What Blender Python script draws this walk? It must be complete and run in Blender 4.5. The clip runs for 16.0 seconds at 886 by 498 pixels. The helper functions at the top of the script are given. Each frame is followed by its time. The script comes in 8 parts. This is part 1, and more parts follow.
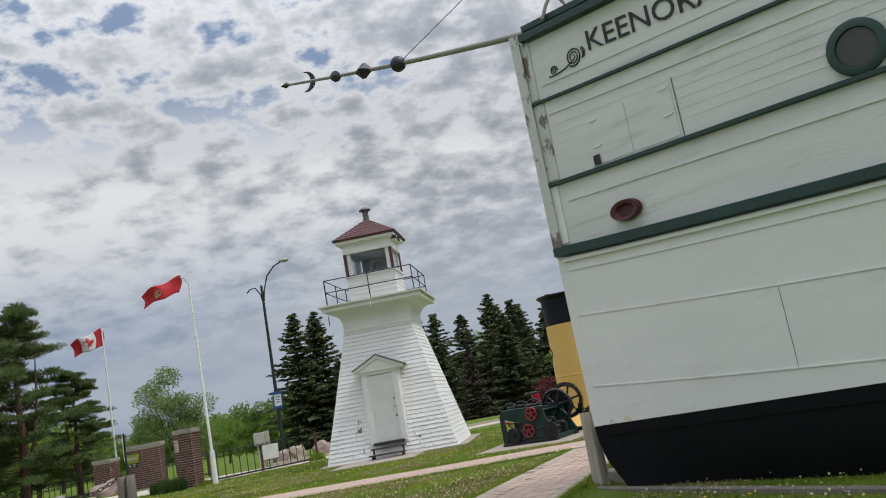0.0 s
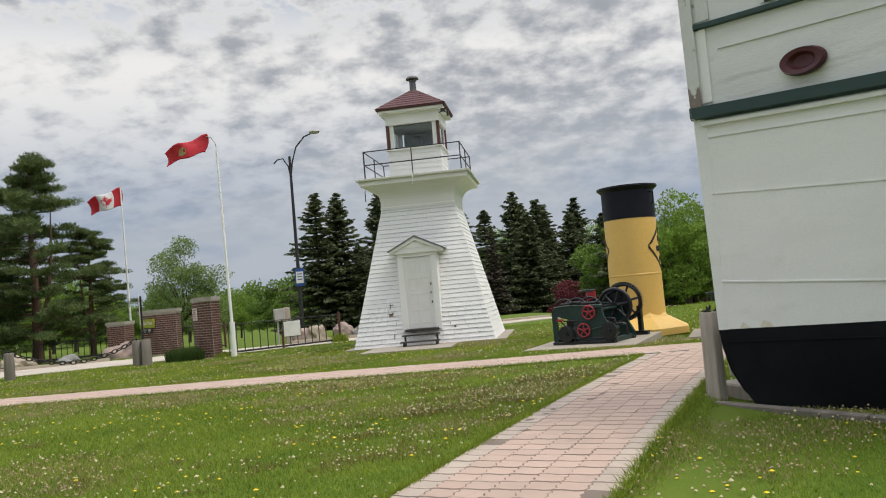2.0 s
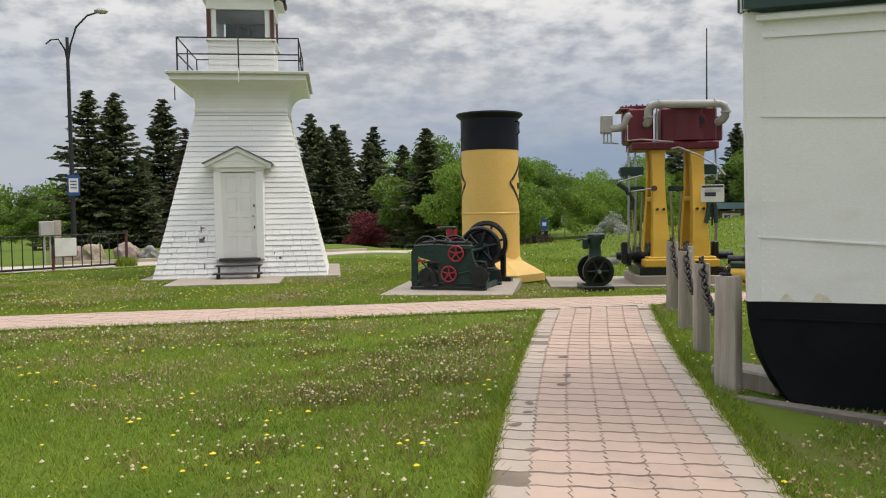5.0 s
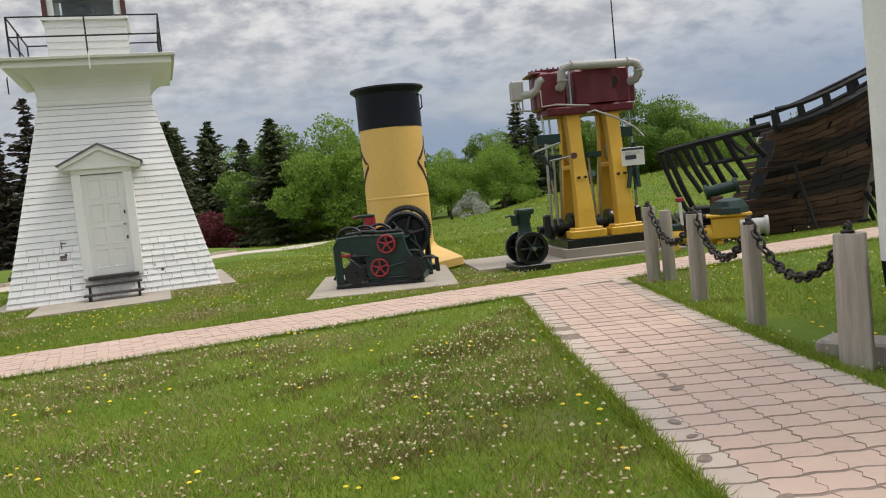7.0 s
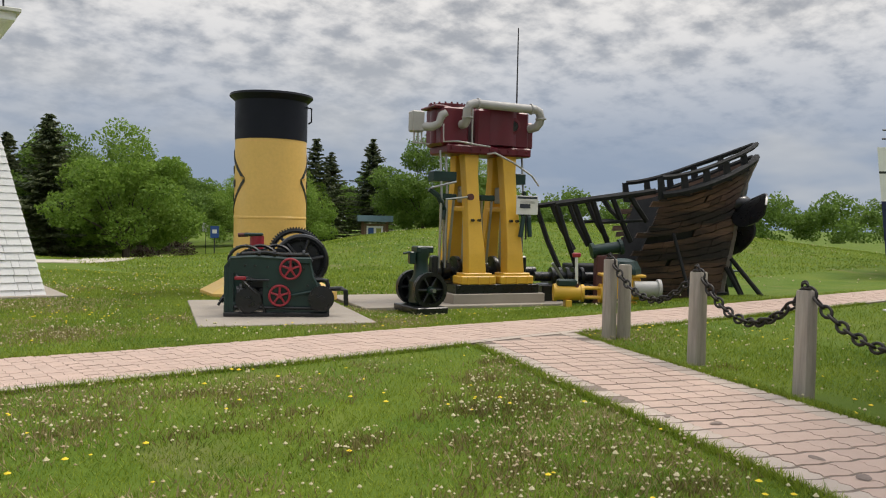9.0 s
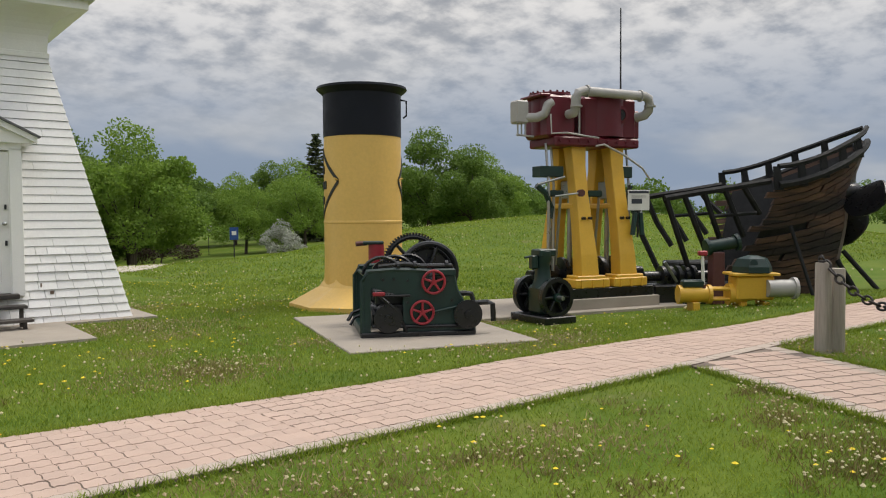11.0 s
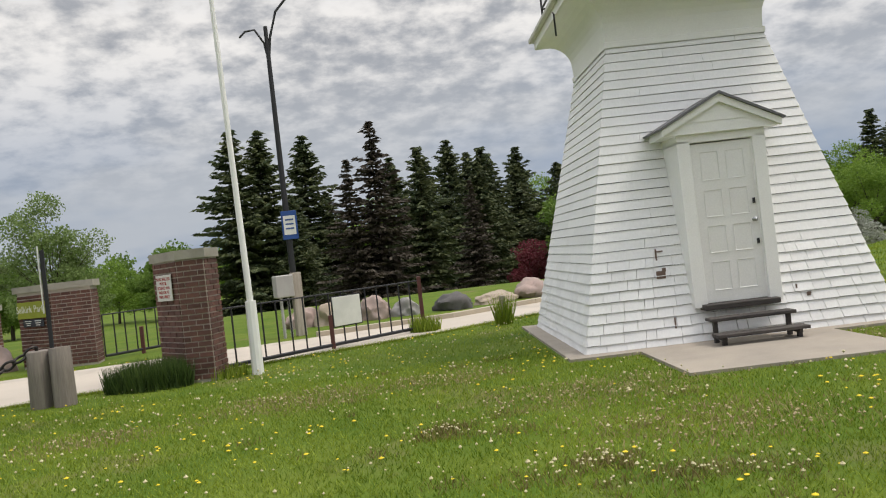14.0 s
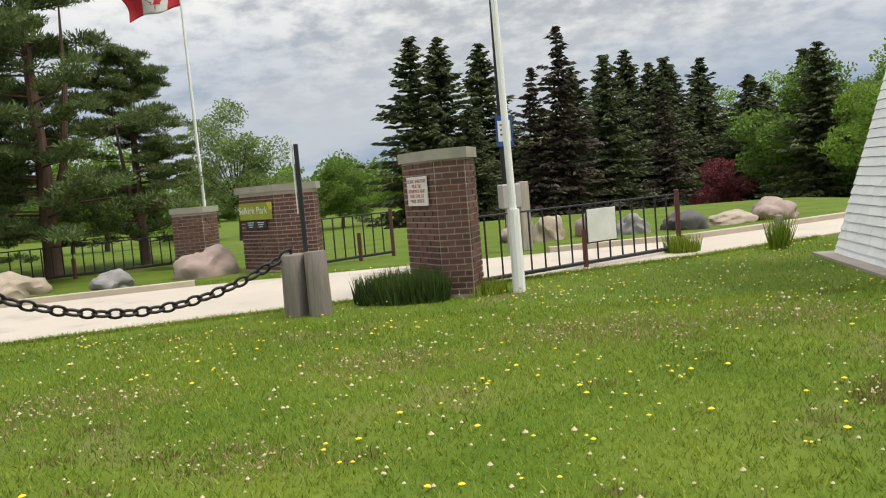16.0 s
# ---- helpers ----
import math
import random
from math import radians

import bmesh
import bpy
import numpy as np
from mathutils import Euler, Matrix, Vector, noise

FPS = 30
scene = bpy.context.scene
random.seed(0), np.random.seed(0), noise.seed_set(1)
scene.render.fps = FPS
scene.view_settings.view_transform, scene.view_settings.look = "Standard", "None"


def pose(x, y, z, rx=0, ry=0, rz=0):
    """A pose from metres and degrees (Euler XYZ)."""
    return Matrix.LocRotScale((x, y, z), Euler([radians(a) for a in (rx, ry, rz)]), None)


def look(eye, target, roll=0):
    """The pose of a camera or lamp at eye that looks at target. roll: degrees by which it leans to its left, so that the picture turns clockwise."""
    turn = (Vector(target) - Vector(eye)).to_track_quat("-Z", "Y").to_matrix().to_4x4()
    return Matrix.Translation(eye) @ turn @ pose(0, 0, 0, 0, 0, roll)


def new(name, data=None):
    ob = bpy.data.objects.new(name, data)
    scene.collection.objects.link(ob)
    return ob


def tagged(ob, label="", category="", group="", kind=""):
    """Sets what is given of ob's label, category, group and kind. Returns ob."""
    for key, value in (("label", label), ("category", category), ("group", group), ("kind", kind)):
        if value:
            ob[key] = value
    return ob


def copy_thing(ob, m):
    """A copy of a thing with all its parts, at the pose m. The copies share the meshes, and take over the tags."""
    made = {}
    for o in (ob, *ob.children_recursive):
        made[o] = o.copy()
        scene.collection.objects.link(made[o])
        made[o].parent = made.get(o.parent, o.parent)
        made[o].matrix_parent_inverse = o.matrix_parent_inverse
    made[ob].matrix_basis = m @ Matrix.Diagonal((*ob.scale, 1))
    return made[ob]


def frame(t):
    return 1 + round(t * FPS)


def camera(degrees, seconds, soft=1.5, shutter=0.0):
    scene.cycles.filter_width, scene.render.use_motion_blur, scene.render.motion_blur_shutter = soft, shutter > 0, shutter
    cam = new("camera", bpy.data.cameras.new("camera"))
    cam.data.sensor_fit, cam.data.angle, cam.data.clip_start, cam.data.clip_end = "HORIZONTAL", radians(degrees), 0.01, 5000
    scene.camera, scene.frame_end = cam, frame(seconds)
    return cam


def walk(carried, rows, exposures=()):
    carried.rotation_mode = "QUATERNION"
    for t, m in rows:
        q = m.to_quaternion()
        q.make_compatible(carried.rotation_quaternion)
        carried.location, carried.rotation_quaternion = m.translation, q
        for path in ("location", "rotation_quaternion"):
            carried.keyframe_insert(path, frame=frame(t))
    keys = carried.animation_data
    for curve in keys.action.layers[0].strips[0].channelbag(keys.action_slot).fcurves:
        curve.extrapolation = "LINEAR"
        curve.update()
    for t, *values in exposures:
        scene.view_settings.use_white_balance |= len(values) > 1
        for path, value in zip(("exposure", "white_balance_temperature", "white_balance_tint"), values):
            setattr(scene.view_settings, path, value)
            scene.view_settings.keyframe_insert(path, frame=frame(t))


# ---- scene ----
cam = camera(57.5, 16.0, 1.1)
PATH = [
    (0, (0.378, 0.475, 1.486), (0.321, 2.442, 1.842), -10.3),
    (0.5, (0.064, 0.941, 1.472), (-0.095, 2.922, 1.7), -9.6),
    (1, (-0.139, 1.542, 1.464), (-0.327, 3.526, 1.628), -8.6),
    (1.5, (-0.509, 2.052, 1.438), (-0.67, 4.04, 1.575), -6.9),
    (2, (-0.74, 2.568, 1.41), (-0.868, 4.561, 1.521), -5.1),
    (2.5, (-1.04, 3.102, 1.454), (-1.145, 5.098, 1.534), -2.7),
    (3, (-1.411, 3.466, 1.509), (-1.516, 5.463, 1.556), -0.7),
    (3.5, (-1.59, 4.077, 1.522), (-1.624, 6.076, 1.494), -0.5),
    (4, (-1.866, 4.603, 1.544), (-1.773, 6.599, 1.465), -0.3),
    (4.5, (-2.0, 5.124, 1.508), (-1.747, 7.106, 1.416), -0.3),
    (5, (-2.147, 5.736, 1.519), (-1.744, 7.693, 1.427), -0.9),
    (7.3, (-3.528, 8.26, 1.527), (-2.686, 10.067, 1.37), -5.4),
    (7.5, (-3.721, 8.543, 1.518), (-2.832, 10.327, 1.357), -4.8),
    (8, (-4.033, 9.094, 1.398), (-3.009, 10.808, 1.275), -2.2),
    (10.3, (-5.23, 11.883, 1.516), (-3.805, 13.285, 1.454), 2.2),
    (10.5, (-5.299, 12.121, 1.517), (-3.905, 13.553, 1.447), 1.4),
    (11, (-5.516, 12.784, 1.592), (-4.208, 14.294, 1.506), -0.4),
    (11.5, (-5.82, 13.228, 1.599), (-4.614, 14.822, 1.533), -1.9),
    (12, (-6.112, 13.785, 1.598), (-5.026, 15.464, 1.556), -3.2),
    (12.5, (-6.525, 14.318, 1.619), (-5.58, 16.081, 1.584), -4.1),
    (13, (-6.909, 14.887, 1.55), (-6.155, 16.739, 1.538), -5.1),
    (13.5, (-7.356, 15.378, 1.567), (-6.858, 17.315, 1.551), -5.9),
    (14, (-7.727, 15.808, 1.544), (-7.521, 17.797, 1.549), -6.5),
    (14.5, (-8.17, 16.231, 1.55), (-8.2, 18.231, 1.571), -7.1),
    (15, (-8.573, 16.694, 1.592), (-8.675, 18.691, 1.563), -7.5),
    (15.5, (-8.986, 17.156, 1.598), (-9.129, 19.148, 1.489), -6.4),
    (16, (-9.463, 17.486, 1.549), (-9.641, 19.472, 1.386), -4.8),
]
walk(cam, [(t, look(eye, target, roll)) for t, eye, target, roll in PATH],
     exposures=[(0.0, -0.18, 6400, 10), (1.0, 0.0, 6600, 10), (3.0, -0.03, 6700, 10.5), (5.0, 0.05, 6800, 11), (8.0, 0.05, 6800, 11), (10.5, -0.08, 6850, 11), (12.5, -0.06, 6750, 11), (14.0, 0.04, 6800, 11), (15.0, 0.06, 6800, 10), (16.0, 0.28, 6900, 9)])

# ---- light ----
SUN_AZ, SUN_EL = 102.0, 60.0        # azimuth clockwise from +y, elevation
world = bpy.data.worlds.new("overcast_sky")
scene.world = world
world.use_nodes = True
wn, wl = world.node_tree.nodes, world.node_tree.links
wn.clear()


def wnode(kind, **sets):
    n = wn.new(kind)
    for k, v in sets.items():
        n.inputs[k].default_value = v
    return n


def wmath(op, a, b=None, c=None, clamp=False):
    n = wn.new("ShaderNodeMath")
    n.operation, n.use_clamp = op, clamp
    for i, v in enumerate((a, b, c)):
        if v is None:
            continue
        if isinstance(v, (int, float)):
            n.inputs[i].default_value = v
        else:
            wl.new(v, n.inputs[i])
    return n.outputs[0]


def wmix(fac, a, b):
    n = wn.new("ShaderNodeMix")
    n.data_type = "RGBA"
    for i, v in ((0, fac), (6, a), (7, b)):
        if isinstance(v, (int, float, tuple)):
            n.inputs[i].default_value = v
        else:
            wl.new(v, n.inputs[i])
    return n.outputs[2]


def wrange(v, a, b, c=0.0, d=1.0):
    n = wn.new("ShaderNodeMapRange")
    n.interpolation_type = "SMOOTHSTEP"
    wl.new(v, n.inputs[0])
    for i, x in enumerate((a, b, c, d)):
        n.inputs[i + 1].default_value = x
    return n.outputs[0]


sky = wn.new("ShaderNodeTexSky")
sky.sky_type, sky.sun_disc = "NISHITA", False
sky.sun_elevation, sky.sun_rotation = radians(SUN_EL), radians(SUN_AZ)
sky_gain = wn.new("ShaderNodeVectorMath")
sky_gain.operation = "SCALE"
sky_gain.inputs[3].default_value = 0.11
wl.new(sky.outputs[0], sky_gain.inputs[0])
tc = wn.new("ShaderNodeTexCoord")
sep = wn.new("ShaderNodeSeparateXYZ")
wl.new(tc.outputs["Generated"], sep.inputs[0])
up = wmath("MAXIMUM", sep.outputs[2], 0.0)
den = wmath("ADD", up, 0.30)
flat = wn.new("ShaderNodeCombineXYZ")
wl.new(wmath("DIVIDE", sep.outputs[0], den), flat.inputs[0])
wl.new(wmath("DIVIDE", sep.outputs[1], den), flat.inputs[1])


def cloud_noise(scale, detail, rough, off, distort=0.0):
    m = wn.new("ShaderNodeMapping")
    m.inputs["Location"].default_value = off
    wl.new(flat.outputs[0], m.inputs[0])
    n = wnode("ShaderNodeTexNoise", Scale=scale, Detail=detail, Roughness=rough, Distortion=distort)
    wl.new(m.outputs[0], n.inputs["Vector"])
    return n.outputs[0]


big = cloud_noise(1.1, 4, 0.55, (3.1, 1.7, 0))
puff = cloud_noise(10.5, 7, 0.54, (0.4, 5.2, 0), 0.05)
grain = cloud_noise(15.0, 8, 0.6, (8.0, 2.0, 0), 0.0)
cover = wmath("ADD", wmath("ADD", wmath("MULTIPLY", puff, 0.46), wmath("MULTIPLY", big, 0.34)), wmath("MULTIPLY", grain, 0.20))
shade = wrange(cover, 0.41, 0.61)                       # thin bright cloud to dense grey cloud
white = wmix(shade, (0.85, 0.855, 0.86, 1), (0.345, 0.375, 0.425, 1))
# toward the horizon the layer turns to a blue-grey veil
low = wrange(up, 0.05, 0.30)
veil = wmix(wrange(big, 0.40, 0.60), (0.27, 0.35, 0.48, 1), (0.44, 0.49, 0.56, 1))
cloud = wmix(low, veil, white)
hole = wmath("MULTIPLY", wmath("MULTIPLY", wrange(cover, 0.495, 0.425), wrange(up, 0.28, 0.42)), 0.9)
sky_col = wmix(hole, cloud, sky_gain.outputs[0])
# an overcast dome is brighter toward its zenith, and around the veiled sun
dome = wmath("ADD", wmath("MULTIPLY", wrange(up, 0.28, 1.0), 1.75), 1.0)
sun_dir = Vector((math.sin(radians(SUN_AZ)) * math.cos(radians(SUN_EL)), math.cos(radians(SUN_AZ)) * math.cos(radians(SUN_EL)), math.sin(radians(SUN_EL))))
dot = wn.new("ShaderNodeVectorMath")
dot.operation = "DOT_PRODUCT"
wl.new(tc.outputs["Generated"], dot.inputs[0])
dot.inputs[1].default_value = sun_dir
glow = wmath("MULTIPLY", wrange(dot.outputs["Value"], 0.55, 1.0), 0.04)
gain = wn.new("ShaderNodeVectorMath")
gain.operation = "SCALE"
wl.new(sky_col, gain.inputs[0])
wl.new(wmath("ADD", dome, glow), gain.inputs[3])
bg = wnode("ShaderNodeBackground", Strength=1.0)
wl.new(gain.outputs[0], bg.inputs[0])
out = wn.new("ShaderNodeOutputWorld")
wl.new(bg.outputs[0], out.inputs[0])

sun = new("sun", bpy.data.lights.new("sun", "SUN"))
sun.data.energy, sun.data.angle, sun.data.color = 2.0, radians(16), (1.0, 0.95, 0.87)
sun.matrix_world = look(sun_dir * 60, (0, 0, 0))


# ---- materials ----
def mat(name, col, col2=None, scale=2.0, amt=0.6, rough=0.6, metal=0.0, bump=0.15, bscale=70.0, rand=0.0, stretch=(1, 1, 1),
        col3=None, scale3=9.0, lo3=0.55, hi3=0.68, island=0.0, spec=0.5, coat=0.0):
    m = bpy.data.materials.new(name)
    m.use_nodes = True
    n, l = m.node_tree.nodes, m.node_tree.links
    b = n["Principled BSDF"]
    geo = n.new("ShaderNodeNewGeometry")
    mp = n.new("ShaderNodeMapping")
    mp.inputs["Scale"].default_value = stretch
    l.new(geo.outputs["Position"], mp.inputs[0])

    def noise_tex(s, detail=5.0):
        t = n.new("ShaderNodeTexNoise")
        t.inputs["Scale"].default_value, t.inputs["Detail"].default_value, t.inputs["Roughness"].default_value = s, detail, 0.6
        l.new(mp.outputs[0], t.inputs["Vector"])
        return t.outputs[0]

    def ranged(v, a, c, d=0.0, e=1.0):
        r = n.new("ShaderNodeMapRange")
        l.new(v, r.inputs[0])
        for i, x in enumerate((a, c, d, e)):
            r.inputs[i + 1].default_value = x
        return r.outputs[0]

    def mixed(fac, a, c, kind="MIX"):
        x = n.new("ShaderNodeMix")
        x.data_type, x.blend_type = "RGBA", kind
        for i, v in ((0, fac), (6, a), (7, c)):
            if isinstance(v, (float, int, tuple)):
                x.inputs[i].default_value = v
            else:
                l.new(v, x.inputs[i])
        return x.outputs[2]

    c1 = (*col, 1)
    c2 = (*(col2 or [v * 0.72 for v in col]), 1)
    colour = mixed(ranged(noise_tex(scale), 0.36, 0.66, 0.0, amt), c1, c2)
    fine = noise_tex(bscale, 3.0)
    colour = mixed(ranged(fine, 0.3, 0.7, 0.0, 0.22), colour, tuple(v * 0.6 for v in c1[:3]) + (1,))
    if col3:
        colour = mixed(ranged(noise_tex(scale3, 7.0), lo3, hi3), colour, (*col3, 1))
    if rand:
        info = n.new("ShaderNodeObjectInfo")
        colour = mixed(ranged(info.outputs["Random"], 0, 1, 0.0, rand), colour, tuple(v * 0.35 for v in c1[:3]) + (1,))
    if island:
        colour = mixed(ranged(geo.outputs["Random Per Island"], 0, 1, 0.0, island), colour, tuple(v * 0.4 for v in c1[:3]) + (1,))
    l.new(colour, b.inputs["Base Color"])
    l.new(ranged(noise_tex(scale * 3), 0.3, 0.7, max(rough - 0.1, 0.02), min(rough + 0.1, 1.0)), b.inputs["Roughness"])
    b.inputs["Metallic"].default_value = metal
    b.inputs["Specular IOR Level"].default_value = spec
    b.inputs["Coat Weight"].default_value = coat
    if bump:
        bp = n.new("ShaderNodeBump")
        bp.inputs["Strength"].default_value, bp.inputs["Distance"].default_value = bump, 0.01
        l.new(fine, bp.inputs["Height"])
        l.new(bp.outputs[0], b.inputs["Normal"])
    return m


def leaf_mat(name, col, col2, translucent=0.35):
    m = bpy.data.materials.new(name)
    m.use_nodes = True
    n, l = m.node_tree.nodes, m.node_tree.links
    n.clear()
    geo = n.new("ShaderNodeNewGeometry")
    nt = n.new("ShaderNodeTexNoise")
    nt.inputs["Scale"].default_value = 0.6
    l.new(geo.outputs["Position"], nt.inputs["Vector"])
    add = n.new("ShaderNodeMath")
    add.operation = "MULTIPLY_ADD"
    l.new(geo.outputs["Random Per Island"], add.inputs[0])
    add.inputs[1].default_value = 0.7
    l.new(nt.outputs[0], add.inputs[2])
    rg = n.new("ShaderNodeMapRange")
    l.new(add.outputs[0], rg.inputs[0])
    rg.inputs[1].default_value, rg.inputs[2].default_value = 0.4, 1.2
    x = n.new("ShaderNodeMix")
    x.data_type = "RGBA"
    l.new(rg.outputs[0], x.inputs[0])
    x.inputs[6].default_value, x.inputs[7].default_value = (*col, 1), (*col2, 1)
    d, t = n.new("ShaderNodeBsdfPrincipled"), n.new("ShaderNodeBsdfTranslucent")
    d.inputs["Roughness"].default_value = 0.6
    d.inputs["Specular IOR Level"].default_value = 0.25
    l.new(x.outputs[2], d.inputs["Base Color"])
    l.new(x.outputs[2], t.inputs["Color"])
    ms, o = n.new("ShaderNodeMixShader"), n.new("ShaderNodeOutputMaterial")
    ms.inputs[0].default_value = translucent
    l.new(d.outputs[0], ms.inputs[1])
    l.new(t.outputs[0], ms.inputs[2])
    l.new(ms.outputs[0], o.inputs[0])
    return m


def glass_mat(name, tint=(0.85, 0.9, 0.92)):
    m = bpy.data.materials.new(name)
    m.use_nodes = True
    b = m.node_tree.nodes["Principled BSDF"]
    b.inputs["Base Color"].default_value = (*tint, 1)
    b.inputs["Transmission Weight"].default_value = 1.0
    b.inputs["Roughness"].default_value = 0.03
    b.inputs["IOR"].default_value = 1.2
    return m


LAWN = mat("lawn", (0.074, 0.130, 0.012), (0.140, 0.180, 0.024), 0.8, 0.8, 0.9, bump=0.9, bscale=38, col3=(0.165, 0.14, 0.065), scale3=0.55, lo3=0.58, hi3=0.74, spec=0.15)
BLADE = leaf_mat("grass_blade", (0.074, 0.146, 0.010), (0.300, 0.370, 0.045), 0.38)
DRY = leaf_mat("dry_stalk", (0.42, 0.33, 0.18), (0.26, 0.20, 0.10), 0.25)
YELLOW_FLOWER = mat("dandelion_yellow", (0.85, 0.62, 0.03), rough=0.8, bump=0)
CLOVER = mat("faded_clover", (0.40, 0.30, 0.17), (0.52, 0.44, 0.28), 30, 0.9, 0.9, bump=0, island=0.3)
SEED_HEAD = mat("dandelion_seed", (0.60, 0.53, 0.33), rough=0.9, bump=0)
PAVER = mat("pink_paver", (0.55, 0.405, 0.33), (0.49, 0.37, 0.305), 3.0, 0.7, 0.9, bump=0.35, bscale=160, rand=0.16, island=0.16, col3=(0.38, 0.30, 0.25), scale3=1.6, lo3=0.62, hi3=0.8)
PAVER_GREY = mat("grey_paver", (0.53, 0.44, 0.37), (0.46, 0.39, 0.325), 3.0, 0.7, 0.9, bump=0.35, bscale=160, rand=0.2, island=0.2)
JOINT = mat("joint_sand", (0.13, 0.10, 0.08), (0.27, 0.215, 0.175), 0.9, 1.0, 1.0, bscale=90)
CONCRETE = mat("concrete", (0.36, 0.315, 0.26), (0.27, 0.24, 0.205), 1.5, 0.7, 0.9, bump=0.25, bscale=120)
ROAD = mat("road_concrete", (0.50, 0.445, 0.375), (0.44, 0.39, 0.33), 0.5, 0.7, 0.92, bump=0.2, bscale=110, col3=(0.36, 0.32, 0.27), scale3=0.8)
KERB = mat("kerb_concrete", (0.46, 0.40, 0.31), rough=0.9, bscale=90)
SHINGLE = mat("white_shingle", (0.85, 0.85, 0.84), (0.79, 0.79, 0.78), 1.2, 0.7, 0.6, bump=0.3, bscale=45, stretch=(1, 1, 0.35), rand=0.12, col3=(0.50, 0.48, 0.46), scale3=5.0, lo3=0.70, hi3=0.85)
WHITE_TRIM = mat("white_trim", (0.84, 0.84, 0.82), (0.76, 0.76, 0.74), 1.5, 0.5, 0.5, bump=0.12, bscale=60)
DOOR_WHITE = mat("white_door", (0.78, 0.78, 0.76), (0.70, 0.69, 0.66), 2.0, 0.5, 0.45, bump=0.08, bscale=50)
GALLERY_EDGE = mat("gallery_deck_edge", (0.62, 0.62, 0.56), rough=0.7)
JOINT_GREY = mat("joint_and_lap_shade", (0.20, 0.20, 0.20), rough=0.9)
ROOF_RED = mat("red_roof", (0.125, 0.055, 0.058), (0.085, 0.04, 0.044), 3, 0.7, 0.85, bump=0.5, bscale=50)
RAIL_DARK = mat("dark_iron", (0.028, 0.028, 0.032), rough=0.55, metal=0.3)
RUST_RED = mat("red_brown_paint", (0.11, 0.035, 0.03), rough=0.6)
VENT_GREY = mat("zinc_vent", (0.16, 0.16, 0.165), rough=0.5, metal=0.6)
WORN_WOOD = mat("worn_dark_wood", (0.035, 0.03, 0.028), (0.12, 0.105, 0.09), 6, 0.6, 0.8, bump=0.6, bscale=40, stretch=(0.2, 1, 1))
GLASS = glass_mat("window_glass")
HULL_WHITE = mat("ship_white", (0.80, 0.81, 0.79), (0.74, 0.75, 0.735), 0.9, 0.7, 0.5, bump=0.12, bscale=40, stretch=(1, 1, 2.5), col3=(0.66, 0.66, 0.63), scale3=1.6, lo3=0.58, hi3=0.85)
HULL_WOOD = mat("ship_white_boards", (0.74, 0.75, 0.74), (0.64, 0.65, 0.64), 1.2, 0.8, 0.6, bump=0.4, bscale=28, stretch=(0.6, 0.6, 5), col3=(0.40, 0.40, 0.38), scale3=1.3, lo3=0.58, hi3=0.80)
HULL_BLACK = mat("ship_black", (0.006, 0.007, 0.009), (0.010, 0.011, 0.013), 1.5, 0.7, 0.75, bump=0.3, bscale=25, spec=0.12)
SHIP_GREEN = mat("ship_green", (0.018, 0.058, 0.050), (0.012, 0.035, 0.032), 2, 0.7, 0.5, bump=0.25, bscale=40)
STEM_WOOD = mat("peeling_stem", (0.62, 0.63, 0.61), (0.55, 0.56, 0.54), 2, 0.6, 0.65, bump=0.4, bscale=35, col3=(0.20, 0.165, 0.14), scale3=5, lo3=0.53, hi3=0.58, stretch=(1, 1, 0.5))
RUST = mat("rust_streak", (0.66, 0.60, 0.46), (0.76, 0.75, 0.70), 14, 1.0, 0.8)
MAROON = mat("maroon_paint", (0.075, 0.012, 0.018), (0.055, 0.012, 0.016), 3, 0.6, 0.5)
LETTER = mat("dark_lettering", (0.012, 0.016, 0.014), rough=0.5, bump=0)
POLE_GREY = mat("grey_pole", (0.33, 0.32, 0.30), rough=0.6)
DARK_METAL = mat("dark_metal_disc", (0.035, 0.035, 0.06), (0.06, 0.05, 0.05), 4, 0.7, 0.5, metal=0.3)
POST_WOOD = mat("weathered_post", (0.46, 0.41, 0.35), (0.27, 0.235, 0.20), 6, 0.8, 0.9, bump=0.7, bscale=24, stretch=(3, 3, 0.22), rand=0.25)
POST_DARK = mat("dark_weathered_post", (0.235, 0.205, 0.175), (0.15, 0.13, 0.115), 6, 0.8, 0.9, bump=0.8, bscale=24, stretch=(3, 3, 0.22), rand=0.2)
CHAIN = mat("chain_iron", (0.030, 0.028, 0.027), (0.055, 0.045, 0.04), 8, 0.6, 0.5, metal=0.6)
BRICK = mat("dark_brick", (0.175, 0.076, 0.056), (0.115, 0.055, 0.046), 5, 0.8, 0.9, bump=0.5, bscale=70, rand=0.75, col3=(0.42, 0.38, 0.35), scale3=2.1, lo3=0.69, hi3=0.75)
MORTAR = mat("mortar", (0.50, 0.45, 0.40), rough=0.95, bscale=100)
CAP_STONE = mat("cap_concrete", (0.36, 0.335, 0.28), (0.25, 0.235, 0.20), 3, 0.7, 0.9)
SIGN_WHITE = mat("sign_white", (0.76, 0.75, 0.71), rough=0.4, bump=0)
SIGN_RED = mat("sign_red", (0.42, 0.03, 0.03), rough=0.5, bump=0)
SIGN_GREEN = mat("sign_olive", (0.30, 0.33, 0.045), rough=0.5, bump=0)
SIGN_DARK = mat("sign_dark", (0.035, 0.04, 0.055), rough=0.5, bump=0)
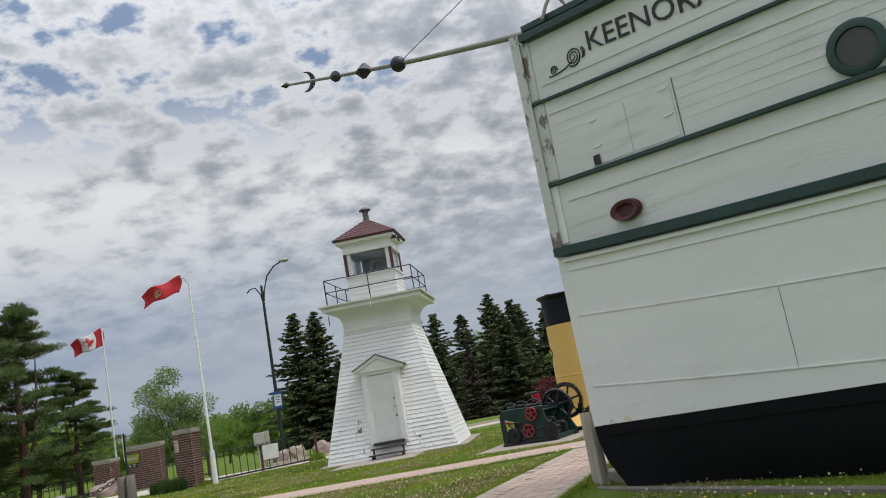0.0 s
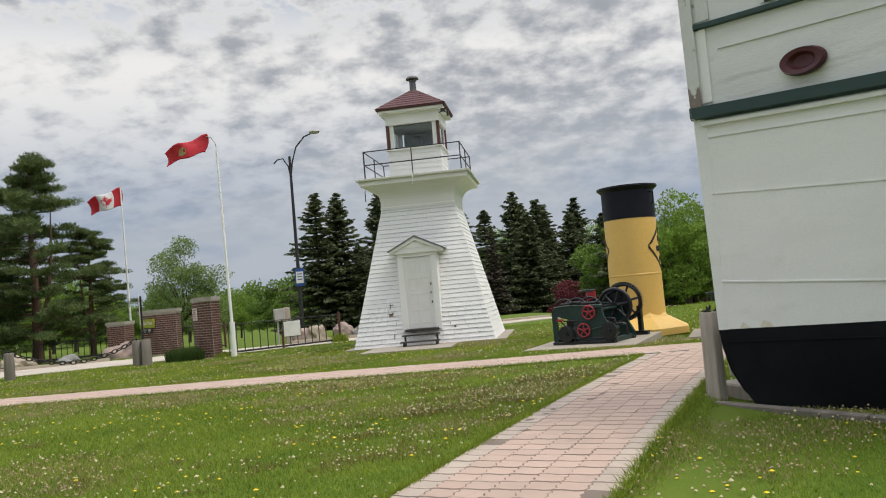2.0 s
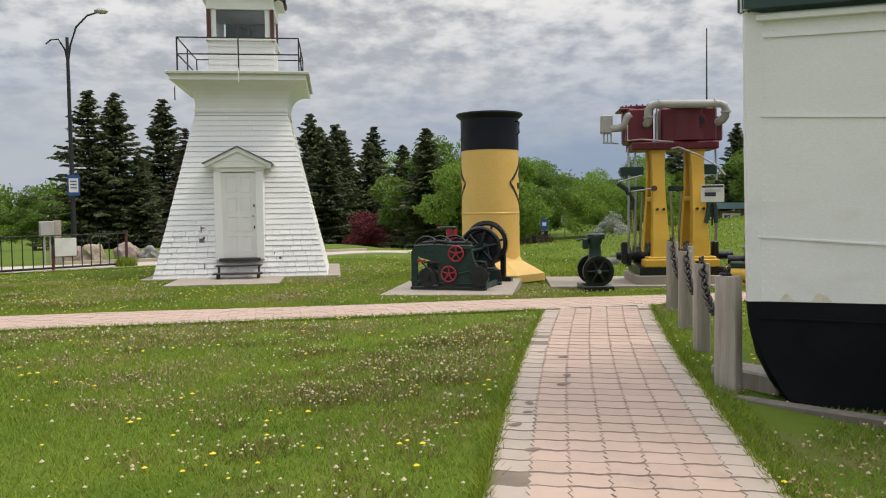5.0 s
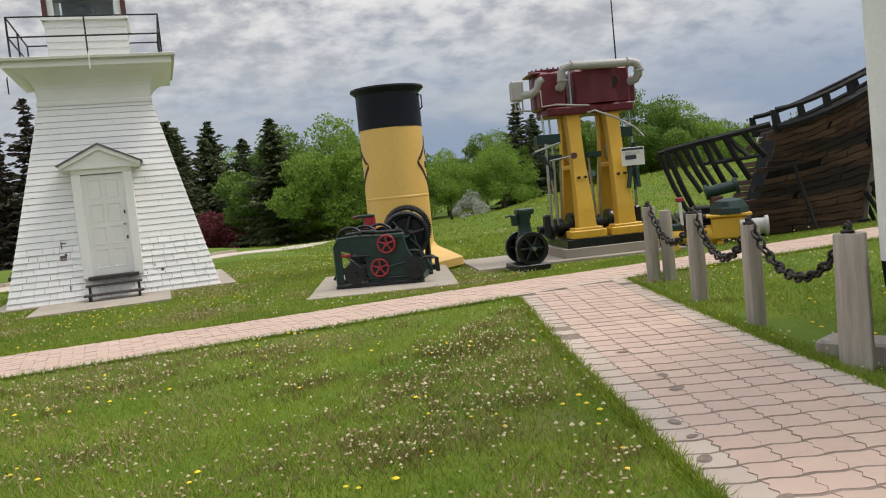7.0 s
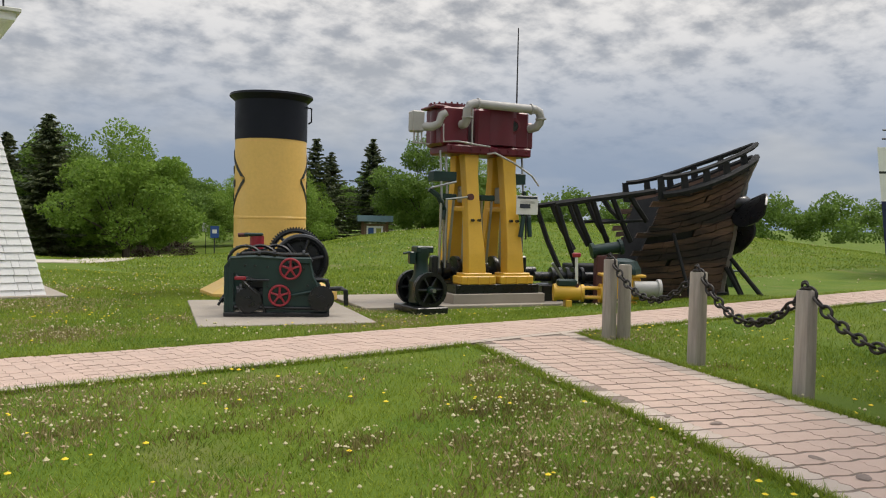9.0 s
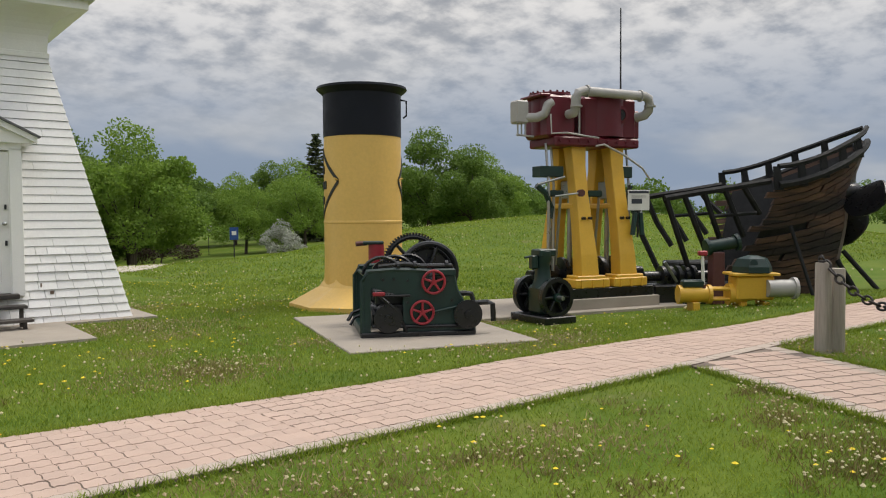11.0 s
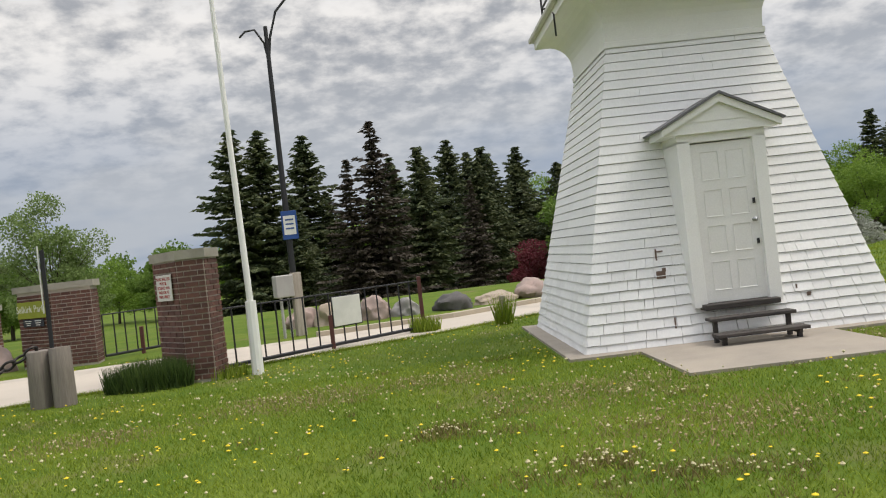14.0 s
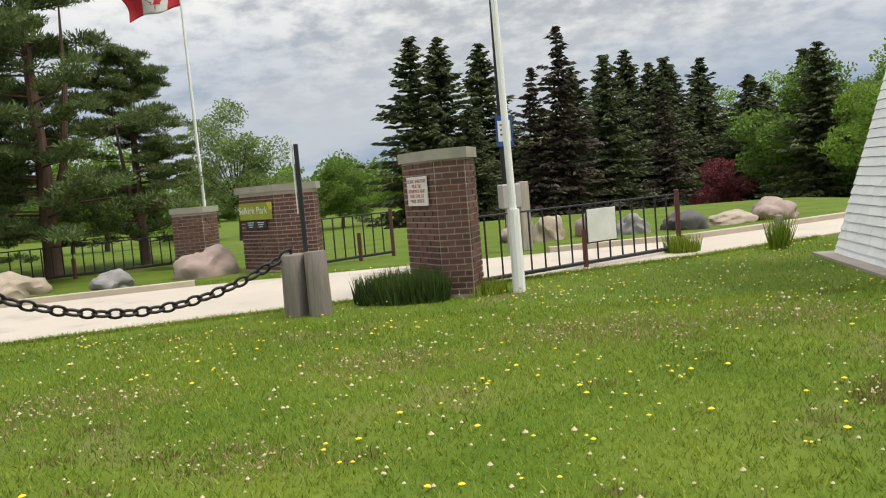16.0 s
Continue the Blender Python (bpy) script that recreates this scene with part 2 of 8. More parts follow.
SIGN_BLUE = mat("sign_blue", (0.02, 0.075, 0.28), rough=0.4, bump=0)
FLAG_RED = mat("flag_red", (0.55, 0.02, 0.035), rough=0.7, bscale=90)
FLAG_WHITE = mat("flag_white", (0.72, 0.70, 0.70), rough=0.7, bscale=90)
FLAG_CREST = mat("flag_crest", (0.35, 0.30, 0.13), rough=0.7)
FUNNEL_YELLOW = mat("funnel_yellow", (0.74, 0.475, 0.13), (0.68, 0.43, 0.115), 1.2, 0.6, 0.45, bump=0.1, bscale=18, col3=(0.45, 0.28, 0.06), scale3=7, lo3=0.72, hi3=0.85)
FUNNEL_BLACK = mat("funnel_black", (0.006, 0.008, 0.014), (0.011, 0.013, 0.020), 1.5, 0.6, 0.45, spec=0.2)
ENGINE_YELLOW = mat("engine_yellow", (0.72, 0.42, 0.045), (0.60, 0.34, 0.04), 3, 0.5, 0.4, bump=0.1, bscale=40)
ENGINE_RED = mat("engine_red", (0.125, 0.008, 0.018), (0.09, 0.008, 0.015), 2.5, 0.6, 0.38, bump=0.1, bscale=40)
ENGINE_GREEN = mat("engine_green", (0.007, 0.034, 0.028), (0.005, 0.016, 0.015), 3, 0.7, 0.4, bump=0.12, bscale=50)
ENGINE_BLACK = mat("engine_black", (0.006, 0.007, 0.009), (0.014, 0.015, 0.016), 4, 0.6, 0.32, bump=0.15, bscale=50)
PIPE_GREY = mat("grey_pipe", (0.40, 0.39, 0.37), (0.30, 0.29, 0.28), 3, 0.6, 0.5)
STEEL = mat("bare_steel", (0.42, 0.43, 0.43), rough=0.35, metal=0.9)
WHEEL_RED = mat("handwheel_red", (0.34, 0.022, 0.035), rough=0.4)
OLD_PLANK = mat("rotten_plank", (0.085, 0.048, 0.033), (0.175, 0.098, 0.062), 2.5, 0.9, 0.95, bump=1.0, bscale=22, stretch=(0.35, 0.35, 4), rand=0.6, col3=(0.015, 0.013, 0.013), scale3=0.9, lo3=0.47, hi3=0.62)
OLD_TIMBER = mat("old_timber", (0.22, 0.195, 0.165), (0.12, 0.105, 0.09), 5, 0.8, 0.9, bump=0.6, bscale=26, rand=0.2)
TIMBER_DARK = mat("dark_timber", (0.009, 0.010, 0.011), (0.024, 0.025, 0.026), 3, 0.6, 0.7, bump=0.5, bscale=30, spec=0.25)
STONE = mat("boulder", (0.36, 0.27, 0.235), (0.25, 0.20, 0.18), 2.5, 0.8, 0.95, bump=0.8, bscale=22)
STONE_GREY = mat("grey_boulder", (0.30, 0.29, 0.275), (0.17, 0.165, 0.16), 2.5, 0.8, 0.95, bump=0.8, bscale=22)
STONE_DARK = mat("dark_boulder", (0.085, 0.08, 0.08), (0.14, 0.13, 0.125), 2.5, 0.8, 0.95, bump=0.8, bscale=22)
STONE_TAN = mat("tan_boulder", (0.42, 0.35, 0.27), (0.30, 0.24, 0.19), 2.5, 0.8, 0.95, bump=0.8, bscale=22)
BARK = mat("bark", (0.085, 0.065, 0.05), (0.05, 0.04, 0.033), 5, 0.7, 0.95, bump=1.0, bscale=18, stretch=(2, 2, 0.5))
PINE_BARK = mat("pine_bark", (0.13, 0.075, 0.05), (0.075, 0.05, 0.04), 4, 0.7, 0.95, bump=1.0, bscale=16, stretch=(2, 2, 0.5))
SPRUCE = leaf_mat("spruce_needles", (0.040, 0.062, 0.031), (0.112, 0.128, 0.052), 0.18)
SPRUCE_BROWN = leaf_mat("dying_needles", (0.045, 0.035, 0.026), (0.07, 0.058, 0.042), 0.12)
PINE = leaf_mat("pine_needles", (0.062, 0.103, 0.038), (0.150, 0.195, 0.066), 0.25)
LEAF = leaf_mat("spring_leaf", (0.13, 0.225, 0.034), (0.24, 0.36, 0.06), 0.42)
LEAF_DEEP = leaf_mat("deep_leaf", (0.092, 0.165, 0.032), (0.18, 0.28, 0.052), 0.4)
LEAF_PALE = leaf_mat("pale_leaf", (0.14, 0.205, 0.068), (0.245, 0.325, 0.115), 0.4)
LEAF_RED = leaf_mat("crabapple_leaf", (0.13, 0.022, 0.035), (0.21, 0.055, 0.065), 0.3)
LEAF_WHITE = leaf_mat("blossom", (0.22, 0.24, 0.18), (0.45, 0.46, 0.42), 0.3)
BRUSH = leaf_mat("bare_brush", (0.055, 0.035, 0.03), (0.085, 0.055, 0.045), 0.1)


# ---- shaping ----
def thing(name, label, category, m=None, group="", kind=""):
    ob = new(name)
    ob.empty_display_size = 0.2
    if m is not None:
        ob.matrix_world = m
    return tagged(ob, label, category, group, kind)


def part(name, bm, material, parent=None, label="", smooth=False, m=None):
    me = bpy.data.meshes.new(name)
    if isinstance(bm, bmesh.types.BMesh):
        bmesh.ops.recalc_face_normals(bm, faces=bm.faces[:])
        bm.to_mesh(me)
        bm.free()
    else:
        me = bm
    me.materials.clear()
    me.materials.append(material)
    if smooth:
        me.polygons.foreach_set("use_smooth", [True] * len(me.polygons))
        me.set_sharp_from_angle(angle=radians(38))
    ob = new(name, me)
    ob.parent = parent
    if m is not None:
        ob.matrix_basis = m
    return tagged(ob, label)


def put(ob, label, category, kind="", group=""):
    return tagged(ob, label, category, group, kind)


def B():
    return bmesh.new()


def box(bm, c, s, m=None, bevel=0.0):
    t = Matrix.Translation(c) @ Matrix.Diagonal((*s, 1))
    if m is not None:
        t = m @ t
    g = bmesh.ops.create_cube(bm, size=1, matrix=t)
    if bevel:
        es = list({e for v in g["verts"] for e in v.link_edges})
        bmesh.ops.bevel(bm, geom=es, offset=bevel, segments=1, affect="EDGES")
    return bm


def rod(bm, a, b, r0, r1=None, seg=10, caps=True):
    a, b = Vector(a), Vector(b)
    d = b - a
    q = d.to_track_quat("Z", "Y").to_matrix().to_4x4()
    bmesh.ops.create_cone(bm, cap_ends=caps, segments=seg, radius1=r0, radius2=r0 if r1 is None else r1, depth=d.length,
                          matrix=Matrix.Translation((a + b) / 2) @ q)
    return bm


def lathe(bm, prof, seg=24, m=None, squash=(1, 1)):
    """Turn a profile of (radius, height) about z."""
    m = m or Matrix()
    rings = []
    for r, z in prof:
        rings.append([bm.verts.new(m @ Vector((r * squash[0] * math.cos(2 * math.pi * i / seg), r * squash[1] * math.sin(2 * math.pi * i / seg), z))) for i in range(seg)])
    for p, q in zip(rings, rings[1:]):
        for i in range(seg):
            j = (i + 1) % seg
            bm.faces.new((p[i], p[j], q[j], q[i]))
    for ring in (rings[0], rings[-1]):
        bm.faces.new(ring)
    return bm


def tube(bm, pts, r, seg=8):
    """A round bar along points."""
    pts = [Vector(p) for p in pts]
    rings = []
    for i, p in enumerate(pts):
        d = (pts[min(i + 1, len(pts) - 1)] - pts[max(i - 1, 0)]).normalized()
        side = d.cross(Vector((0.13, 0.21, 0.97))).normalized() if abs(d.z) < 0.95 else d.cross(Vector((0, 1, 0))).normalized()
        other = d.cross(side)
        rr = r[i] if isinstance(r, (list, tuple)) else r
        rings.append([bm.verts.new(p + rr * (math.cos(2 * math.pi * k / seg) * side + math.sin(2 * math.pi * k / seg) * other)) for k in range(seg)])
    for a, b in zip(rings, rings[1:]):
        for k in range(seg):
            j = (k + 1) % seg
            bm.faces.new((a[k], a[j], b[j], b[k]))
    bm.faces.new(rings[0])
    bm.faces.new(rings[-1])
    return bm


def ring(bm, R, r, m=None, seg=28, sub=8):
    m = m or Matrix()
    rows = []
    for i in range(seg):
        a = 2 * math.pi * i / seg
        rows.append([bm.verts.new(m @ Vector(((R + r * math.cos(2 * math.pi * k / sub)) * math.cos(a), (R + r * math.cos(2 * math.pi * k / sub)) * math.sin(a), r * math.sin(2 * math.pi * k / sub)))) for k in range(sub)])
    for i in range(seg):
        p, q = rows[i], rows[(i + 1) % seg]
        for k in range(sub):
            j = (k + 1) % sub
            bm.faces.new((p[k], p[j], q[j], q[k]))
    return bm


def prism(bm, pts, z0, z1, m=None):
    m = m or Matrix()
    lo = [bm.verts.new(m @ Vector((x, y, z0))) for x, y in pts]
    hi = [bm.verts.new(m @ Vector((x, y, z1))) for x, y in pts]
    n = len(pts)
    bm.faces.new(lo[::-1])
    bm.faces.new(hi)
    for i in range(n):
        j = (i + 1) % n
        bm.faces.new((lo[i], lo[j], hi[j], hi[i]))
    return bm


def hexa(bm, lo, hi):
    """A solid between two quads of points."""
    a, b = [bm.verts.new(p) for p in lo], [bm.verts.new(p) for p in hi]
    bm.faces.new(a[::-1])
    bm.faces.new(b)
    for i in range(4):
        j = (i + 1) % 4
        bm.faces.new((a[i], a[j], b[j], b[i]))
    return bm


def letters(text, size, depth=0.004):
    cu = bpy.data.curves.new("letters", "FONT")
    cu.body, cu.size, cu.extrude, cu.resolution_u = text, size, depth, 3
    ob = bpy.data.objects.new("letters", cu)
    scene.collection.objects.link(ob)
    me = bpy.data.meshes.new_from_object(ob.evaluated_get(bpy.context.evaluated_depsgraph_get()))
    bpy.data.objects.remove(ob)
    bpy.data.curves.remove(cu)
    return me


def soup(name, verts, faces_n, material):
    """A mesh of many separate n-gons from an array of shape (count, n, 3)."""
    v = np.ascontiguousarray(verts, dtype=np.float32).reshape(-1, 3)
    me = bpy.data.meshes.new(name)
    k = len(v) // faces_n
    me.vertices.add(len(v))
    me.vertices.foreach_set("co", v.ravel())
    me.loops.add(len(v))
    me.loops.foreach_set("vertex_index", np.arange(len(v), dtype=np.int32))
    me.polygons.add(k)
    me.polygons.foreach_set("loop_start", np.arange(0, len(v), faces_n, dtype=np.int32))
    me.polygons.foreach_set("loop_total", np.full(k, faces_n, dtype=np.int32))
    me.update(calc_edges=True)
    me.materials.append(material)
    return me


def S(t):
    t = np.clip(t, 0.0, 1.0)
    return t * t * (3 - 2 * t)


def ground_z(x, y):
    """The lawn: level, slight dips round the machines and the bow, a broad low mound behind, falling away far off."""
    x, y = np.asarray(x, float), np.asarray(y, float)
    dip = -0.20 * S((x - 0.8) / 3.4) * S((y - 19.2) / 2.2)
    far = -1.7 * S((y - 44) / 34)
    d = np.sqrt(((x - 32) / 27) ** 2 + ((y - 42) / 23) ** 2)
    mound = 1.75 * S(1 - d) + 0.9 * S((x - 18) / 25) * S((y - 40) / 30)
    bank = -1.45 * S((y - 41) / 14) * S((x - 1) / 6) * (1 - S((x - 13) / 9))
    bow = -0.09 * S((x + 3.10 - 0.384 * y) / 0.35) * (1 - S((y - 12.6) / 2.5)) * S((y - 5) / 4)
    return dip + far + mound + bank + bow


def gz(x, y):
    return float(ground_z(x, y))


# ---- ground, paths, road ----
def ground_sheet():
    xs = np.concatenate([[-1500, -700, -350, -180, -110, -80], np.arange(-60, 90.1, 1.0), [100, 115, 140, 190, 350, 700, 1500]])
    ys = np.concatenate([[-1500, -600, -250, -100, -50], np.arange(-25, 110.1, 1.0), [120, 140, 180, 300, 600, 1500]])
    X, Y = np.meshgrid(xs, ys)
    Z = ground_z(X, Y)
    nx, ny = len(xs), len(ys)
    me = bpy.data.meshes.new("ground")
    i = np.arange(nx * ny).reshape(ny, nx)
    me.from_pydata(np.stack([X, Y, Z], -1).reshape(-1, 3).tolist(), [], np.stack([i[:-1, :-1], i[:-1, 1:], i[1:, 1:], i[1:, :-1]], -1).reshape(-1, 4).tolist())
    me.materials.append(LAWN)
    me.polygons.foreach_set("use_smooth", [True] * len(me.polygons))
    return put(new("ground", me), "mown green lawn with dandelions and worn patches", "lawn", "structure")


ground = ground_sheet()


def strip(name, left, right, z, material, thick=0.05, follow=True):
    """A slab between two edge lines of equally many points."""
    def finer(pts):
        return [(a[0] + (b[0] - a[0]) * k / 6, a[1] + (b[1] - a[1]) * k / 6) for a, b in zip(pts, pts[1:]) for k in range(6)] + [pts[-1]]

    if len(left) < 20:
        left, right = finer(left), finer(right)
    bm = B()
    up_l = [bm.verts.new((x, y, (gz(x, y) if follow else 0) + z)) for x, y in left]
    up_r = [bm.verts.new((x, y, (gz(x, y) if follow else 0) + z)) for x, y in right]
    dn_l = [bm.verts.new(v.co - Vector((0, 0, thick))) for v in up_l]
    dn_r = [bm.verts.new(v.co - Vector((0, 0, thick))) for v in up_r]
    for k in range(len(left) - 1):
        bm.faces.new((up_l[k], up_r[k], up_r[k + 1], up_l[k + 1]))
        bm.faces.new((up_l[k], up_l[k + 1], dn_l[k + 1], dn_l[k]))
        bm.faces.new((up_r[k], dn_r[k], dn_r[k + 1], up_r[k + 1]))
    return part(name, bm, material)


# main walk: its two edges at y, and the crossing walk between two lines
def main_left(y):
    return -4.85 + 0.384 * y + 0.10 * math.sin(y * 0.35)


def main_right(y):
    return main_left(y) + 1.66 + 0.012 * max(0.0, y - 10)


CROSS0, CROSS1 = 17.35, 18.85


def cross_y(x, k):
    base = CROSS0 if k == 0 else CROSS1
    if k == 1:
        return base + (0.30 * float(S((-x - 0.5) / 4.5)) if x < -0.5 else -0.28 * float(S((x - 0.5) / 5)))
    return base + 0.12 * float(S(-x / 6)) - 0.15 * float(S((x - 3) / 6))


ymain = [-14 + 0.6 * i for i in range(54)]
ymain = [y for y in ymain if y < CROSS0 - 0.15] + [CROSS0 - 0.02]
walk_main = put(strip("pavement_main", [(main_left(y), y) for y in ymain], [(main_right(y), y) for y in ymain], 0.023, JOINT),
                "brick walk of pink interlocking pavers with grey edges", "walkway", "structure")
xcross = [-34 + 1.0 * i for i in range(66)]
walk_cross = put(strip("pavement_cross", [(x, cross_y(x, 1)) for x in xcross], [(x, cross_y(x, 0)) for x in xcross], 0.025, JOINT),
                 "pink paver walk crossing the lawn", "walkway", "structure")

road_near = [(-46, 14.0), (-30, 20.6), (-22, 24.1), (-15.9, 26.9), (-12.7, 28.15), (-11.0, 28.9), (-8.8, 29.95), (-6.56, 30.95), (-4.6, 32.2), (-3.1, 33.2), (0.6, 35.8), (5, 40.0), (10, 48), (13, 62), (14, 110)]
road_far = [(-48, 18.5), (-32, 24.9), (-24, 28.2), (-18.3, 30.7), (-15.4, 31.9), (-12.2, 32.6), (-8.8, 33.2), (-5.8, 33.85), (-3.6, 35.2), (-1.8, 36.4), (1.4, 38.0), (4.4, 42.0), (8.8, 49.5), (11.6, 62.5), (12.6, 110)]
road = put(strip("road", road_far, road_near, 0.03, ROAD), "pale concrete park road beside the lawn", "road", "structure")


def kerb_line(pts, w=0.22, h=0.13):
    bm = B()
    for (x0, y0), (x1, y1) in zip(pts, pts[1:]):
        n = max(1, round(math.hypot(x1 - x0, y1 - y0) / 3.0))
        for k in range(n):
            a, b = Vector((x0 + (x1 - x0) * k / n, y0 + (y1 - y0) * k / n)), Vector((x0 + (x1 - x0) * (k + 1) / n, y0 + (y1 - y0) * (k + 1) / n))
            d = (b - a).normalized()
            s = Vector((-d.y, d.x)) * w
            a, b = a + d * 0.006, b - d * 0.006
            za, zb = gz(a.x, a.y), gz(b.x, b.y)
            hexa(bm, [(a.x, a.y, za - 0.05), (b.x, b.y, zb - 0.05), (b.x + s.x, b.y + s.y, zb - 0.05), (a.x + s.x, a.y + s.y, za - 0.05)],
                 [(a.x, a.y, za + h), (b.x, b.y, zb + h), (b.x + s.x, b.y + s.y, zb + h), (a.x + s.x, a.y + s.y, za + h)])
    return part("kerb", bm, KERB)


kerb = put(kerb_line(road_far[1:5]), "low tan concrete kerb along the road", "kerb", "structure")
kerb2 = put(kerb_line(road_far[6:11]), "low tan concrete kerb along the road", "kerb", "structure")


# ---- the steamship's bow ----
STEM = Vector((1.67, 11.72))
AXIS = radians(-17)


def hull_plan():
    pts, p = [], Vector((0.0, 0.0))
    for i in range(141):
        pts.append(p.copy())
        a = radians(-47 + 22 * float(S((i * 0.1 - 1) / 10)))
        p += 0.1 * Vector((math.cos(a), math.sin(a)))
    return pts


PLAN = hull_plan()


def hull_at(s, z, out_by=0.0, starboard=False):
    """A point on the shell: s along the side from the stem, z up, out_by proud of it."""
    under = max(0.0, (0.76 - z) / 0.86)
    s2 = s + 0.34 * under ** 2 * max(0.0, 1 - s / 3.0)
    i = min(max(s2, 0) / 0.1, 139.0)
    k = int(i)
    p = PLAN[k].lerp(PLAN[k + 1], i - k)
    d = (PLAN[k + 1] - PLAN[k]).normalized()
    n = Vector((d.y, -d.x))
    if n.y > 0:
        n = -n
    tuck = 0.20 * under ** 2 * min(1.0, s / 1.5)
    p = p + n * (out_by - tuck)
    if s < 0:
        p = p + d * s
    if starboard:
        ax = Vector((math.cos(AXIS), math.sin(AXIS)))
        p = 2 * p.dot(ax) * ax - p
    return Vector((STEM.x + p.x, STEM.y + p.y, z))


ZL = dict(bottom=lambda s: -0.10, wl=lambda s: 0.745 + 0.027 * min(s, 5), weld2=lambda s: 1.27 - 0.066 * s * max(0.3, 1 - s / 18), weld=lambda s: 2.25 - 0.088 * s * max(0.3, 1 - s / 18),
          rub0=lambda s: 3.08 - 0.074 * s * max(0.3, 1 - s / 18), rub1=lambda s: 3.25 - 0.072 * s * max(0.3, 1 - s / 18), g3=lambda s: 4.09 - 0.062 * s * max(0.3, 1 - s / 18),
          g2=lambda s: 5.32 - 0.095 * s * max(0.3, 1 - s / 18), top=lambda s: 6.27 - 0.105 * s * max(0.3, 1 - s / 18))
SS = [0, 0.12, 0.3, 0.55, 0.85, 1.2, 1.6, 2.0, 2.5, 3.0, 3.6, 4.3, 5.0, 6, 7, 8, 9, 10.5, 12, 13.5]
ship = thing("steamship", "white wooden steamship bow with green rails and black bottom", "ship", Matrix.Translation((STEM.x, STEM.y, -0.1)))
SHIFT = Matrix.Translation((-STEM.x, -STEM.y, 0.1))


def shell(name, lo, hi, material, n=6, out_by=0.0, label=""):
    bm = B()
    for star in (False, True):
        rows = [[bm.verts.new(SHIFT @ hull_at(s, lo(s) + (hi(s) - lo(s)) * k / n, out_by, star)) for s in SS] for k in range(n + 1)]
        for a, b in zip(rows, rows[1:]):
            for i in range(len(SS) - 1):
                bm.faces.new((a[i], a[i + 1], b[i + 1], b[i]))
    bmesh.ops.remove_doubles(bm, verts=bm.verts, dist=0.002)
    return part(name, bm, material, ship, label, smooth=True)


def belt(name, zf, h, depth, material, s0=0.0, s1=13.5, label="", both=True):
    """A moulding that follows the side: zf its foot, h its height, depth how proud it stands."""
    bm = B()
    ss = [s0 + (s1 - s0) * i / 40 for i in range(41)]
    for star in ((False, True) if both else (False,)):
        quads = []
        for s in ss:
            z = zf(s)
            quads.append([bm.verts.new(SHIFT @ hull_at(s, zz, o, star)) for zz, o in ((z, -0.02), (z + 0.15 * h, depth), (z + 0.85 * h, depth), (z + h, -0.02))])
        for a, b in zip(quads, quads[1:]):
            for k in range(4):
                j = (k + 1) % 4
                bm.faces.new((a[k], a[j], b[j], b[k]))
        bm.faces.new(quads[0])
        bm.faces.new(quads[-1])
    return part(name, bm, material, ship, label)


shell("hull_bottom", ZL["bottom"], ZL["wl"], HULL_BLACK, 8, 0.0, "black painted bottom plating")
shell("hull_plating", ZL["wl"], ZL["rub0"], HULL_WHITE, 4, 0.004, "white riveted plating")
shell("upper_hull", ZL["rub0"], ZL["top"], HULL_WOOD, 6, 0.0, "weathered white boards")
belt("rub_rail", ZL["rub0"], 0.17, 0.10, SHIP_GREEN, -0.05, label="dark green rubbing rail")
belt("moulding", lambda s: ZL["rub0"](s) - 0.07, 0.06, 0.05, HULL_WHITE, 0.05)
belt("moulding", lambda s: ZL["rub0"](s) - 0.20, 0.022, 0.018, HULL_WHITE, 0.1)
belt("green_moulding", ZL["g3"], 0.07, 0.06, SHIP_GREEN, -0.02, label="thin dark green moulding")
belt("green_moulding", ZL["g2"], 0.05, 0.05, SHIP_GREEN, -0.02, label="thin dark green moulding")
belt("cap_rail", ZL["top"], 0.15, 0.11, SHIP_GREEN, 0.12, label="dark green cap rail")
belt("bulwark_cover", lambda s: ZL["top"](s) + 0.15, 0.12, 0.07, SHIP_GREEN, 0.18)
belt("plank_seam", lambda s: ZL["g3"](s) - 0.26, 0.03, 0.016, HULL_WOOD, 0.32)
belt("plank_seam", lambda s: ZL["g2"](s) - 0.20, 0.03, 0.016, HULL_WOOD, 0.30)
belt("plank_seam", lambda s: ZL["g2"](s) + 0.24, 0.02, 0.012, HULL_WOOD, 0.30)
belt("weld_seam", ZL["weld"], 0.02, 0.014, HULL_WHITE, 0.05)
belt("weld_seam", ZL["weld2"], 0.022, 0.015, HULL_WHITE, 0.05)
belt("chine_line", lambda s: 0.60 + 0.02 * min(s, 5), 0.016, 0.012, HULL_BLACK, 0.05)
# plank edges of the wooden upper works
for f_ in (0.22, 0.38, 0.54, 0.70, 0.86):
    belt("board_edge", lambda s, f_=f_: ZL["g3"](s) + 0.10 + f_ * (ZL["g2"](s) - ZL["g3"](s) - 0.34), 0.006, 0.003, HULL_WOOD, 0.33, 9, both=False)


def upright(name, s, z0, z1, w, depth, material, label=""):
    bm = B()
    hexa(bm, [SHIFT @ hull_at(s, z0, -0.02), SHIFT @ hull_at(s + w, z0, -0.02), SHIFT @ hull_at(s + w, z0, depth), SHIFT @ hull_at(s, z0, depth)],
         [SHIFT @ hull_at(s, z1, -0.02), SHIFT @ hull_at(s + w, z1, -0.02), SHIFT @ hull_at(s + w, z1, depth), SHIFT @ hull_at(s, z1, depth)])
    return part(name, bm, material, ship, label)


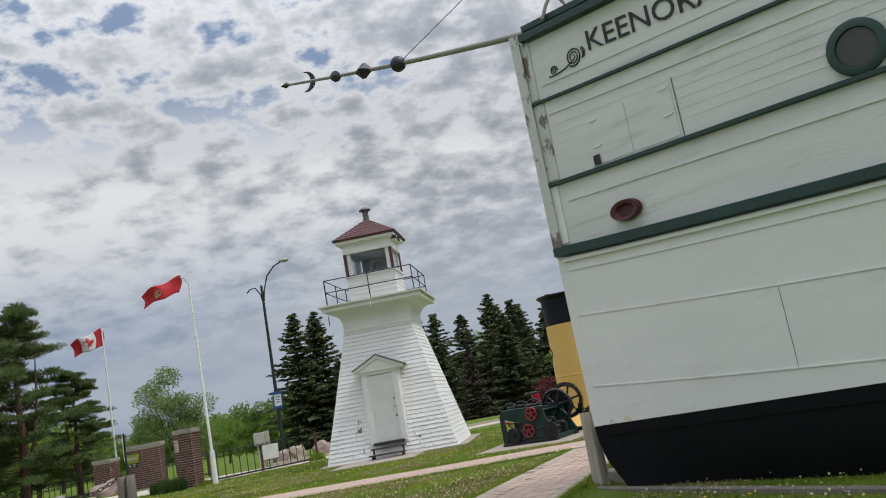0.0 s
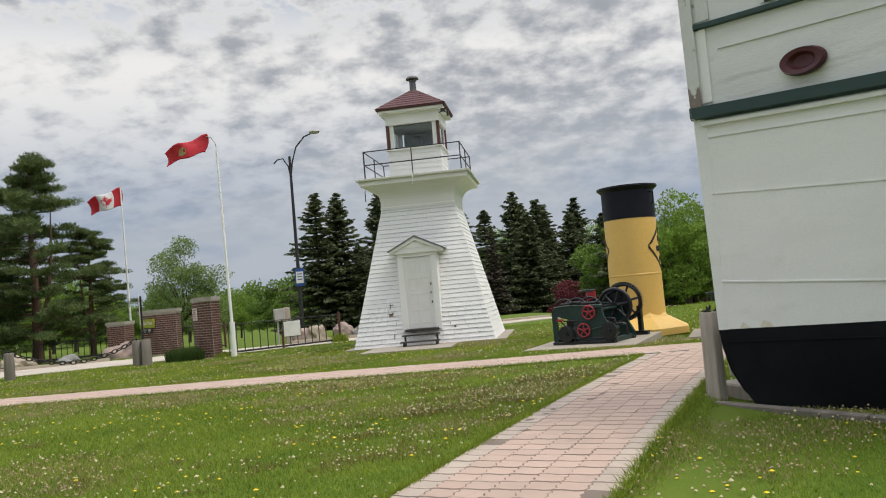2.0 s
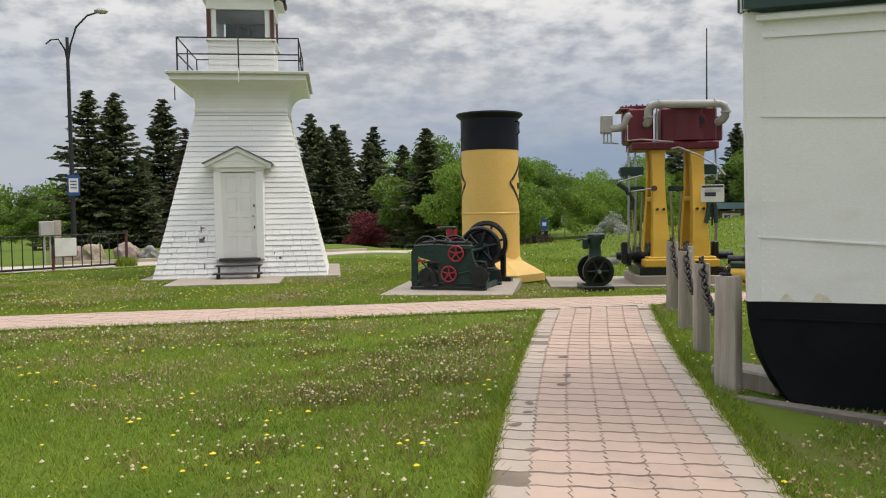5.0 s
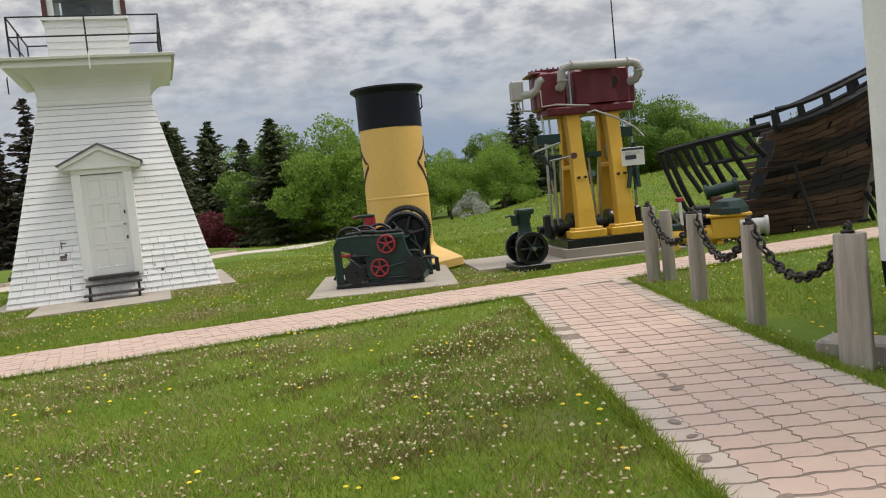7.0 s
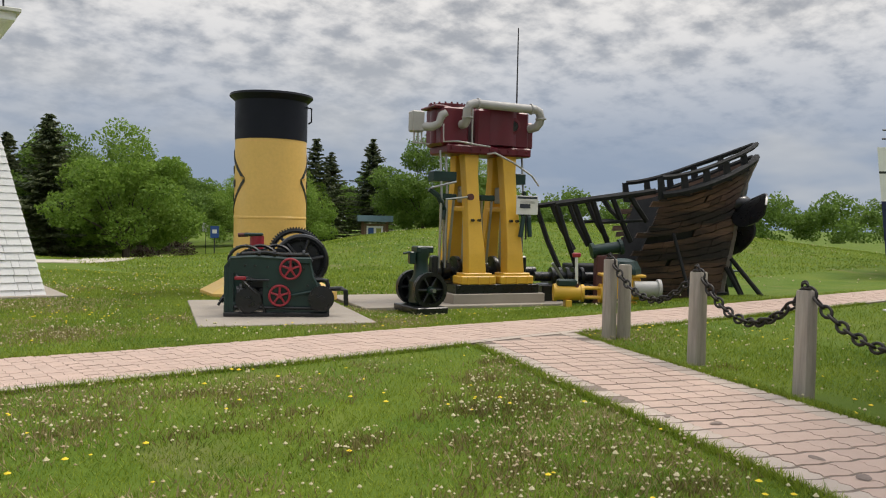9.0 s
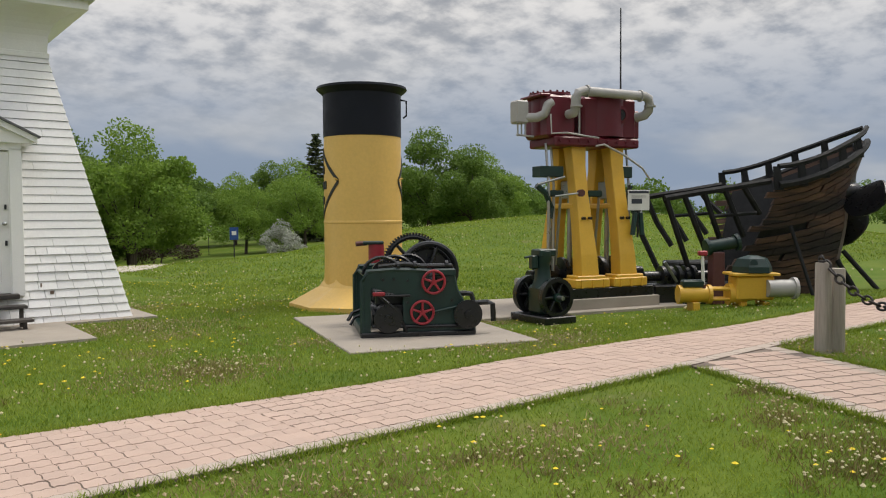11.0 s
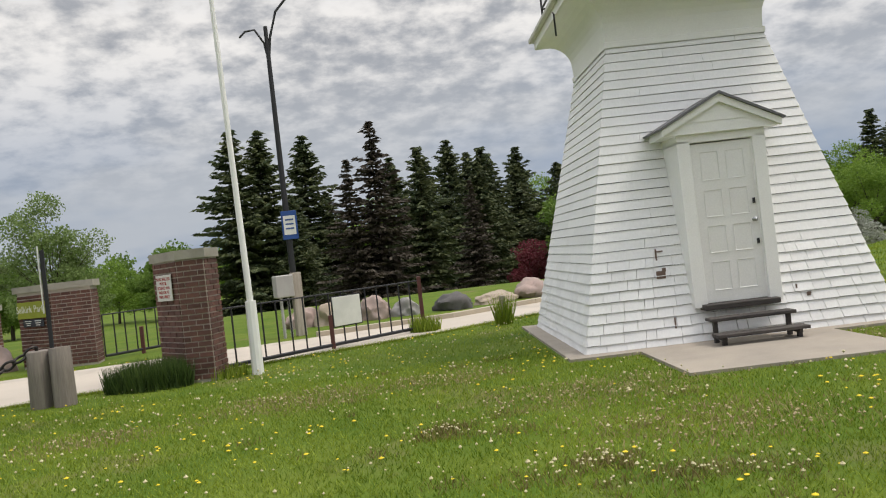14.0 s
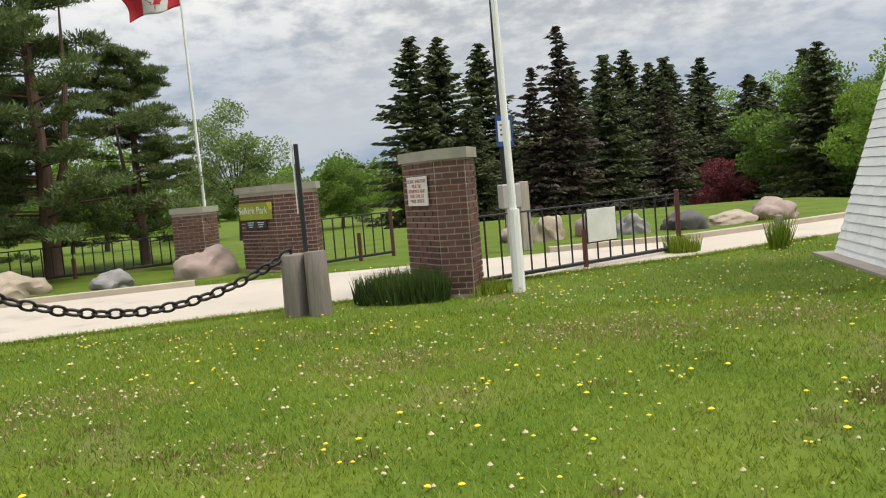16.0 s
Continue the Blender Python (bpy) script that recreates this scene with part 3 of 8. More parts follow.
upright("corner_board", 0.0, 4.17, 5.30, 0.26, 0.018, STEM_WOOD, "white board with peeling paint")
upright("corner_board", 0.0, 5.38, 6.27, 0.20, 0.018, STEM_WOOD, "white board with peeling paint")
upright("corner_board", 0.0, 3.26, 4.08, 0.20, 0.022, HULL_WHITE)
upright("plate_seam", 2.95, 1.10, 2.02, 0.006, 0.008, JOINT_GREY)
upright("plate_seam", 2.28, ZL["g3"](2.28) + 0.07, 4.80, 0.014, 0.006, JOINT_GREY)
# hatch let into the boards
bm = B()
hz0, hz1 = lambda s: ZL["g3"](s) + 0.10, lambda s: 4.86 - 0.05 * s
for a, b in ((0.86, 1.54), (1.56, 2.24)):
    hexa(bm, [SHIFT @ hull_at(a, hz0(a), -0.01), SHIFT @ hull_at(b, hz0(b), -0.01), SHIFT @ hull_at(b, hz0(b), 0.010), SHIFT @ hull_at(a, hz0(a), 0.010)],
         [SHIFT @ hull_at(a, hz1(a), -0.01), SHIFT @ hull_at(b, hz1(b), -0.01), SHIFT @ hull_at(b, hz1(b), 0.010), SHIFT @ hull_at(a, hz1(a), 0.010)])
hatch = part("hatch", bm, HULL_WOOD, ship, "white painted hatch panel")
for s, z in ((0.95, 4.72), (2.08, 4.70), (0.95, 4.36), (2.08, 4.36)):
    bm = B()
    hexa(bm, [SHIFT @ hull_at(s, z, 0.009), SHIFT @ hull_at(s + 0.13, z, 0.009), SHIFT @ hull_at(s + 0.13, z, 0.024), SHIFT @ hull_at(s, z, 0.024)],
         [SHIFT @ hull_at(s, z + 0.022, 0.009), SHIFT @ hull_at(s + 0.13, z + 0.022, 0.009), SHIFT @ hull_at(s + 0.13, z + 0.022, 0.024), SHIFT @ hull_at(s, z + 0.022, 0.024)])
    part("hinge", bm, WHITE_TRIM, hatch)
bm = B()
p0, p1 = SHIFT @ hull_at(0.92, 4.13, 0.02), SHIFT @ hull_at(1.02, 4.13, 0.02)
hexa(bm, [p0, p1, p1 + Vector((0, 0, 0.13)), p0 + Vector((0, 0, 0.13))], [v + Vector((-0.012, -0.012, 0)) for v in (p0, p1, p1 + Vector((0, 0, 0.13)), p0 + Vector((0, 0, 0.13)))])
part("scupper", bm, LETTER, ship, "small dark drain opening")


def on_side(s, z, out_by):
    """A frame on the side: x along it, y out of it, z up."""
    a, b = hull_at(s - 0.1, z, out_by), hull_at(s + 0.1, z, out_by)
    x = (b - a).normalized()
    zz = Vector((0, 0, 1))
    y = zz.cross(x)
    m = Matrix((x, y, zz)).transposed().to_4x4()
    m.translation = SHIFT @ hull_at(s, z, out_by)
    return m


# porthole and hawse pipe
m = on_side(4.38, 4.24, 0.0) @ pose(0, 0, 0, 90)
port = part("porthole", lathe(B(), [(0.30, -0.05), (0.30, 0.05), (0.27, 0.065), (0.21, 0.06), (0.20, 0.02), (0.20, -0.05)], 32), SHIP_GREEN, ship, "round green porthole rim", True, m)
part("pane", lathe(B(), [(0.20, 0.0), (0.20, 0.03)], 32), mat("porthole_pane", (0.05, 0.055, 0.055), rough=0.15, bump=0), port, "dark glazed pane", False)
m = on_side(1.26, 3.41, 0.0) @ pose(0, 0, 0, 90)
part("hawse_pipe", lathe(B(), [(0.17, -0.03), (0.21, 0.04), (0.19, 0.11), (0.13, 0.10), (0.09, 0.05), (0.01, 0.04)], 28, None, (1.15, 0.68)), MAROON, ship, "dark red oval hawse pipe", True, m)
# name on the bow, bent to the side
me = letters("KEENORA", 0.405, 0.004)
top_x = max(v.co.x for v in me.vertices)
for v in me.vertices:
    x, y, o = v.co
    s = 1.18 + x / top_x * 1.95
    v.co = SHIFT @ hull_at(s, 5.665 - 0.117 * (s - 1.18) + y, 0.012 + o)
part("name_lettering", me, LETTER, ship, "dark serifless ship name lettering")
# the scroll beside the name
bm = B()


def scroll(cs, cz, r0, turns, tail):
    pts = []
    for i in range(46):
        a = i / 45 * turns * 2 * math.pi
        r = r0 * (1 - 0.85 * i / 45)
        pts.append(SHIFT @ hull_at(cs + r * math.cos(a + tail), cz + r * math.sin(a + tail), 0.010))
    tube(bm, pts, [0.011 - 0.005 * i / 45 for i in range(46)], 5)


scroll(0.93, 5.70, 0.135, 2.6, -2.2)
scroll(0.56, 5.66, 0.065, 1.8, -0.3)
tube(bm, [SHIFT @ hull_at(0.46 + 0.44 * t, 5.60 - 0.02 * math.sin(3.1 * t) + 0.05 * t * t, 0.010) for t in [i / 12 for i in range(13)]], 0.009, 5)
for k in range(3):
    tube(bm, [SHIFT @ hull_at(1.075 + 0.02 * k + 0.025 * math.sin(math.pi * t), 5.62 + 0.15 * t, 0.010) for t in [i / 8 for i in range(9)]], 0.006, 4)
part("scroll_ornament", bm, LETTER, ship, "painted dark scroll ornament")
# stem post
bm = B()
prof = [(0.32, -0.10), (0.16, 0.1), (0.06, 0.35), (0.0, 0.75), (-0.02, 2.0), (-0.03, 3.2)]
ax = Vector((math.cos(AXIS), math.sin(AXIS), 0))
sd = Vector((-ax.y, ax.x, 0))


def stem_bar(zs, w, name, material, label):
    bm = B()
    rows = []
    for off, z in zs:
        c = Vector((0, 0, z + 0.1)) + ax * off
        rows.append([bm.verts.new(c + ax * a + sd * b) for a, b in ((0.10, -w * 1.3), (-0.03, -w), (-0.03, w), (0.10, w * 1.3))])
    for a, b in zip(rows, rows[1:]):
        for k in range(4):
            bm.faces.new((a[k], a[(k + 1) % 4], b[(k + 1) % 4], b[k]))
    bm.faces.new(rows[0])
    bm.faces.new(rows[-1])
    part(name, bm, material, ship, label)


stem_bar([(0.34, -0.10), (0.19, 0.08), (0.08, 0.3), (0.02, 0.55), (0.0, 0.745)], 0.03, "forefoot", HULL_BLACK, "black painted forefoot")
stem_bar([(0.0, 0.745), (-0.02, 2.0), (-0.03, 3.1)], 0.035, "stem", HULL_WHITE, "white steel stem plate")
stem_bar([(-0.05, 3.1), (-0.06, 4.2), (-0.07, 6.42)], 0.07, "stem_post", STEM_WOOD, "white stem post with peeling paint")
# rivets up the stem plating
bm = B()
for i in range(34):
    for s in (0.10, 0.17):
        z = 0.85 + i * 0.065
        c = SHIFT @ hull_at(s + 0.01 * (i % 2), z, 0.006)
        bmesh.ops.create_icosphere(bm, subdivisions=1, radius=0.007, matrix=Matrix.Translation(c))
tagged(part("rivets", bm, HULL_WHITE, ship), kind="stuff")
for s0, w, h in ((0.22, 0.12, 0.07), (0.46, 0.16, 0.08)):
    bm = B()
    hexa(bm, [SHIFT @ hull_at(s0, ZL["wl"](s0) + 0.005, 0.004), SHIFT @ hull_at(s0 + w, ZL["wl"](s0) + 0.005, 0.004), SHIFT @ hull_at(s0 + w, ZL["wl"](s0) + 0.005, 0.007), SHIFT @ hull_at(s0, ZL["wl"](s0) + 0.005, 0.007)],
         [SHIFT @ hull_at(s0 + 0.05, ZL["wl"](s0) + h, 0.004), SHIFT @ hull_at(s0 + w - 0.04, ZL["wl"](s0) + h * 0.8, 0.004), SHIFT @ hull_at(s0 + w - 0.04, ZL["wl"](s0) + h * 0.8, 0.007), SHIFT @ hull_at(s0 + 0.05, ZL["wl"](s0) + h, 0.007)])
    part("rust_stain", bm, RUST, ship, "tan rust stain above the waterline")
# deck closes the top
bm = B()
deck_l = [bm.verts.new(SHIFT @ hull_at(s, ZL["top"](s) + 0.05, -0.03)) for s in SS]
deck_r = [bm.verts.new(SHIFT @ hull_at(s, ZL["top"](s) + 0.05, -0.03, True)) for s in SS]
for i in range(1, len(SS) - 1):
    bm.faces.new((deck_l[i], deck_l[i + 1], deck_r[i + 1], deck_r[i]))
bm.faces.new((deck_l[0], deck_l[1], deck_r[1]))
bot_l, bot_r = bm.verts.new(SHIFT @ hull_at(13.5, -0.1)), bm.verts.new(SHIFT @ hull_at(13.5, -0.1, 0, True))
bm.faces.new((deck_l[-1], bot_l, bot_r, deck_r[-1]))
part("deck", bm, HULL_WOOD, ship)
# bowsprit with its ornaments
root, tip_p = Vector((0.42, -0.14, 6.52)), Vector((-3.75, 1.30, 7.05))
sprit = part("bowsprit", tube(B(), [root + (tip_p - root) * t + Vector((0, 0, -0.05 * math.sin(math.pi * t))) for t in [i / 10 for i in range(11)]], [0.055 - 0.034 * i / 10 for i in range(11)], 10), POLE_GREY, ship, "grey painted bowsprit pole", True)
sp = (tip_p - root).normalized()
face = sp.to_track_quat("X", "Z").to_matrix().to_4x4()


def at_sprit(t):
    return Matrix.Translation(root + (tip_p - root) * t + Vector((0, 0, -0.05 * math.sin(math.pi * t)))) @ face


bm = B()
bmesh.ops.create_uvsphere(bm, u_segments=20, v_segments=12, radius=0.125)
part("ball", bm, DARK_METAL, sprit, "dark slotted ball ornament", True, at_sprit(0.535))
bm = B()
lathe(bm, [(0.0, -0.17), (0.13, -0.03), (0.13, 0.03), (0.0, 0.17)], 4, pose(0, 0, 0, 0, 90, 0))
part("diamond", bm, DARK_METAL, sprit, "dark diamond ornament", False, at_sprit(0.67))
bm = B()
lathe(bm, [(0.0, -0.07), (0.085, -0.03), (0.085, 0.03), (0.0, 0.07)], 20, pose(0, 0, 0, 90))
part("disc", bm, DARK_METAL, sprit, "", True, at_sprit(0.785))
bm = B()
pts = [(0.17 * math.cos(radians(a)), 0.17 * math.sin(radians(a))) for a in range(80, 281, 10)] + [(0.05 + 0.15 * math.cos(radians(a)) * 0.9, 0.168 * math.sin(radians(a)) * 0.98) for a in range(270, 89, -10)]
prism(bm, pts, -0.012, 0.012, pose(0.06, 0, 0, 90))
part("crescent", bm, DARK_METAL, sprit, "dark blue crescent ornament", False, at_sprit(0.895))
bm = B()
lathe(bm, [(0.0, -0.11), (0.055, 0.0), (0.0, 0.11)], 4, pose(0, 0, 0, 0, 90, 0))
part("spear_tip", bm, DARK_METAL, sprit, "", False, at_sprit(0.995))
part("forestay", tube(B(), [root + (tip_p - root) * 0.51 + Vector((0, 0, 0.02)), root + Vector((-0.8, 0.3, 1.05)), Vector((2.6, -1.2, 4.2)) + root * 0.3 + Vector((0, 0, 4.6))], 0.006, 6), RAIL_DARK, ship, "thin dark wire stay")
hk = SHIFT @ hull_at(0.85, ZL["top"](0.85) + 0.2, -0.03)
part("hook", tube(B(), [hk + Vector((0.14 - 0.40 * t, 0.06 * t, 0.30 * math.sin(math.pi * min(1, t * 1.05)) ** 0.8)) for t in [i / 12 for i in range(13)]], 0.026, 8), POLE_GREY, ship, "curved grey fairlead hook", True)
curb = thing("timber_edging", "weathered timber edging below the ship's bow", "edging", Matrix.Translation((1.50, 11.70, gz(2.2, 10.8))))
a, b = Vector((0.0, 0.0)), Vector((3.1, -4.5))
d = (b - a).normalized()
for k in range(3):
    part("timber", box(B(), (0, 0, 0.015), (1.78, 0.12, 0.10), Matrix.Translation((d.x * (0.9 + 1.8 * k), d.y * (0.9 + 1.8 * k), 0)) @ pose(0, 0, 0, 0, 0, math.degrees(math.atan2(d.y, d.x))), 0.012), OLD_TIMBER, curb)
block = put(part("timber_block", box(B(), (0, 0, 0.09), (0.34, 0.7, 0.18), None, 0.02), POST_WOOD, None, "", False, pose(1.98, 12.15, gz(1.98, 12.15), 0, 0, 20)), "weathered timber block under the bow", "timber")


# ---- lighthouse ----
LH = pose(-2.85, 27.69, 0, 0, 0, -4)
lighthouse = thing("lighthouse", "white shingled wooden lighthouse with dark red hipped roof", "lighthouse", LH)
H0, H1, HT = 2.055, 1.10, 4.12


def half(z):
    return H0 + (H1 - H0) * z / HT


SIDES = [Matrix.Rotation(k * math.pi / 2, 4, "Z") for k in range(4)]      # front, right, back, left
bm = B()
hexa(bm, [(-H0 + .03, -H0 + .03, 0), (H0 - .03, -H0 + .03, 0), (H0 - .03, H0 - .03, 0), (-H0 + .03, H0 - .03, 0)], [(-H1 + .03, -H1 + .03, HT), (H1 - .03, -H1 + .03, HT), (H1 - .03, H1 - .03, HT), (-H1 + .03, H1 - .03, HT)])
# grey core shows in the course gaps, its colour standing in for lap shadow
core = part("tower_wall", bm, JOINT_GREY, lighthouse)
NC = 32
CH = HT / NC


def course(z0, z1, proud, q0=-1.0, q1=1.0):
    """One lap of boarding on the front, between two shares of its width."""
    bm = B()
    lo, hi = half(z0), half(z1)
    hexa(bm, [(q0 * lo, -lo - proud, z0), (q1 * lo, -lo - proud, z0), (q1 * lo, -lo + 0.03, z0), (q0 * lo, -lo + 0.03, z0)],
         [(q0 * hi, -hi - 0.002, z1 - 0.007), (q1 * hi, -hi - 0.002, z1 - 0.007), (q1 * hi, -hi + 0.03, z1 - 0.007), (q0 * hi, -hi + 0.03, z1 - 0.007)])
    return bm


rng = random.Random(5)
for c in range(NC):
    z0, z1 = c * CH, (c + 1) * CH
    for k, turn in enumerate(SIDES):
        if c < 9 and k in (0, 3):
            n = 17
            cuts = [-1.0] + sorted(-1 + 2 * (i + rng.uniform(-0.32, 0.32)) / n for i in range(1, n)) + [1.0]
            for a, b in zip(cuts, cuts[1:]):
                g = 0.0016 if k == 0 else 0.001
                part("shingle", course(z0 + rng.uniform(-0.003, 0.003), z1, 0.020 + rng.uniform(-0.003, 0.005), a + g, b - g), SHINGLE, lighthouse, m=turn)
        else:
            cut = rng.uniform(-0.7, 0.7)
            for a, b in ((-1, cut - 0.0012), (cut + 0.0012, 1)):
                part("clapboard", course(z0 + rng.uniform(-0.002, 0.002), z1, 0.013 + rng.uniform(-0.002, 0.003), a, b), SHINGLE, lighthouse, m=turn)
# small losses in the boarding
BARE = mat("bare_wood", (0.16, 0.11, 0.085), rough=0.9)
for x, z, w, h in ((-0.93, 0.92, 0.12, 0.10), (-0.88, 0.98, 0.05, 0.05), (-0.95, 1.18, 0.02, 0.16), (-0.90, 1.22, 0.09, 0.018), (-0.86, 0.30, 0.02, 0.14), (0.92, 0.47, 0.05, 0.05), (0.78, 0.58, 0.02, 0.06)):
    y = -half(z) - 0.020
    part("bare_patch", box(B(), (x, y, z), (w, 0.008, h)), BARE, lighthouse, "small bare patch of lost shingle")
# head band, cove and gallery
bm = B()
rows = []
prof = [(H1 + 0.035, 4.07), (H1 + 0.035, 4.15), (H1 + 0.012, 4.16), (H1 + 0.02, 4.32)] + [(H1 + 0.02 + 0.47 * (1 - math.cos(t)), 4.32 + 0.47 * math.sin(t)) for t in [math.pi / 2 * i / 8 for i in range(1, 9)]] + [(1.62, 4.80), (1.62, 4.93)]
for h, z in prof:
    rows.append([bm.verts.new((sx * h, sy * h, z)) for sx, sy in ((-1, -1), (1, -1), (1, 1), (-1, 1))])
for a, b in zip(rows, rows[1:]):
    for k in range(4):
        bm.faces.new((a[k], a[(k + 1) % 4], b[(k + 1) % 4], b[k]))
bm.faces.new(rows[-1])
part("cove", bm, WHITE_TRIM, lighthouse, "white coved gallery cornice")
part("gallery_deck", box(B(), (0, 0, 4.965), (3.40, 3.40, 0.07), None, 0.01), GALLERY_EDGE, lighthouse, "pale gallery deck")
RH, RZ = 1.45, 5.0
railing = part("railing", box(B(), (-RH, -RH, RZ + 0.42), (0.035, 0.035, 0.84)), RAIL_DARK, lighthouse, "dark iron gallery railing")
for x, y in ((RH, -RH), (RH, RH), (-RH, RH), (0, -RH), (RH, 0), (0, RH), (-RH, 0)):
    part("post", rod(B(), (x, y, RZ), (x, y, RZ + 0.84), 0.018, None, 6), RAIL_DARK, railing)
for z in (RZ + 0.84, RZ + 0.44):
    for a, b in (((-RH, -RH), (RH, -RH)), ((RH, -RH), (RH, RH)), ((RH, RH), (-RH, RH)), ((-RH, RH), (-RH, -RH))):
        part("rail", rod(B(), (*a, z), (*b, z), 0.017, None, 6), RAIL_DARK, railing)
# lantern room
LW = 0.80
room = part("lantern_room", box(B(), (0, 0, 5.42), (2 * LW - 0.04, 2 * LW - 0.04, 0.86)), SHINGLE, lighthouse, "white boarded lantern room")
for k, turn in enumerate(SIDES):
    for c in range(6):
        bm = B()
        z0 = 5.0 + c * 0.15
        hexa(bm, [(-LW, -LW - 0.018, z0), (LW, -LW - 0.018, z0), (LW, -LW + 0.03, z0), (-LW, -LW + 0.03, z0)], [(-LW, -LW - 0.002, z0 + 0.155), (LW, -LW - 0.002, z0 + 0.155), (LW, -LW + 0.03, z0 + 0.155), (-LW, -LW + 0.03, z0 + 0.155)])
        part("clapboard", bm, SHINGLE, room, m=turn)
    part("sill", box(B(), (0, -LW, 5.93), (2 * LW + 0.10, 0.14, 0.06), None, 0.008), WHITE_TRIM, room, m=turn)
    part("corner_post", box(B(), (-LW + 0.02, -LW + 0.02, 6.32), (0.09, 0.09, 0.74)), RUST_RED, room, "dark red-brown corner post", m=turn)
    part("window_frame", box(B(), (-LW + 0.14, -LW + 0.05, 6.32), (0.12, 0.05, 0.72)), WHITE_TRIM, room, m=turn)
    part("window_frame", box(B(), (LW - 0.14, -LW + 0.05, 6.32), (0.12, 0.05, 0.72)), WHITE_TRIM, room, m=turn)
    pane = part("pane", box(B(), (0, -LW + 0.05, 6.32), (2 * LW - 0.40, 0.008, 0.72)), GLASS, room, "clear lantern window pane", m=turn)
    pane.visible_shadow = False
part("frieze", box(B(), (0, 0, 6.86), (2 * LW + 0.06, 2 * LW + 0.06, 0.36), None, 0.01), WHITE_TRIM, room, "white frieze board")
part("cornice", box(B(), (0, 0, 7.075), (2.02, 2.02, 0.10), None, 0.02), WHITE_TRIM, room)
part("ceiling_board", box(B(), (0, 0, 6.665), (1.5, 1.5, 0.02)), mat("grey_board", (0.30, 0.31, 0.32), rough=0.8), room)
part("back_screen", box(B(), (0, LW - 0.06, 6.32), (1.1, 0.03, 0.72)), mat("grey_screen", (0.26, 0.28, 0.30), rough=0.8), room, "grey boarded inner wall")
lamp_in = part("beacon", lathe(B(), [(0.14, 5.86), (0.14, 6.0), (0.10, 6.02), (0.17, 6.1), (0.19, 6.25), (0.15, 6.38), (0.05, 6.42)], 20), mat("beacon_glass", (0.13, 0.14, 0.15), rough=0.2), room, "dark glass beacon lens", True)
bm = B()
rows = [[bm.verts.new((sx * h, sy * h, z)) for sx, sy in ((-1, -1), (1, -1), (1, 1), (-1, 1))] for h, z in ((1.05, 7.12), (1.07, 7.17), (0.11, 7.86))]
for a, b in zip(rows, rows[1:]):
    for k in range(4):
        bm.faces.new((a[k], a[(k + 1) % 4], b[(k + 1) % 4], b[k]))
bm.faces.new(rows[0])
bm.faces.new(rows[-1])
roof = part("roof", bm, ROOF_RED, lighthouse, "dark red shingled hip roof")
for k, turn in enumerate(SIDES):
    for c in range(7):
        a, b = c / 7, (c + 1) / 7
        ha, hb, za, zb = 1.07 - 0.96 * a, 1.07 - 0.96 * b, 7.17 + 0.69 * a, 7.17 + 0.69 * b
        bm = B()
        hexa(bm, [(-ha, -ha - 0.012, za + 0.012), (ha, -ha - 0.012, za + 0.012), (ha, -ha + 0.02, za), (-ha, -ha + 0.02, za)], [(-hb, -hb, zb + 0.008), (hb, -hb, zb + 0.008), (hb, -hb + 0.02, zb - 0.01), (-hb, -hb + 0.02, zb - 0.01)])
        part("shingle_course", bm, ROOF_RED, roof, m=turn)
part("vent_pipe", lathe(B(), [(0.11, 7.80), (0.10, 8.16), (0.12, 8.18), (0.12, 8.22), (0.205, 8.24), (0.205, 8.27), (0.15, 8.33), (0.03, 8.36)], 20), VENT_GREY, lighthouse, "grey metal roof vent with cap", True)
# floodlight on the eave, pendant and side lamps below the gallery
fl = part("floodlight", box(B(), (1.10, -0.62, 6.92), (0.05, 0.16, 0.18), None, 0.01), RAIL_DARK, lighthouse, "small dark floodlight")
part("bracket", tube(B(), [(0.83, -0.62, 6.95), (0.95, -0.62, 7.0), (1.08, -0.62, 6.93)], 0.015, 6), RAIL_DARK, fl)
part("floodlight", box(B(), (1.0, -0.95, 6.95), (0.14, 0.06, 0.10), None, 0.01), RAIL_DARK, lighthouse)
for x, y, zt in ((0.02, -1.72, 4.96), (-1.68, -0.6, 4.70)):
    lm = part("lamp", tube(B(), [(x, y + 0.05, zt + 0.1), (x, y - 0.03, zt + 0.06), (x, y - 0.03, zt - 0.26)], 0.014, 6), WHITE_TRIM if x > 0 else RAIL_DARK, lighthouse, "small hanging gallery lamp")
    part("bulb", lathe(B(), [(0.03, zt - 0.24), (0.045, zt - 0.29), (0.035, zt - 0.34), (0.01, zt - 0.36)], 10), mat("lamp_bulb", (0.55, 0.50, 0.18), rough=0.3) if x > 0 else RAIL_DARK, lm, "", True)
# door, casing, pediment
DX = -0.02
door = part("door", box(B(), (DX, -1.965, 1.515), (0.80, 0.05, 2.04), None, 0.004), DOOR_WHITE, lighthouse, "white eight-panelled wooden door")
for i in range(2):
    for j, (z, h) in enumerate(((0.83, 0.36), (1.30, 0.34), (1.76, 0.34), (2.24, 0.36))):
        bm = B()
        x = DX - 0.165 + 0.33 * i
        box(bm, (x, -1.992, z), (0.23, 0.012, h))
        bmesh.ops.inset_region(bm, faces=[f for f in bm.faces if f.normal.y < -0.9], thickness=0.022, depth=-0.014)
        part("door_panel", bm, DOOR_WHITE, door)
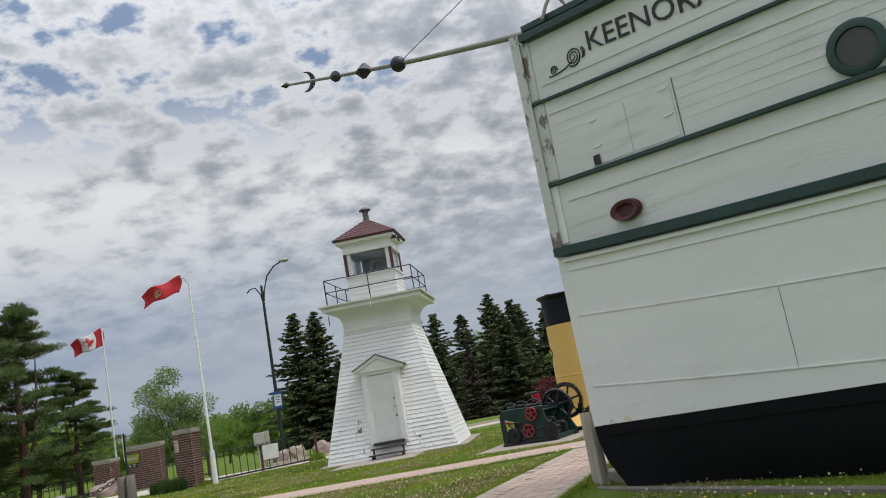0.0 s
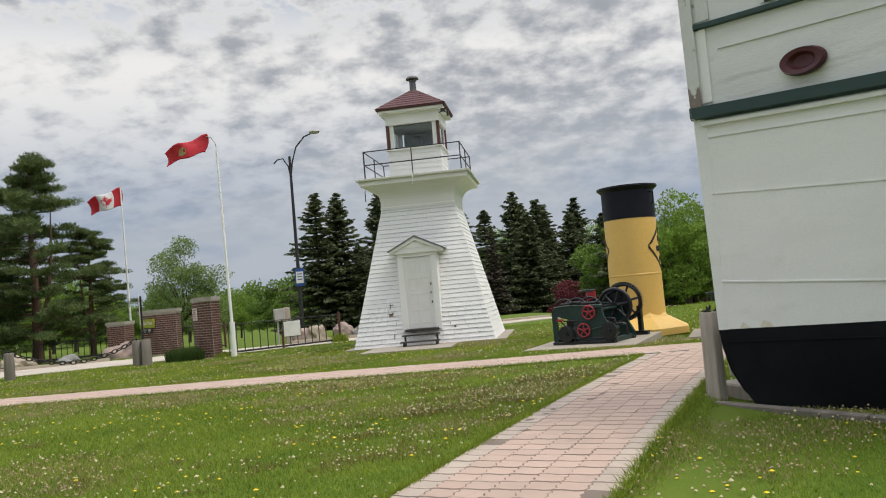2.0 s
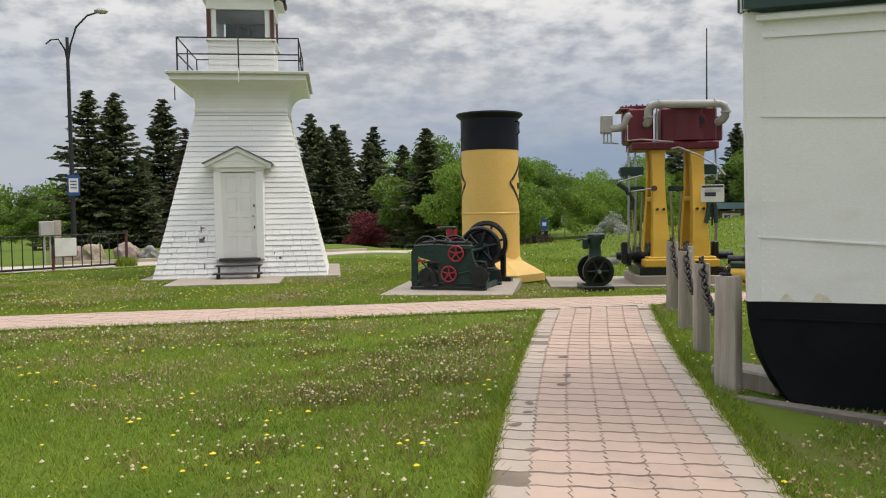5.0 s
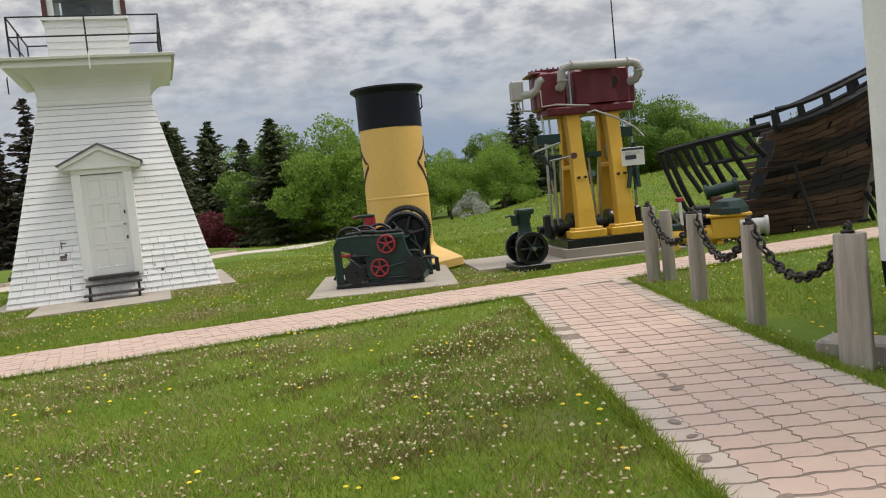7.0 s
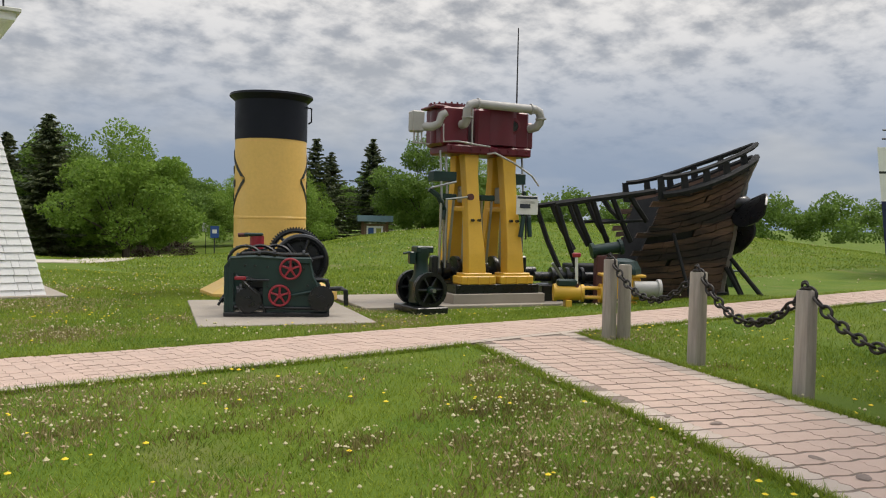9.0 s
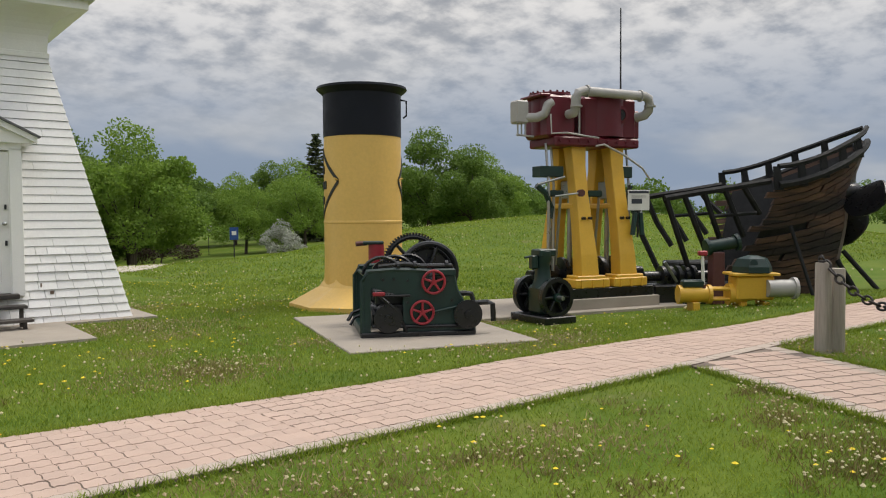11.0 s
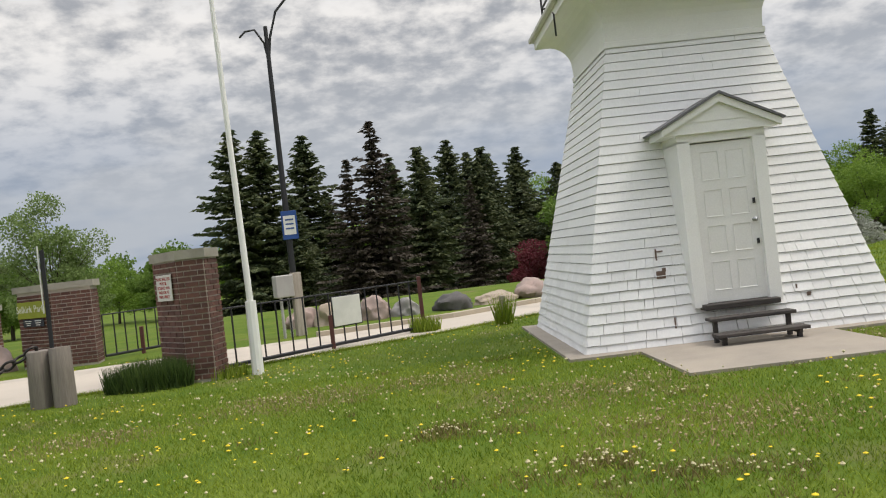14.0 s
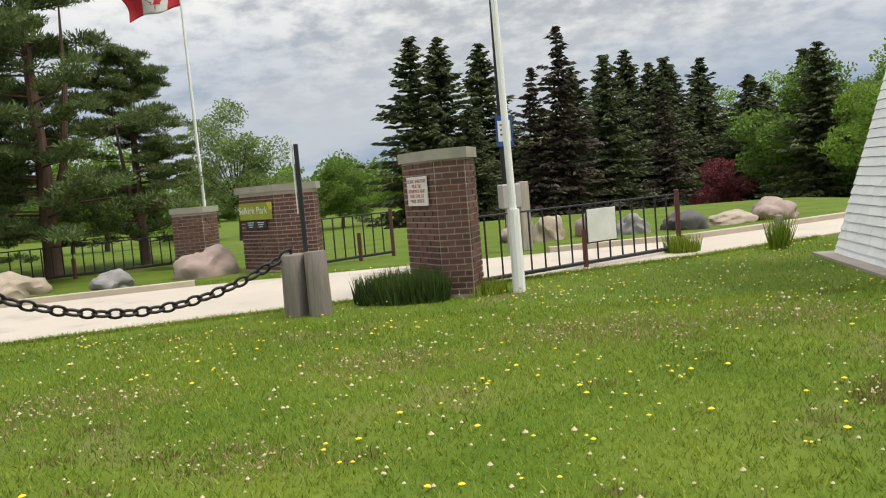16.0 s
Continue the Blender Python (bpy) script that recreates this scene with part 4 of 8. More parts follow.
part("door_handle", lathe(B(), [(0.028, 0), (0.012, 0.02), (0.03, 0.05), (0.0, 0.07)], 12, pose(DX + 0.33, -1.99, 1.50, 90)), STEEL, door, "small metal door knob", True)
for z in (1.74, 1.22):
    part("latch", box(B(), (DX + 0.35, -2.0, z), (0.03, 0.02, 0.07)), RAIL_DARK, door, "dark iron latch")
for sx in (-1, 1):
    part("door_casing", box(B(), (DX + sx * 0.49, -1.70, 1.52), (0.17, 0.66, 2.14), None, 0.006), WHITE_TRIM, lighthouse, "white door casing")
    part("door_jamb", box(B(), (DX + sx * 0.402, -1.90, 1.52), (0.02, 0.2, 2.10)), WHITE_TRIM, lighthouse)
part("door_head", box(B(), (DX, -1.70, 2.61), (1.15, 0.66, 0.12), None, 0.006), WHITE_TRIM, lighthouse)
part("door_fill", box(B(), (DX, -1.60, 1.52), (0.80, 0.5, 2.10)), WHITE_TRIM, lighthouse)
ped = part("pediment", prism(B(), [(-0.74, 2.66), (0.74, 2.66), (0.74, 2.76), (0, 3.13), (-0.74, 2.76)], -0.02, 0.9, Matrix.Translation((DX, -1.18, 0)) @ pose(0, 0, 0, 90)), WHITE_TRIM, lighthouse, "white triangular door pediment")
bm = B()
prism(bm, [(-0.40, 2.80), (0.40, 2.80), (0, 2.99)], 0.0, 0.012, Matrix.Translation((DX, -2.075, 0)) @ pose(0, 0, 0, 90))
part("tympanum", bm, WHITE_TRIM, ped)
for sx in (-1, 1):
    bm = B()
    hexa(bm, [(DX, -2.16, 3.13), (DX + sx * 0.80, -2.16, 2.735), (DX + sx * 0.80, -1.2, 2.735), (DX, -1.2, 3.13)], [(DX, -2.16, 3.165), (DX + sx * 0.82, -2.16, 2.755), (DX + sx * 0.82, -1.2, 2.755), (DX, -1.2, 3.165)])
    part("pediment_roof", bm, VENT_GREY, ped, "grey weathered pediment roof")
    bm = B()
    hexa(bm, [(DX, -2.13, 3.03), (DX + sx * 0.77, -2.13, 2.66), (DX + sx * 0.77, -2.05, 2.66), (DX, -2.05, 3.03)], [(DX, -2.13, 3.128), (DX + sx * 0.77, -2.13, 2.745), (DX + sx * 0.77, -2.05, 2.745), (DX, -2.05, 3.128)])
    part("raking_moulding", bm, WHITE_TRIM, ped)
part("door_sill", box(B(), (DX, -2.0, 0.455), (0.96, 0.34, 0.07), None, 0.008), WORN_WOOD, lighthouse, "worn dark wooden door sill")
bm = B()
prism(bm, [(-2.30, -2.30), (-1.42, -2.30), (-1.42, -4.10), (1.02, -4.12), (1.02, -2.30), (2.36, -2.30), (2.36, 2.3), (-2.30, 2.3)], -0.06, 0.035)
slab = put(part("doorstep_slab", bm, CONCRETE, None, "", False, LH), "pale concrete slab round the lighthouse foot", "slab", "structure")
steps = thing("wooden_steps", "worn dark wooden steps below the lighthouse door", "steps", LH @ pose(DX, -2.33, 0.035))
for y, z, w in ((0.0, 0.29, 1.06), (-0.26, 0.12, 1.12)):
    for k in (-1, 1):
        part("tread", box(B(), (0.0, y + 0.062 * k, z), (w, 0.115, 0.04), None, 0.006), WORN_WOOD, steps)
for sx in (-0.46, 0.46):
    part("leg", box(B(), (sx, -0.02, 0.135), (0.05, 0.05, 0.27)), WORN_WOOD, steps)
    part("leg", box(B(), (sx, -0.28, 0.05), (0.05, 0.05, 0.10)), WORN_WOOD, steps)
    part("stringer", box(B(), (sx, -0.14, 0.085), (0.035, 0.40, 0.06)), WORN_WOOD, steps)


# ---- funnel ----
FX, FY = 2.97, 24.78
fz = gz(FX, FY)
funnel = thing("ship_funnel", "yellow ship funnel with black top on flared base", "funnel", pose(FX, FY, fz))
part("stack_pipe", lathe(B(), [(0.715, 0.42), (0.700, 0.9), (0.700, 1.58), (0.708, 1.59), (0.708, 1.62), (0.700, 1.63), (0.695, 2.3), (0.69, 3.12)], 48), FUNNEL_YELLOW, funnel, "yellow painted steel stack", True)
part("black_top", lathe(B(), [(0.692, 3.11), (0.70, 3.115), (0.70, 3.86), (0.79, 3.94), (0.81, 3.96), (0.80, 4.0), (0.72, 4.01), (0.66, 3.85), (0.65, 3.4), (0.05, 3.38)], 48), FUNNEL_BLACK, funnel, "black painted funnel top", True)
part("skirt", lathe(B(), [(1.34, 0.0), (1.34, 0.17), (1.30, 0.19), (0.80, 0.46), (0.735, 0.55), (0.712, 0.60)], 8, pose(0, 0, 0, 0, 0, 12)), FUNNEL_YELLOW, funnel, "flared octagonal yellow base")
for base in (152, 343):
    bm = B()
    for u0, z0, u1, z1 in ((0, 2.88, 46, 2.32), (46, 2.32, 0, 1.70), (0, 2.88, -46, 2.32), (-46, 2.32, 0, 1.70)):
        n = 14
        vs = []
        for i in range(n + 1):
            t = i / n
            a = radians(base + u0 + (u1 - u0) * t)
            z = z0 + (z1 - z0) * t
            vs.append([bm.verts.new((rr * math.cos(a), rr * math.sin(a), z + dz)) for rr, dz in ((0.695, -0.04), (0.709, -0.04), (0.709, 0.04), (0.695, 0.04))])
        for p, q in zip(vs, vs[1:]):
            for k in range(4):
                bm.faces.new((p[k], p[(k + 1) % 4], q[(k + 1) % 4], q[k]))
    emblem = part("emblem", bm, LETTER, funnel, "black painted diamond outline")
    for dz, w in ((0.22, 9), (-0.05, 20), (-0.32, 9)):
        bm = B()
        for k in range(4):
            a0 = base - w + 2 * w * k / 4
            p = [radians(a0), radians(a0 + 1.4 * w / 4)]
            hexa(bm, [(0.695 * math.cos(p[0]), 0.695 * math.sin(p[0]), 2.24 + dz), (0.695 * math.cos(p[1]), 0.695 * math.sin(p[1]), 2.24 + dz), (0.712 * math.cos(p[1]), 0.712 * math.sin(p[1]), 2.24 + dz), (0.712 * math.cos(p[0]), 0.712 * math.sin(p[0]), 2.24 + dz)],
                 [(0.695 * math.cos(p[0]), 0.695 * math.sin(p[0]), 2.38 + dz), (0.695 * math.cos(p[1]), 0.695 * math.sin(p[1]), 2.38 + dz), (0.712 * math.cos(p[1]), 0.712 * math.sin(p[1]), 2.38 + dz), (0.712 * math.cos(p[0]), 0.712 * math.sin(p[0]), 2.38 + dz)])
        part("lettering", bm, LETTER, emblem)
for a in (196, 300):
    ca, sa = math.cos(radians(a)), math.sin(radians(a))
    part("lug", rod(B(), (0.69 * ca, 0.69 * sa, 2.34), (0.78 * ca, 0.78 * sa, 2.37), 0.02, 0.012, 8), FUNNEL_YELLOW, funnel)
ca, sa = math.cos(radians(316)), math.sin(radians(316))
part("handle", tube(B(), [(0.70 * ca, 0.70 * sa, 3.78), (0.80 * ca, 0.80 * sa, 3.76), (0.80 * ca, 0.80 * sa, 3.5), (0.74 * ca, 0.74 * sa, 3.46)], 0.018, 6), FUNNEL_BLACK, funnel)
pad = put(part("winch_pad", box(B(), (1.21, 1.75, -0.10), (2.43, 3.5, 0.24), None, 0.01), CONCRETE, None, "", False, pose(-0.33, 20.40, 0.0, 0, 0, -20)), "concrete pad under the winch and funnel", "slab", "structure")


# ---- chain posts by the walk and by the road ----
def wood_post(name, x, y, r, h, lean=0.0, label="weathered grey timber post holding a chain", wood=None):
    bm = B()
    lathe(bm, [(r * 0.98, -0.1), (r, 0.1), (r * 0.97, h * 0.55), (r * 0.94, h - 0.015), (r * 0.88, h)], 12)
    for v in bm.verts:
        a = math.atan2(v.co.y, v.co.x)
        k = 1 + 0.045 * math.sin(3 * a + x) + 0.03 * math.sin(7 * a + y)
        v.co.x *= k
        v.co.y *= k
    ob = part(name, bm, wood or POST_WOOD, None, "", True, pose(x, y, gz(x, y), lean, lean * 0.6, 0))
    return put(ob, label, "post", group="chain posts")


LINK = None


def chain(a, b, sag, n, label, size=1.0):
    """A hanging chain of oval links between two points."""
    global LINK
    a, b = Vector(a), Vector(b)
    root_ob = thing("chain", label, "chain", Matrix.Translation(a), "chains between posts")
    if LINK is None:
        bm = B()
        ring(bm, 0.036, 0.0115, None, 12, 6)
        for v in bm.verts:
            v.co.x *= 1.45
        LINK = bpy.data.meshes.new("link")
        bm.to_mesh(LINK)
        bm.free()
        LINK.materials.append(CHAIN)
        LINK.polygons.foreach_set("use_smooth", [True] * len(LINK.polygons))
    for i in range(n):
        t = (i + 0.5) / n

        def p(t):
            return a.lerp(b, t) + Vector((0, 0, -sag * 4 * t * (1 - t)))

        d = (p(min(1, t + 0.01)) - p(max(0, t - 0.01))).normalized()
        m = Matrix.Translation(p(t) - a) @ d.to_track_quat("X", "Z").to_matrix().to_4x4() @ pose(0, 0, 0, 90 * (i % 2) + 25)
        ob = new("link", LINK)
        ob.parent = root_ob
        ob.matrix_basis = m @ Matrix.Diagonal((size, size, size, 1))
    return root_ob


POSTS = [(1.60, 11.95, 0.115, 0.96), (2.30, 13.62, 0.092, 0.95), (2.90, 15.08, 0.095, 0.98), (3.62, 16.82, 0.092, 1.02)]
for x, y, r, h in POSTS:
    wood_post("chain_post", x, y, r, h)
wood_post("chain_post", 3.84, 16.76, 0.088, 0.95)
tops = [(x, y, gz(x, y) + h + 0.02) for x, y, r, h in POSTS]
for p, q in zip(tops, tops[1:]):
    chain(p, q, 0.42, 20, "black iron chain hanging between timber posts", 1.15)
for (x, y, r, h) in POSTS:
    bm = B()
    for k in range(3):
        ring(bm, 0.034, 0.011, pose(0.03 * (k - 1), 0.02 * k, 0.018 + 0.012 * k, 70 * k, 40 * k, 60 * k), 12, 6)
    put(part("chain_shackle", bm, CHAIN, None, "", True, pose(x, y, gz(x, y) + h)), "black iron links heaped on a post top", "chain", group="chains between posts")
# posts along the road
for x, y, r, h, lean in ((-12.33, 27.62, 0.165, 0.80, 2), (-12.0, 27.55, 0.155, 0.82, -2), (-15.35, 25.7, 0.15, 0.80, 2), (-18.1, 23.9, 0.15, 0.60, -1), (-21.0, 22.2, 0.15, 0.60, 1)):
    wood_post("chain_post", x, y, r, h, lean, "short dark weathered timber stump beside the road", POST_DARK)
chain((-15.35, 25.7, 0.82), (-12.33, 27.62, 0.84), 0.50, 24, "black iron chain hanging beside the road", 1.65)
chain((-18.1, 23.9, 0.62), (-15.35, 25.7, 0.82), 0.34, 24, "black iron chain hanging beside the road", 1.65)
chain((-21.0, 22.2, 0.62), (-18.1, 23.9, 0.62), 0.34, 24, "black iron chain hanging beside the road", 1.65)
marker = thing("marker_post", "slim black steel marker post between timber stumps", "post", pose(-12.16, 27.72, 0))
part("pole", box(B(), (0, 0, 1.1), (0.055, 0.035, 2.2), None, 0.004), RAIL_DARK, marker)
part("reflector", box(B(), (-0.05, -0.01, 1.78), (0.012, 0.03, 0.95)), SIGN_WHITE, marker, "thin pale flexible rod")


# ---- brick gate piers ----
BRICK_BOX = bpy.data.meshes.new("brick")
bm = B()
box(bm, (0, 0, 0), (1, 1, 1))
bm.to_mesh(BRICK_BOX)
bm.free()
BRICK_BOX.materials.append(BRICK)


def brick_pier(pts, faces, h, label, cap=0.14):
    """A pier over a plan of points; bricks on the faces named."""
    ox, oy = pts[1]
    pier = thing("brick_pier", label, "pier", Matrix.Translation((ox, oy, gz(ox, oy))), "brick gate piers")
    loc = [(x - ox, y - oy) for x, y in pts]
    part("core", prism(B(), loc, -0.05, h), MORTAR, pier, "pale mortar bed")
    cx, cy = sum(p[0] for p in loc) / len(loc), sum(p[1] for p in loc) / len(loc)
    wide = [(cx + (x - cx) * 1.10, cy + (y - cy) * 1.10) for x, y in loc]
    part("cap", prism(B(), wide, h, h + cap), CAP_STONE, pier, "grey concrete cap")
    rr = random.Random(int(h * 100))
    ch = 0.082
    for i in faces:
        a, b = Vector(loc[i]), Vector(loc[(i + 1) % len(loc)])
        d = b - a
        ln = d.length
        d.normalize()
        nrm = Vector((d.y, -d.x))
        if nrm.dot((a + b) / 2 - Vector((cx, cy))) < 0:
            nrm = -nrm
        ang = math.atan2(d.y, d.x)
        n = max(2, round(ln / 0.212))
        bl = ln / n
        for c in range(int(h / ch)):
            z = 0.04 + (c + 0.5) * ch
            if z + ch / 2 > h:
                break
            edges = [0.0] + [bl * (k + (0.5 if c % 2 else 0)) for k in range(0 if c % 2 else 1, n)] + [ln]
            for e0, e1 in zip(edges, edges[1:]):
                o = new("brick", BRICK_BOX)
                o.parent = pier
                mid = a + d * (e0 + e1) / 2
                deep = 0.030 + rr.uniform(-0.004, 0.005)
                o.matrix_basis = Matrix.Translation((mid.x + nrm.x * (deep / 2 - 0.016), mid.y + nrm.y * (deep / 2 - 0.016), z)) @ Matrix.Rotation(ang, 4, "Z") @ Matrix.Diagonal((e1 - e0 - 0.018, deep, ch - 0.019, 1))
    return pier


pierA = brick_pier([(-10.98, 28.98), (-10.46, 28.24), (-10.04, 28.16), (-9.94, 28.66), (-10.5, 29.3)], (0, 1, 2), 1.86, "dark red brick gate pier with a white notice")
pierB = brick_pier([(-15.27, 34.42), (-14.28, 33.66), (-13.42, 33.52), (-13.5, 34.2), (-14.6, 35.3)], (0, 1, 2), 1.66, "dark red brick gate pier with an olive park sign")
pierC = brick_pier([(-17.75, 37.0), (-17.62, 36.3), (-16.92, 36.45), (-16.8, 37.1)], (0, 1, 2), 1.32, "short dark red brick pier beside a boulder")


def wall_sign(name, pts_a, pts_b, along, w, z, h, material, label, parent_m=None):
    """A flat board on the face from a to b."""
    a, b = Vector(pts_a), Vector(pts_b)
    d = (b - a).normalized()
    nrm = Vector((d.y, -d.x))
    c = a + d * along + nrm * 0.045
    m = Matrix.Translation((c.x, c.y, gz(*pts_b) + z)) @ Matrix.Rotation(math.atan2(d.y, d.x), 4, "Z")
    ob = thing(name, label, "sign", m)
    part("board", box(B(), (0, 0, 0), (w, 0.02, h), None, 0.003), material, ob)
    return ob


def write(ob, text, size, x, z, material, y=-0.0115):
    me = letters(text, size, 0.0015)
    xs = [v.co.x for v in me.vertices]
    mid = (min(xs) + max(xs)) / 2
    for v in me.vertices:
        v.co = (v.co.x - mid + x, y - v.co.z, v.co.y + z)
    return part("lettering", me, material, ob)


sg = wall_sign("notice_sign", (-10.98, 28.98), (-10.46, 28.24), 0.48, 0.56, 1.46, 0.40, SIGN_WHITE, "white notice with red lettering on the brick pier")
for k, t in enumerate(("PICNIC SHELTERS", "MUST BE", "RESERVED AND", "PAID FOR AT", "PARK OFFICE")):
    write(sg, t, 0.068, 0, 0.115 - 0.068 * k, SIGN_RED)
sg = wall_sign("park_sign", (-15.27, 34.42), (-14.28, 33.66), 0.62, 1.14, 1.28, 0.36, SIGN_GREEN, "olive green park name sign on the brick pier")
write(sg, "Selkirk Park", 0.215, -0.08, -0.05, SIGN_WHITE)
bm = B()
prism(bm, [(0.50, 0.02), (0.60, 0.02), (0.60, 0.18), (0.42, 0.18)], 0.010, 0.014, pose(0, 0, 0, 90))
part("corner_flash", bm, mat("sign_yellow", (0.55, 0.52, 0.05), rough=0.5, bump=0), sg)
sg = wall_sign("small_sign", (-15.27, 34.42), (-14.28, 33.66), 0.60, 0.75, 1.0, 0.16, SIGN_DARK, "small dark plate below the park sign")
for k in range(2):
    for j in range(3):
        part("lettering", box(B(), (-0.18 + 0.36 * k, -0.012, 0.045 - 0.045 * j), (0.24 - 0.05 * j, 0.003, 0.016)), SIGN_WHITE, sg)

# grass tufts at the piers and posts
def tuft(x, y, r, h, n, seed, material=None):
    rg = np.random.default_rng(seed)
    a, rad = rg.uniform(0, 2 * np.pi, n), r * np.sqrt(rg.uniform(0, 1, n))
    px, py = rad * np.cos(a), rad * np.sin(a)
    hh = h * rg.uniform(0.5, 1.1, n)
    lean = rg.uniform(-0.35, 0.35, (n, 2)) * hh[:, None]
    w = 0.012
    t = rg.uniform(0, np.pi, n)
    v = np.zeros((n, 3, 3))
    v[:, 0] = np.stack([px - w * np.cos(t), py - w * np.sin(t), np.zeros(n)], -1)
    v[:, 1] = np.stack([px + w * np.cos(t), py + w * np.sin(t), np.zeros(n)], -1)
    v[:, 2] = np.stack([px + lean[:, 0], py + lean[:, 1], hh], -1)
    ob = new("grass_tuft", soup("grass_tuft", v, 3, material or BLADE))
    ob.location = (x, y, gz(x, y))
    return put(ob, "tuft of long green grass", "grass", "stuff")


TUFT_GREEN = leaf_mat("long_grass", (0.022, 0.050, 0.012), (0.085, 0.135, 0.030), 0.25)
for x, y, r, h, n, k in ((-10.95, 28.25, 0.42, 0.46, 1500, 1), (-11.35, 28.3, 0.34, 0.40, 1000, 2), (-10.62, 28.10, 0.25, 0.44, 700, 6)):
    tuft(x, y, r, h, n, k, TUFT_GREEN)
tuft(-6.62, 31.6, 0.30, 0.36, 500, 3)
tuft(-5.1, 31.25, 0.16, 0.62, 260, 4)
tuft(-9.95, 28.45, 0.35, 0.22, 300, 5)
stake = put(part("short_stake", box(B(), (0, 0, 0.28), (0.10, 0.10, 0.56), None, 0.01), POST_WOOD, None, "", False, pose(-5.1, 31.25, 0)), "short weathered wooden stake in a grass tuft", "post")


# ---- steel fence and gate ----
def bar_fence(name, a, b, h, n, label, bars_up=0.04):
    a, b = Vector(a), Vector(b)
    fence = thing(name, label, "fence", Matrix.Translation((a.x, a.y, gz(a.x, a.y))))
    d = b - a
    for z, r in ((0.10, 0.032), (h, 0.014)):
        part("rail", rod(B(), (0, 0, z), (d.x, d.y, z), r, None, 6), RAIL_DARK, fence)
    for i in range(n + 1):
        t = i / n
        part("bar", rod(B(), (d.x * t, d.y * t, 0.10), (d.x * t, d.y * t, h + bars_up * 0), 0.016, None, 6), RAIL_DARK, fence)
    for t, hh in ((0.5, h * 0.62), (1.0, h + 0.08)):
        part("post", box(B(), (d.x * t, d.y * t, hh / 2), (0.075, 0.075, hh), None, 0.004), RUST_RED, fence, "rusty steel post")
    return fence


bar_fence("steel_fence", (-10.1, 29.0), (-6.63, 31.75), 1.02, 16, "dark steel bar fence beside the park road")
bar_fence("steel_gate", (-13.45, 34.15), (-12.2, 35.5), 1.0, 7, "dark steel bar gate standing open")
bar_fence("steel_fence", (-22, 34.5), (-17.9, 37.2), 0.8, 22, "dark steel bar fence far side of the gate")
sg = thing("white_board", "blank white board hung on the steel fence", "sign", Matrix.Translation((-8.08, 30.56, 0.68)) @ pose(0, 0, 0, 0, 0, 38))
part("board", box(B(), (0, -0.03, 0.0), (0.62, 0.015, 0.52), None, 0.004), SIGN_WHITE, sg)
part("board_frame", box(B(), (0, -0.018, 0.0), (0.66, 0.012, 0.56)), RAIL_DARK, sg)
cabinet = thing("utility_box", "grey electrical cabinet on wooden posts", "cabinet", pose(-9.5, 34.2, 0.0, 0, 0, 25))
part("box", box(B(), (0, 0, 1.16), (0.42, 0.25, 0.5), None, 0.02), PIPE_GREY, cabinet)
part("conduit", rod(B(), (-0.08, 0, 0), (-0.08, 0, 0.95), 0.035), PIPE_GREY, cabinet)
part("conduit", rod(B(), (0.09, 0, 0), (0.09, 0, 0.95), 0.03), PIPE_GREY, cabinet)
part("post", box(B(), (0.33, 0.05, 0.72), (0.22, 0.16, 1.44), None, 0.01), POST_WOOD, cabinet, "brown wooden post")

# ---- flagpoles and street lamp ----
def flagpole(x, y, h, lean_x, lean_y, r, label):
    pole = thing("flagpole", label, "flagpole", pose(x, y, gz(x, y)), "flagpoles")
    part("pole", rod(B(), (0, 0, 0.9), (lean_x, lean_y, h), r, r * 0.62, 12), WHITE_TRIM, pole, "white painted pole")
    part("sleeve", rod(B(), (0, 0, 0), (0, 0, 1.12), r * 1.75, r * 1.6, 10), WHITE_TRIM, pole, "thicker white base sleeve")
    return pole


def flag_grid(m, w, h, droop, wave, cols):
    """A flag blown to one side: cols are (from, to, material, name)."""
    root_ob = thing("flag", "", "flag", m)
    nx, nz = 36, 12

    def at(u, v):
        return Vector((-u * w * (0.9 - 0.1 * v) + 0.06 * math.sin(v * 4), wave * math.sin(u * 7.5 + v * 1.6) * (0.25 + u), -v * h * (1 - 0.25 * u) - droop * u ** 1.3 + 0.05 * math.sin(u * 9 + 1)))

    for u0, u1, material, nm in cols:
        bm = B()
        n = max(2, round(nx * (u1 - u0)))
        g = [[bm.verts.new(at(u0 + (u1 - u0) * i / n, j / nz)) for i in range(n + 1)] for j in range(nz + 1)]
        for j in range(nz):
            for i in range(n):
                bm.faces.new((g[j][i], g[j][i + 1], g[j + 1][i + 1], g[j + 1][i]))
        ob = part(nm, bm, material, root_ob, "", True)
        sol = ob.modifiers.new("cloth", "SOLIDIFY")
        sol.thickness, sol.offset = 0.004, 0
    return root_ob, at


pole1 = flagpole(-9.45, 28.35, 6.90, -0.09, 0.0, 0.052, "white flagpole with a torn red flag")
yard = part("yard", tube(B(), [(-0.09, 0, 6.86), (-0.12, -0.01, 7.02), (-0.24, -0.03, 7.2), (-0.38, -0.05, 7.26)], 0.013, 6), POLE_GREY, pole1)
f1, at1 = flag_grid(pose(-9.80, 28.3, 7.30, 0, 6, 12), 1.50, 0.62, 0.62, 0.12, ((0, 1, FLAG_RED, "cloth"),))
tagged(f1, "tattered red flag with a pale crest, blown sideways")
bm = B()
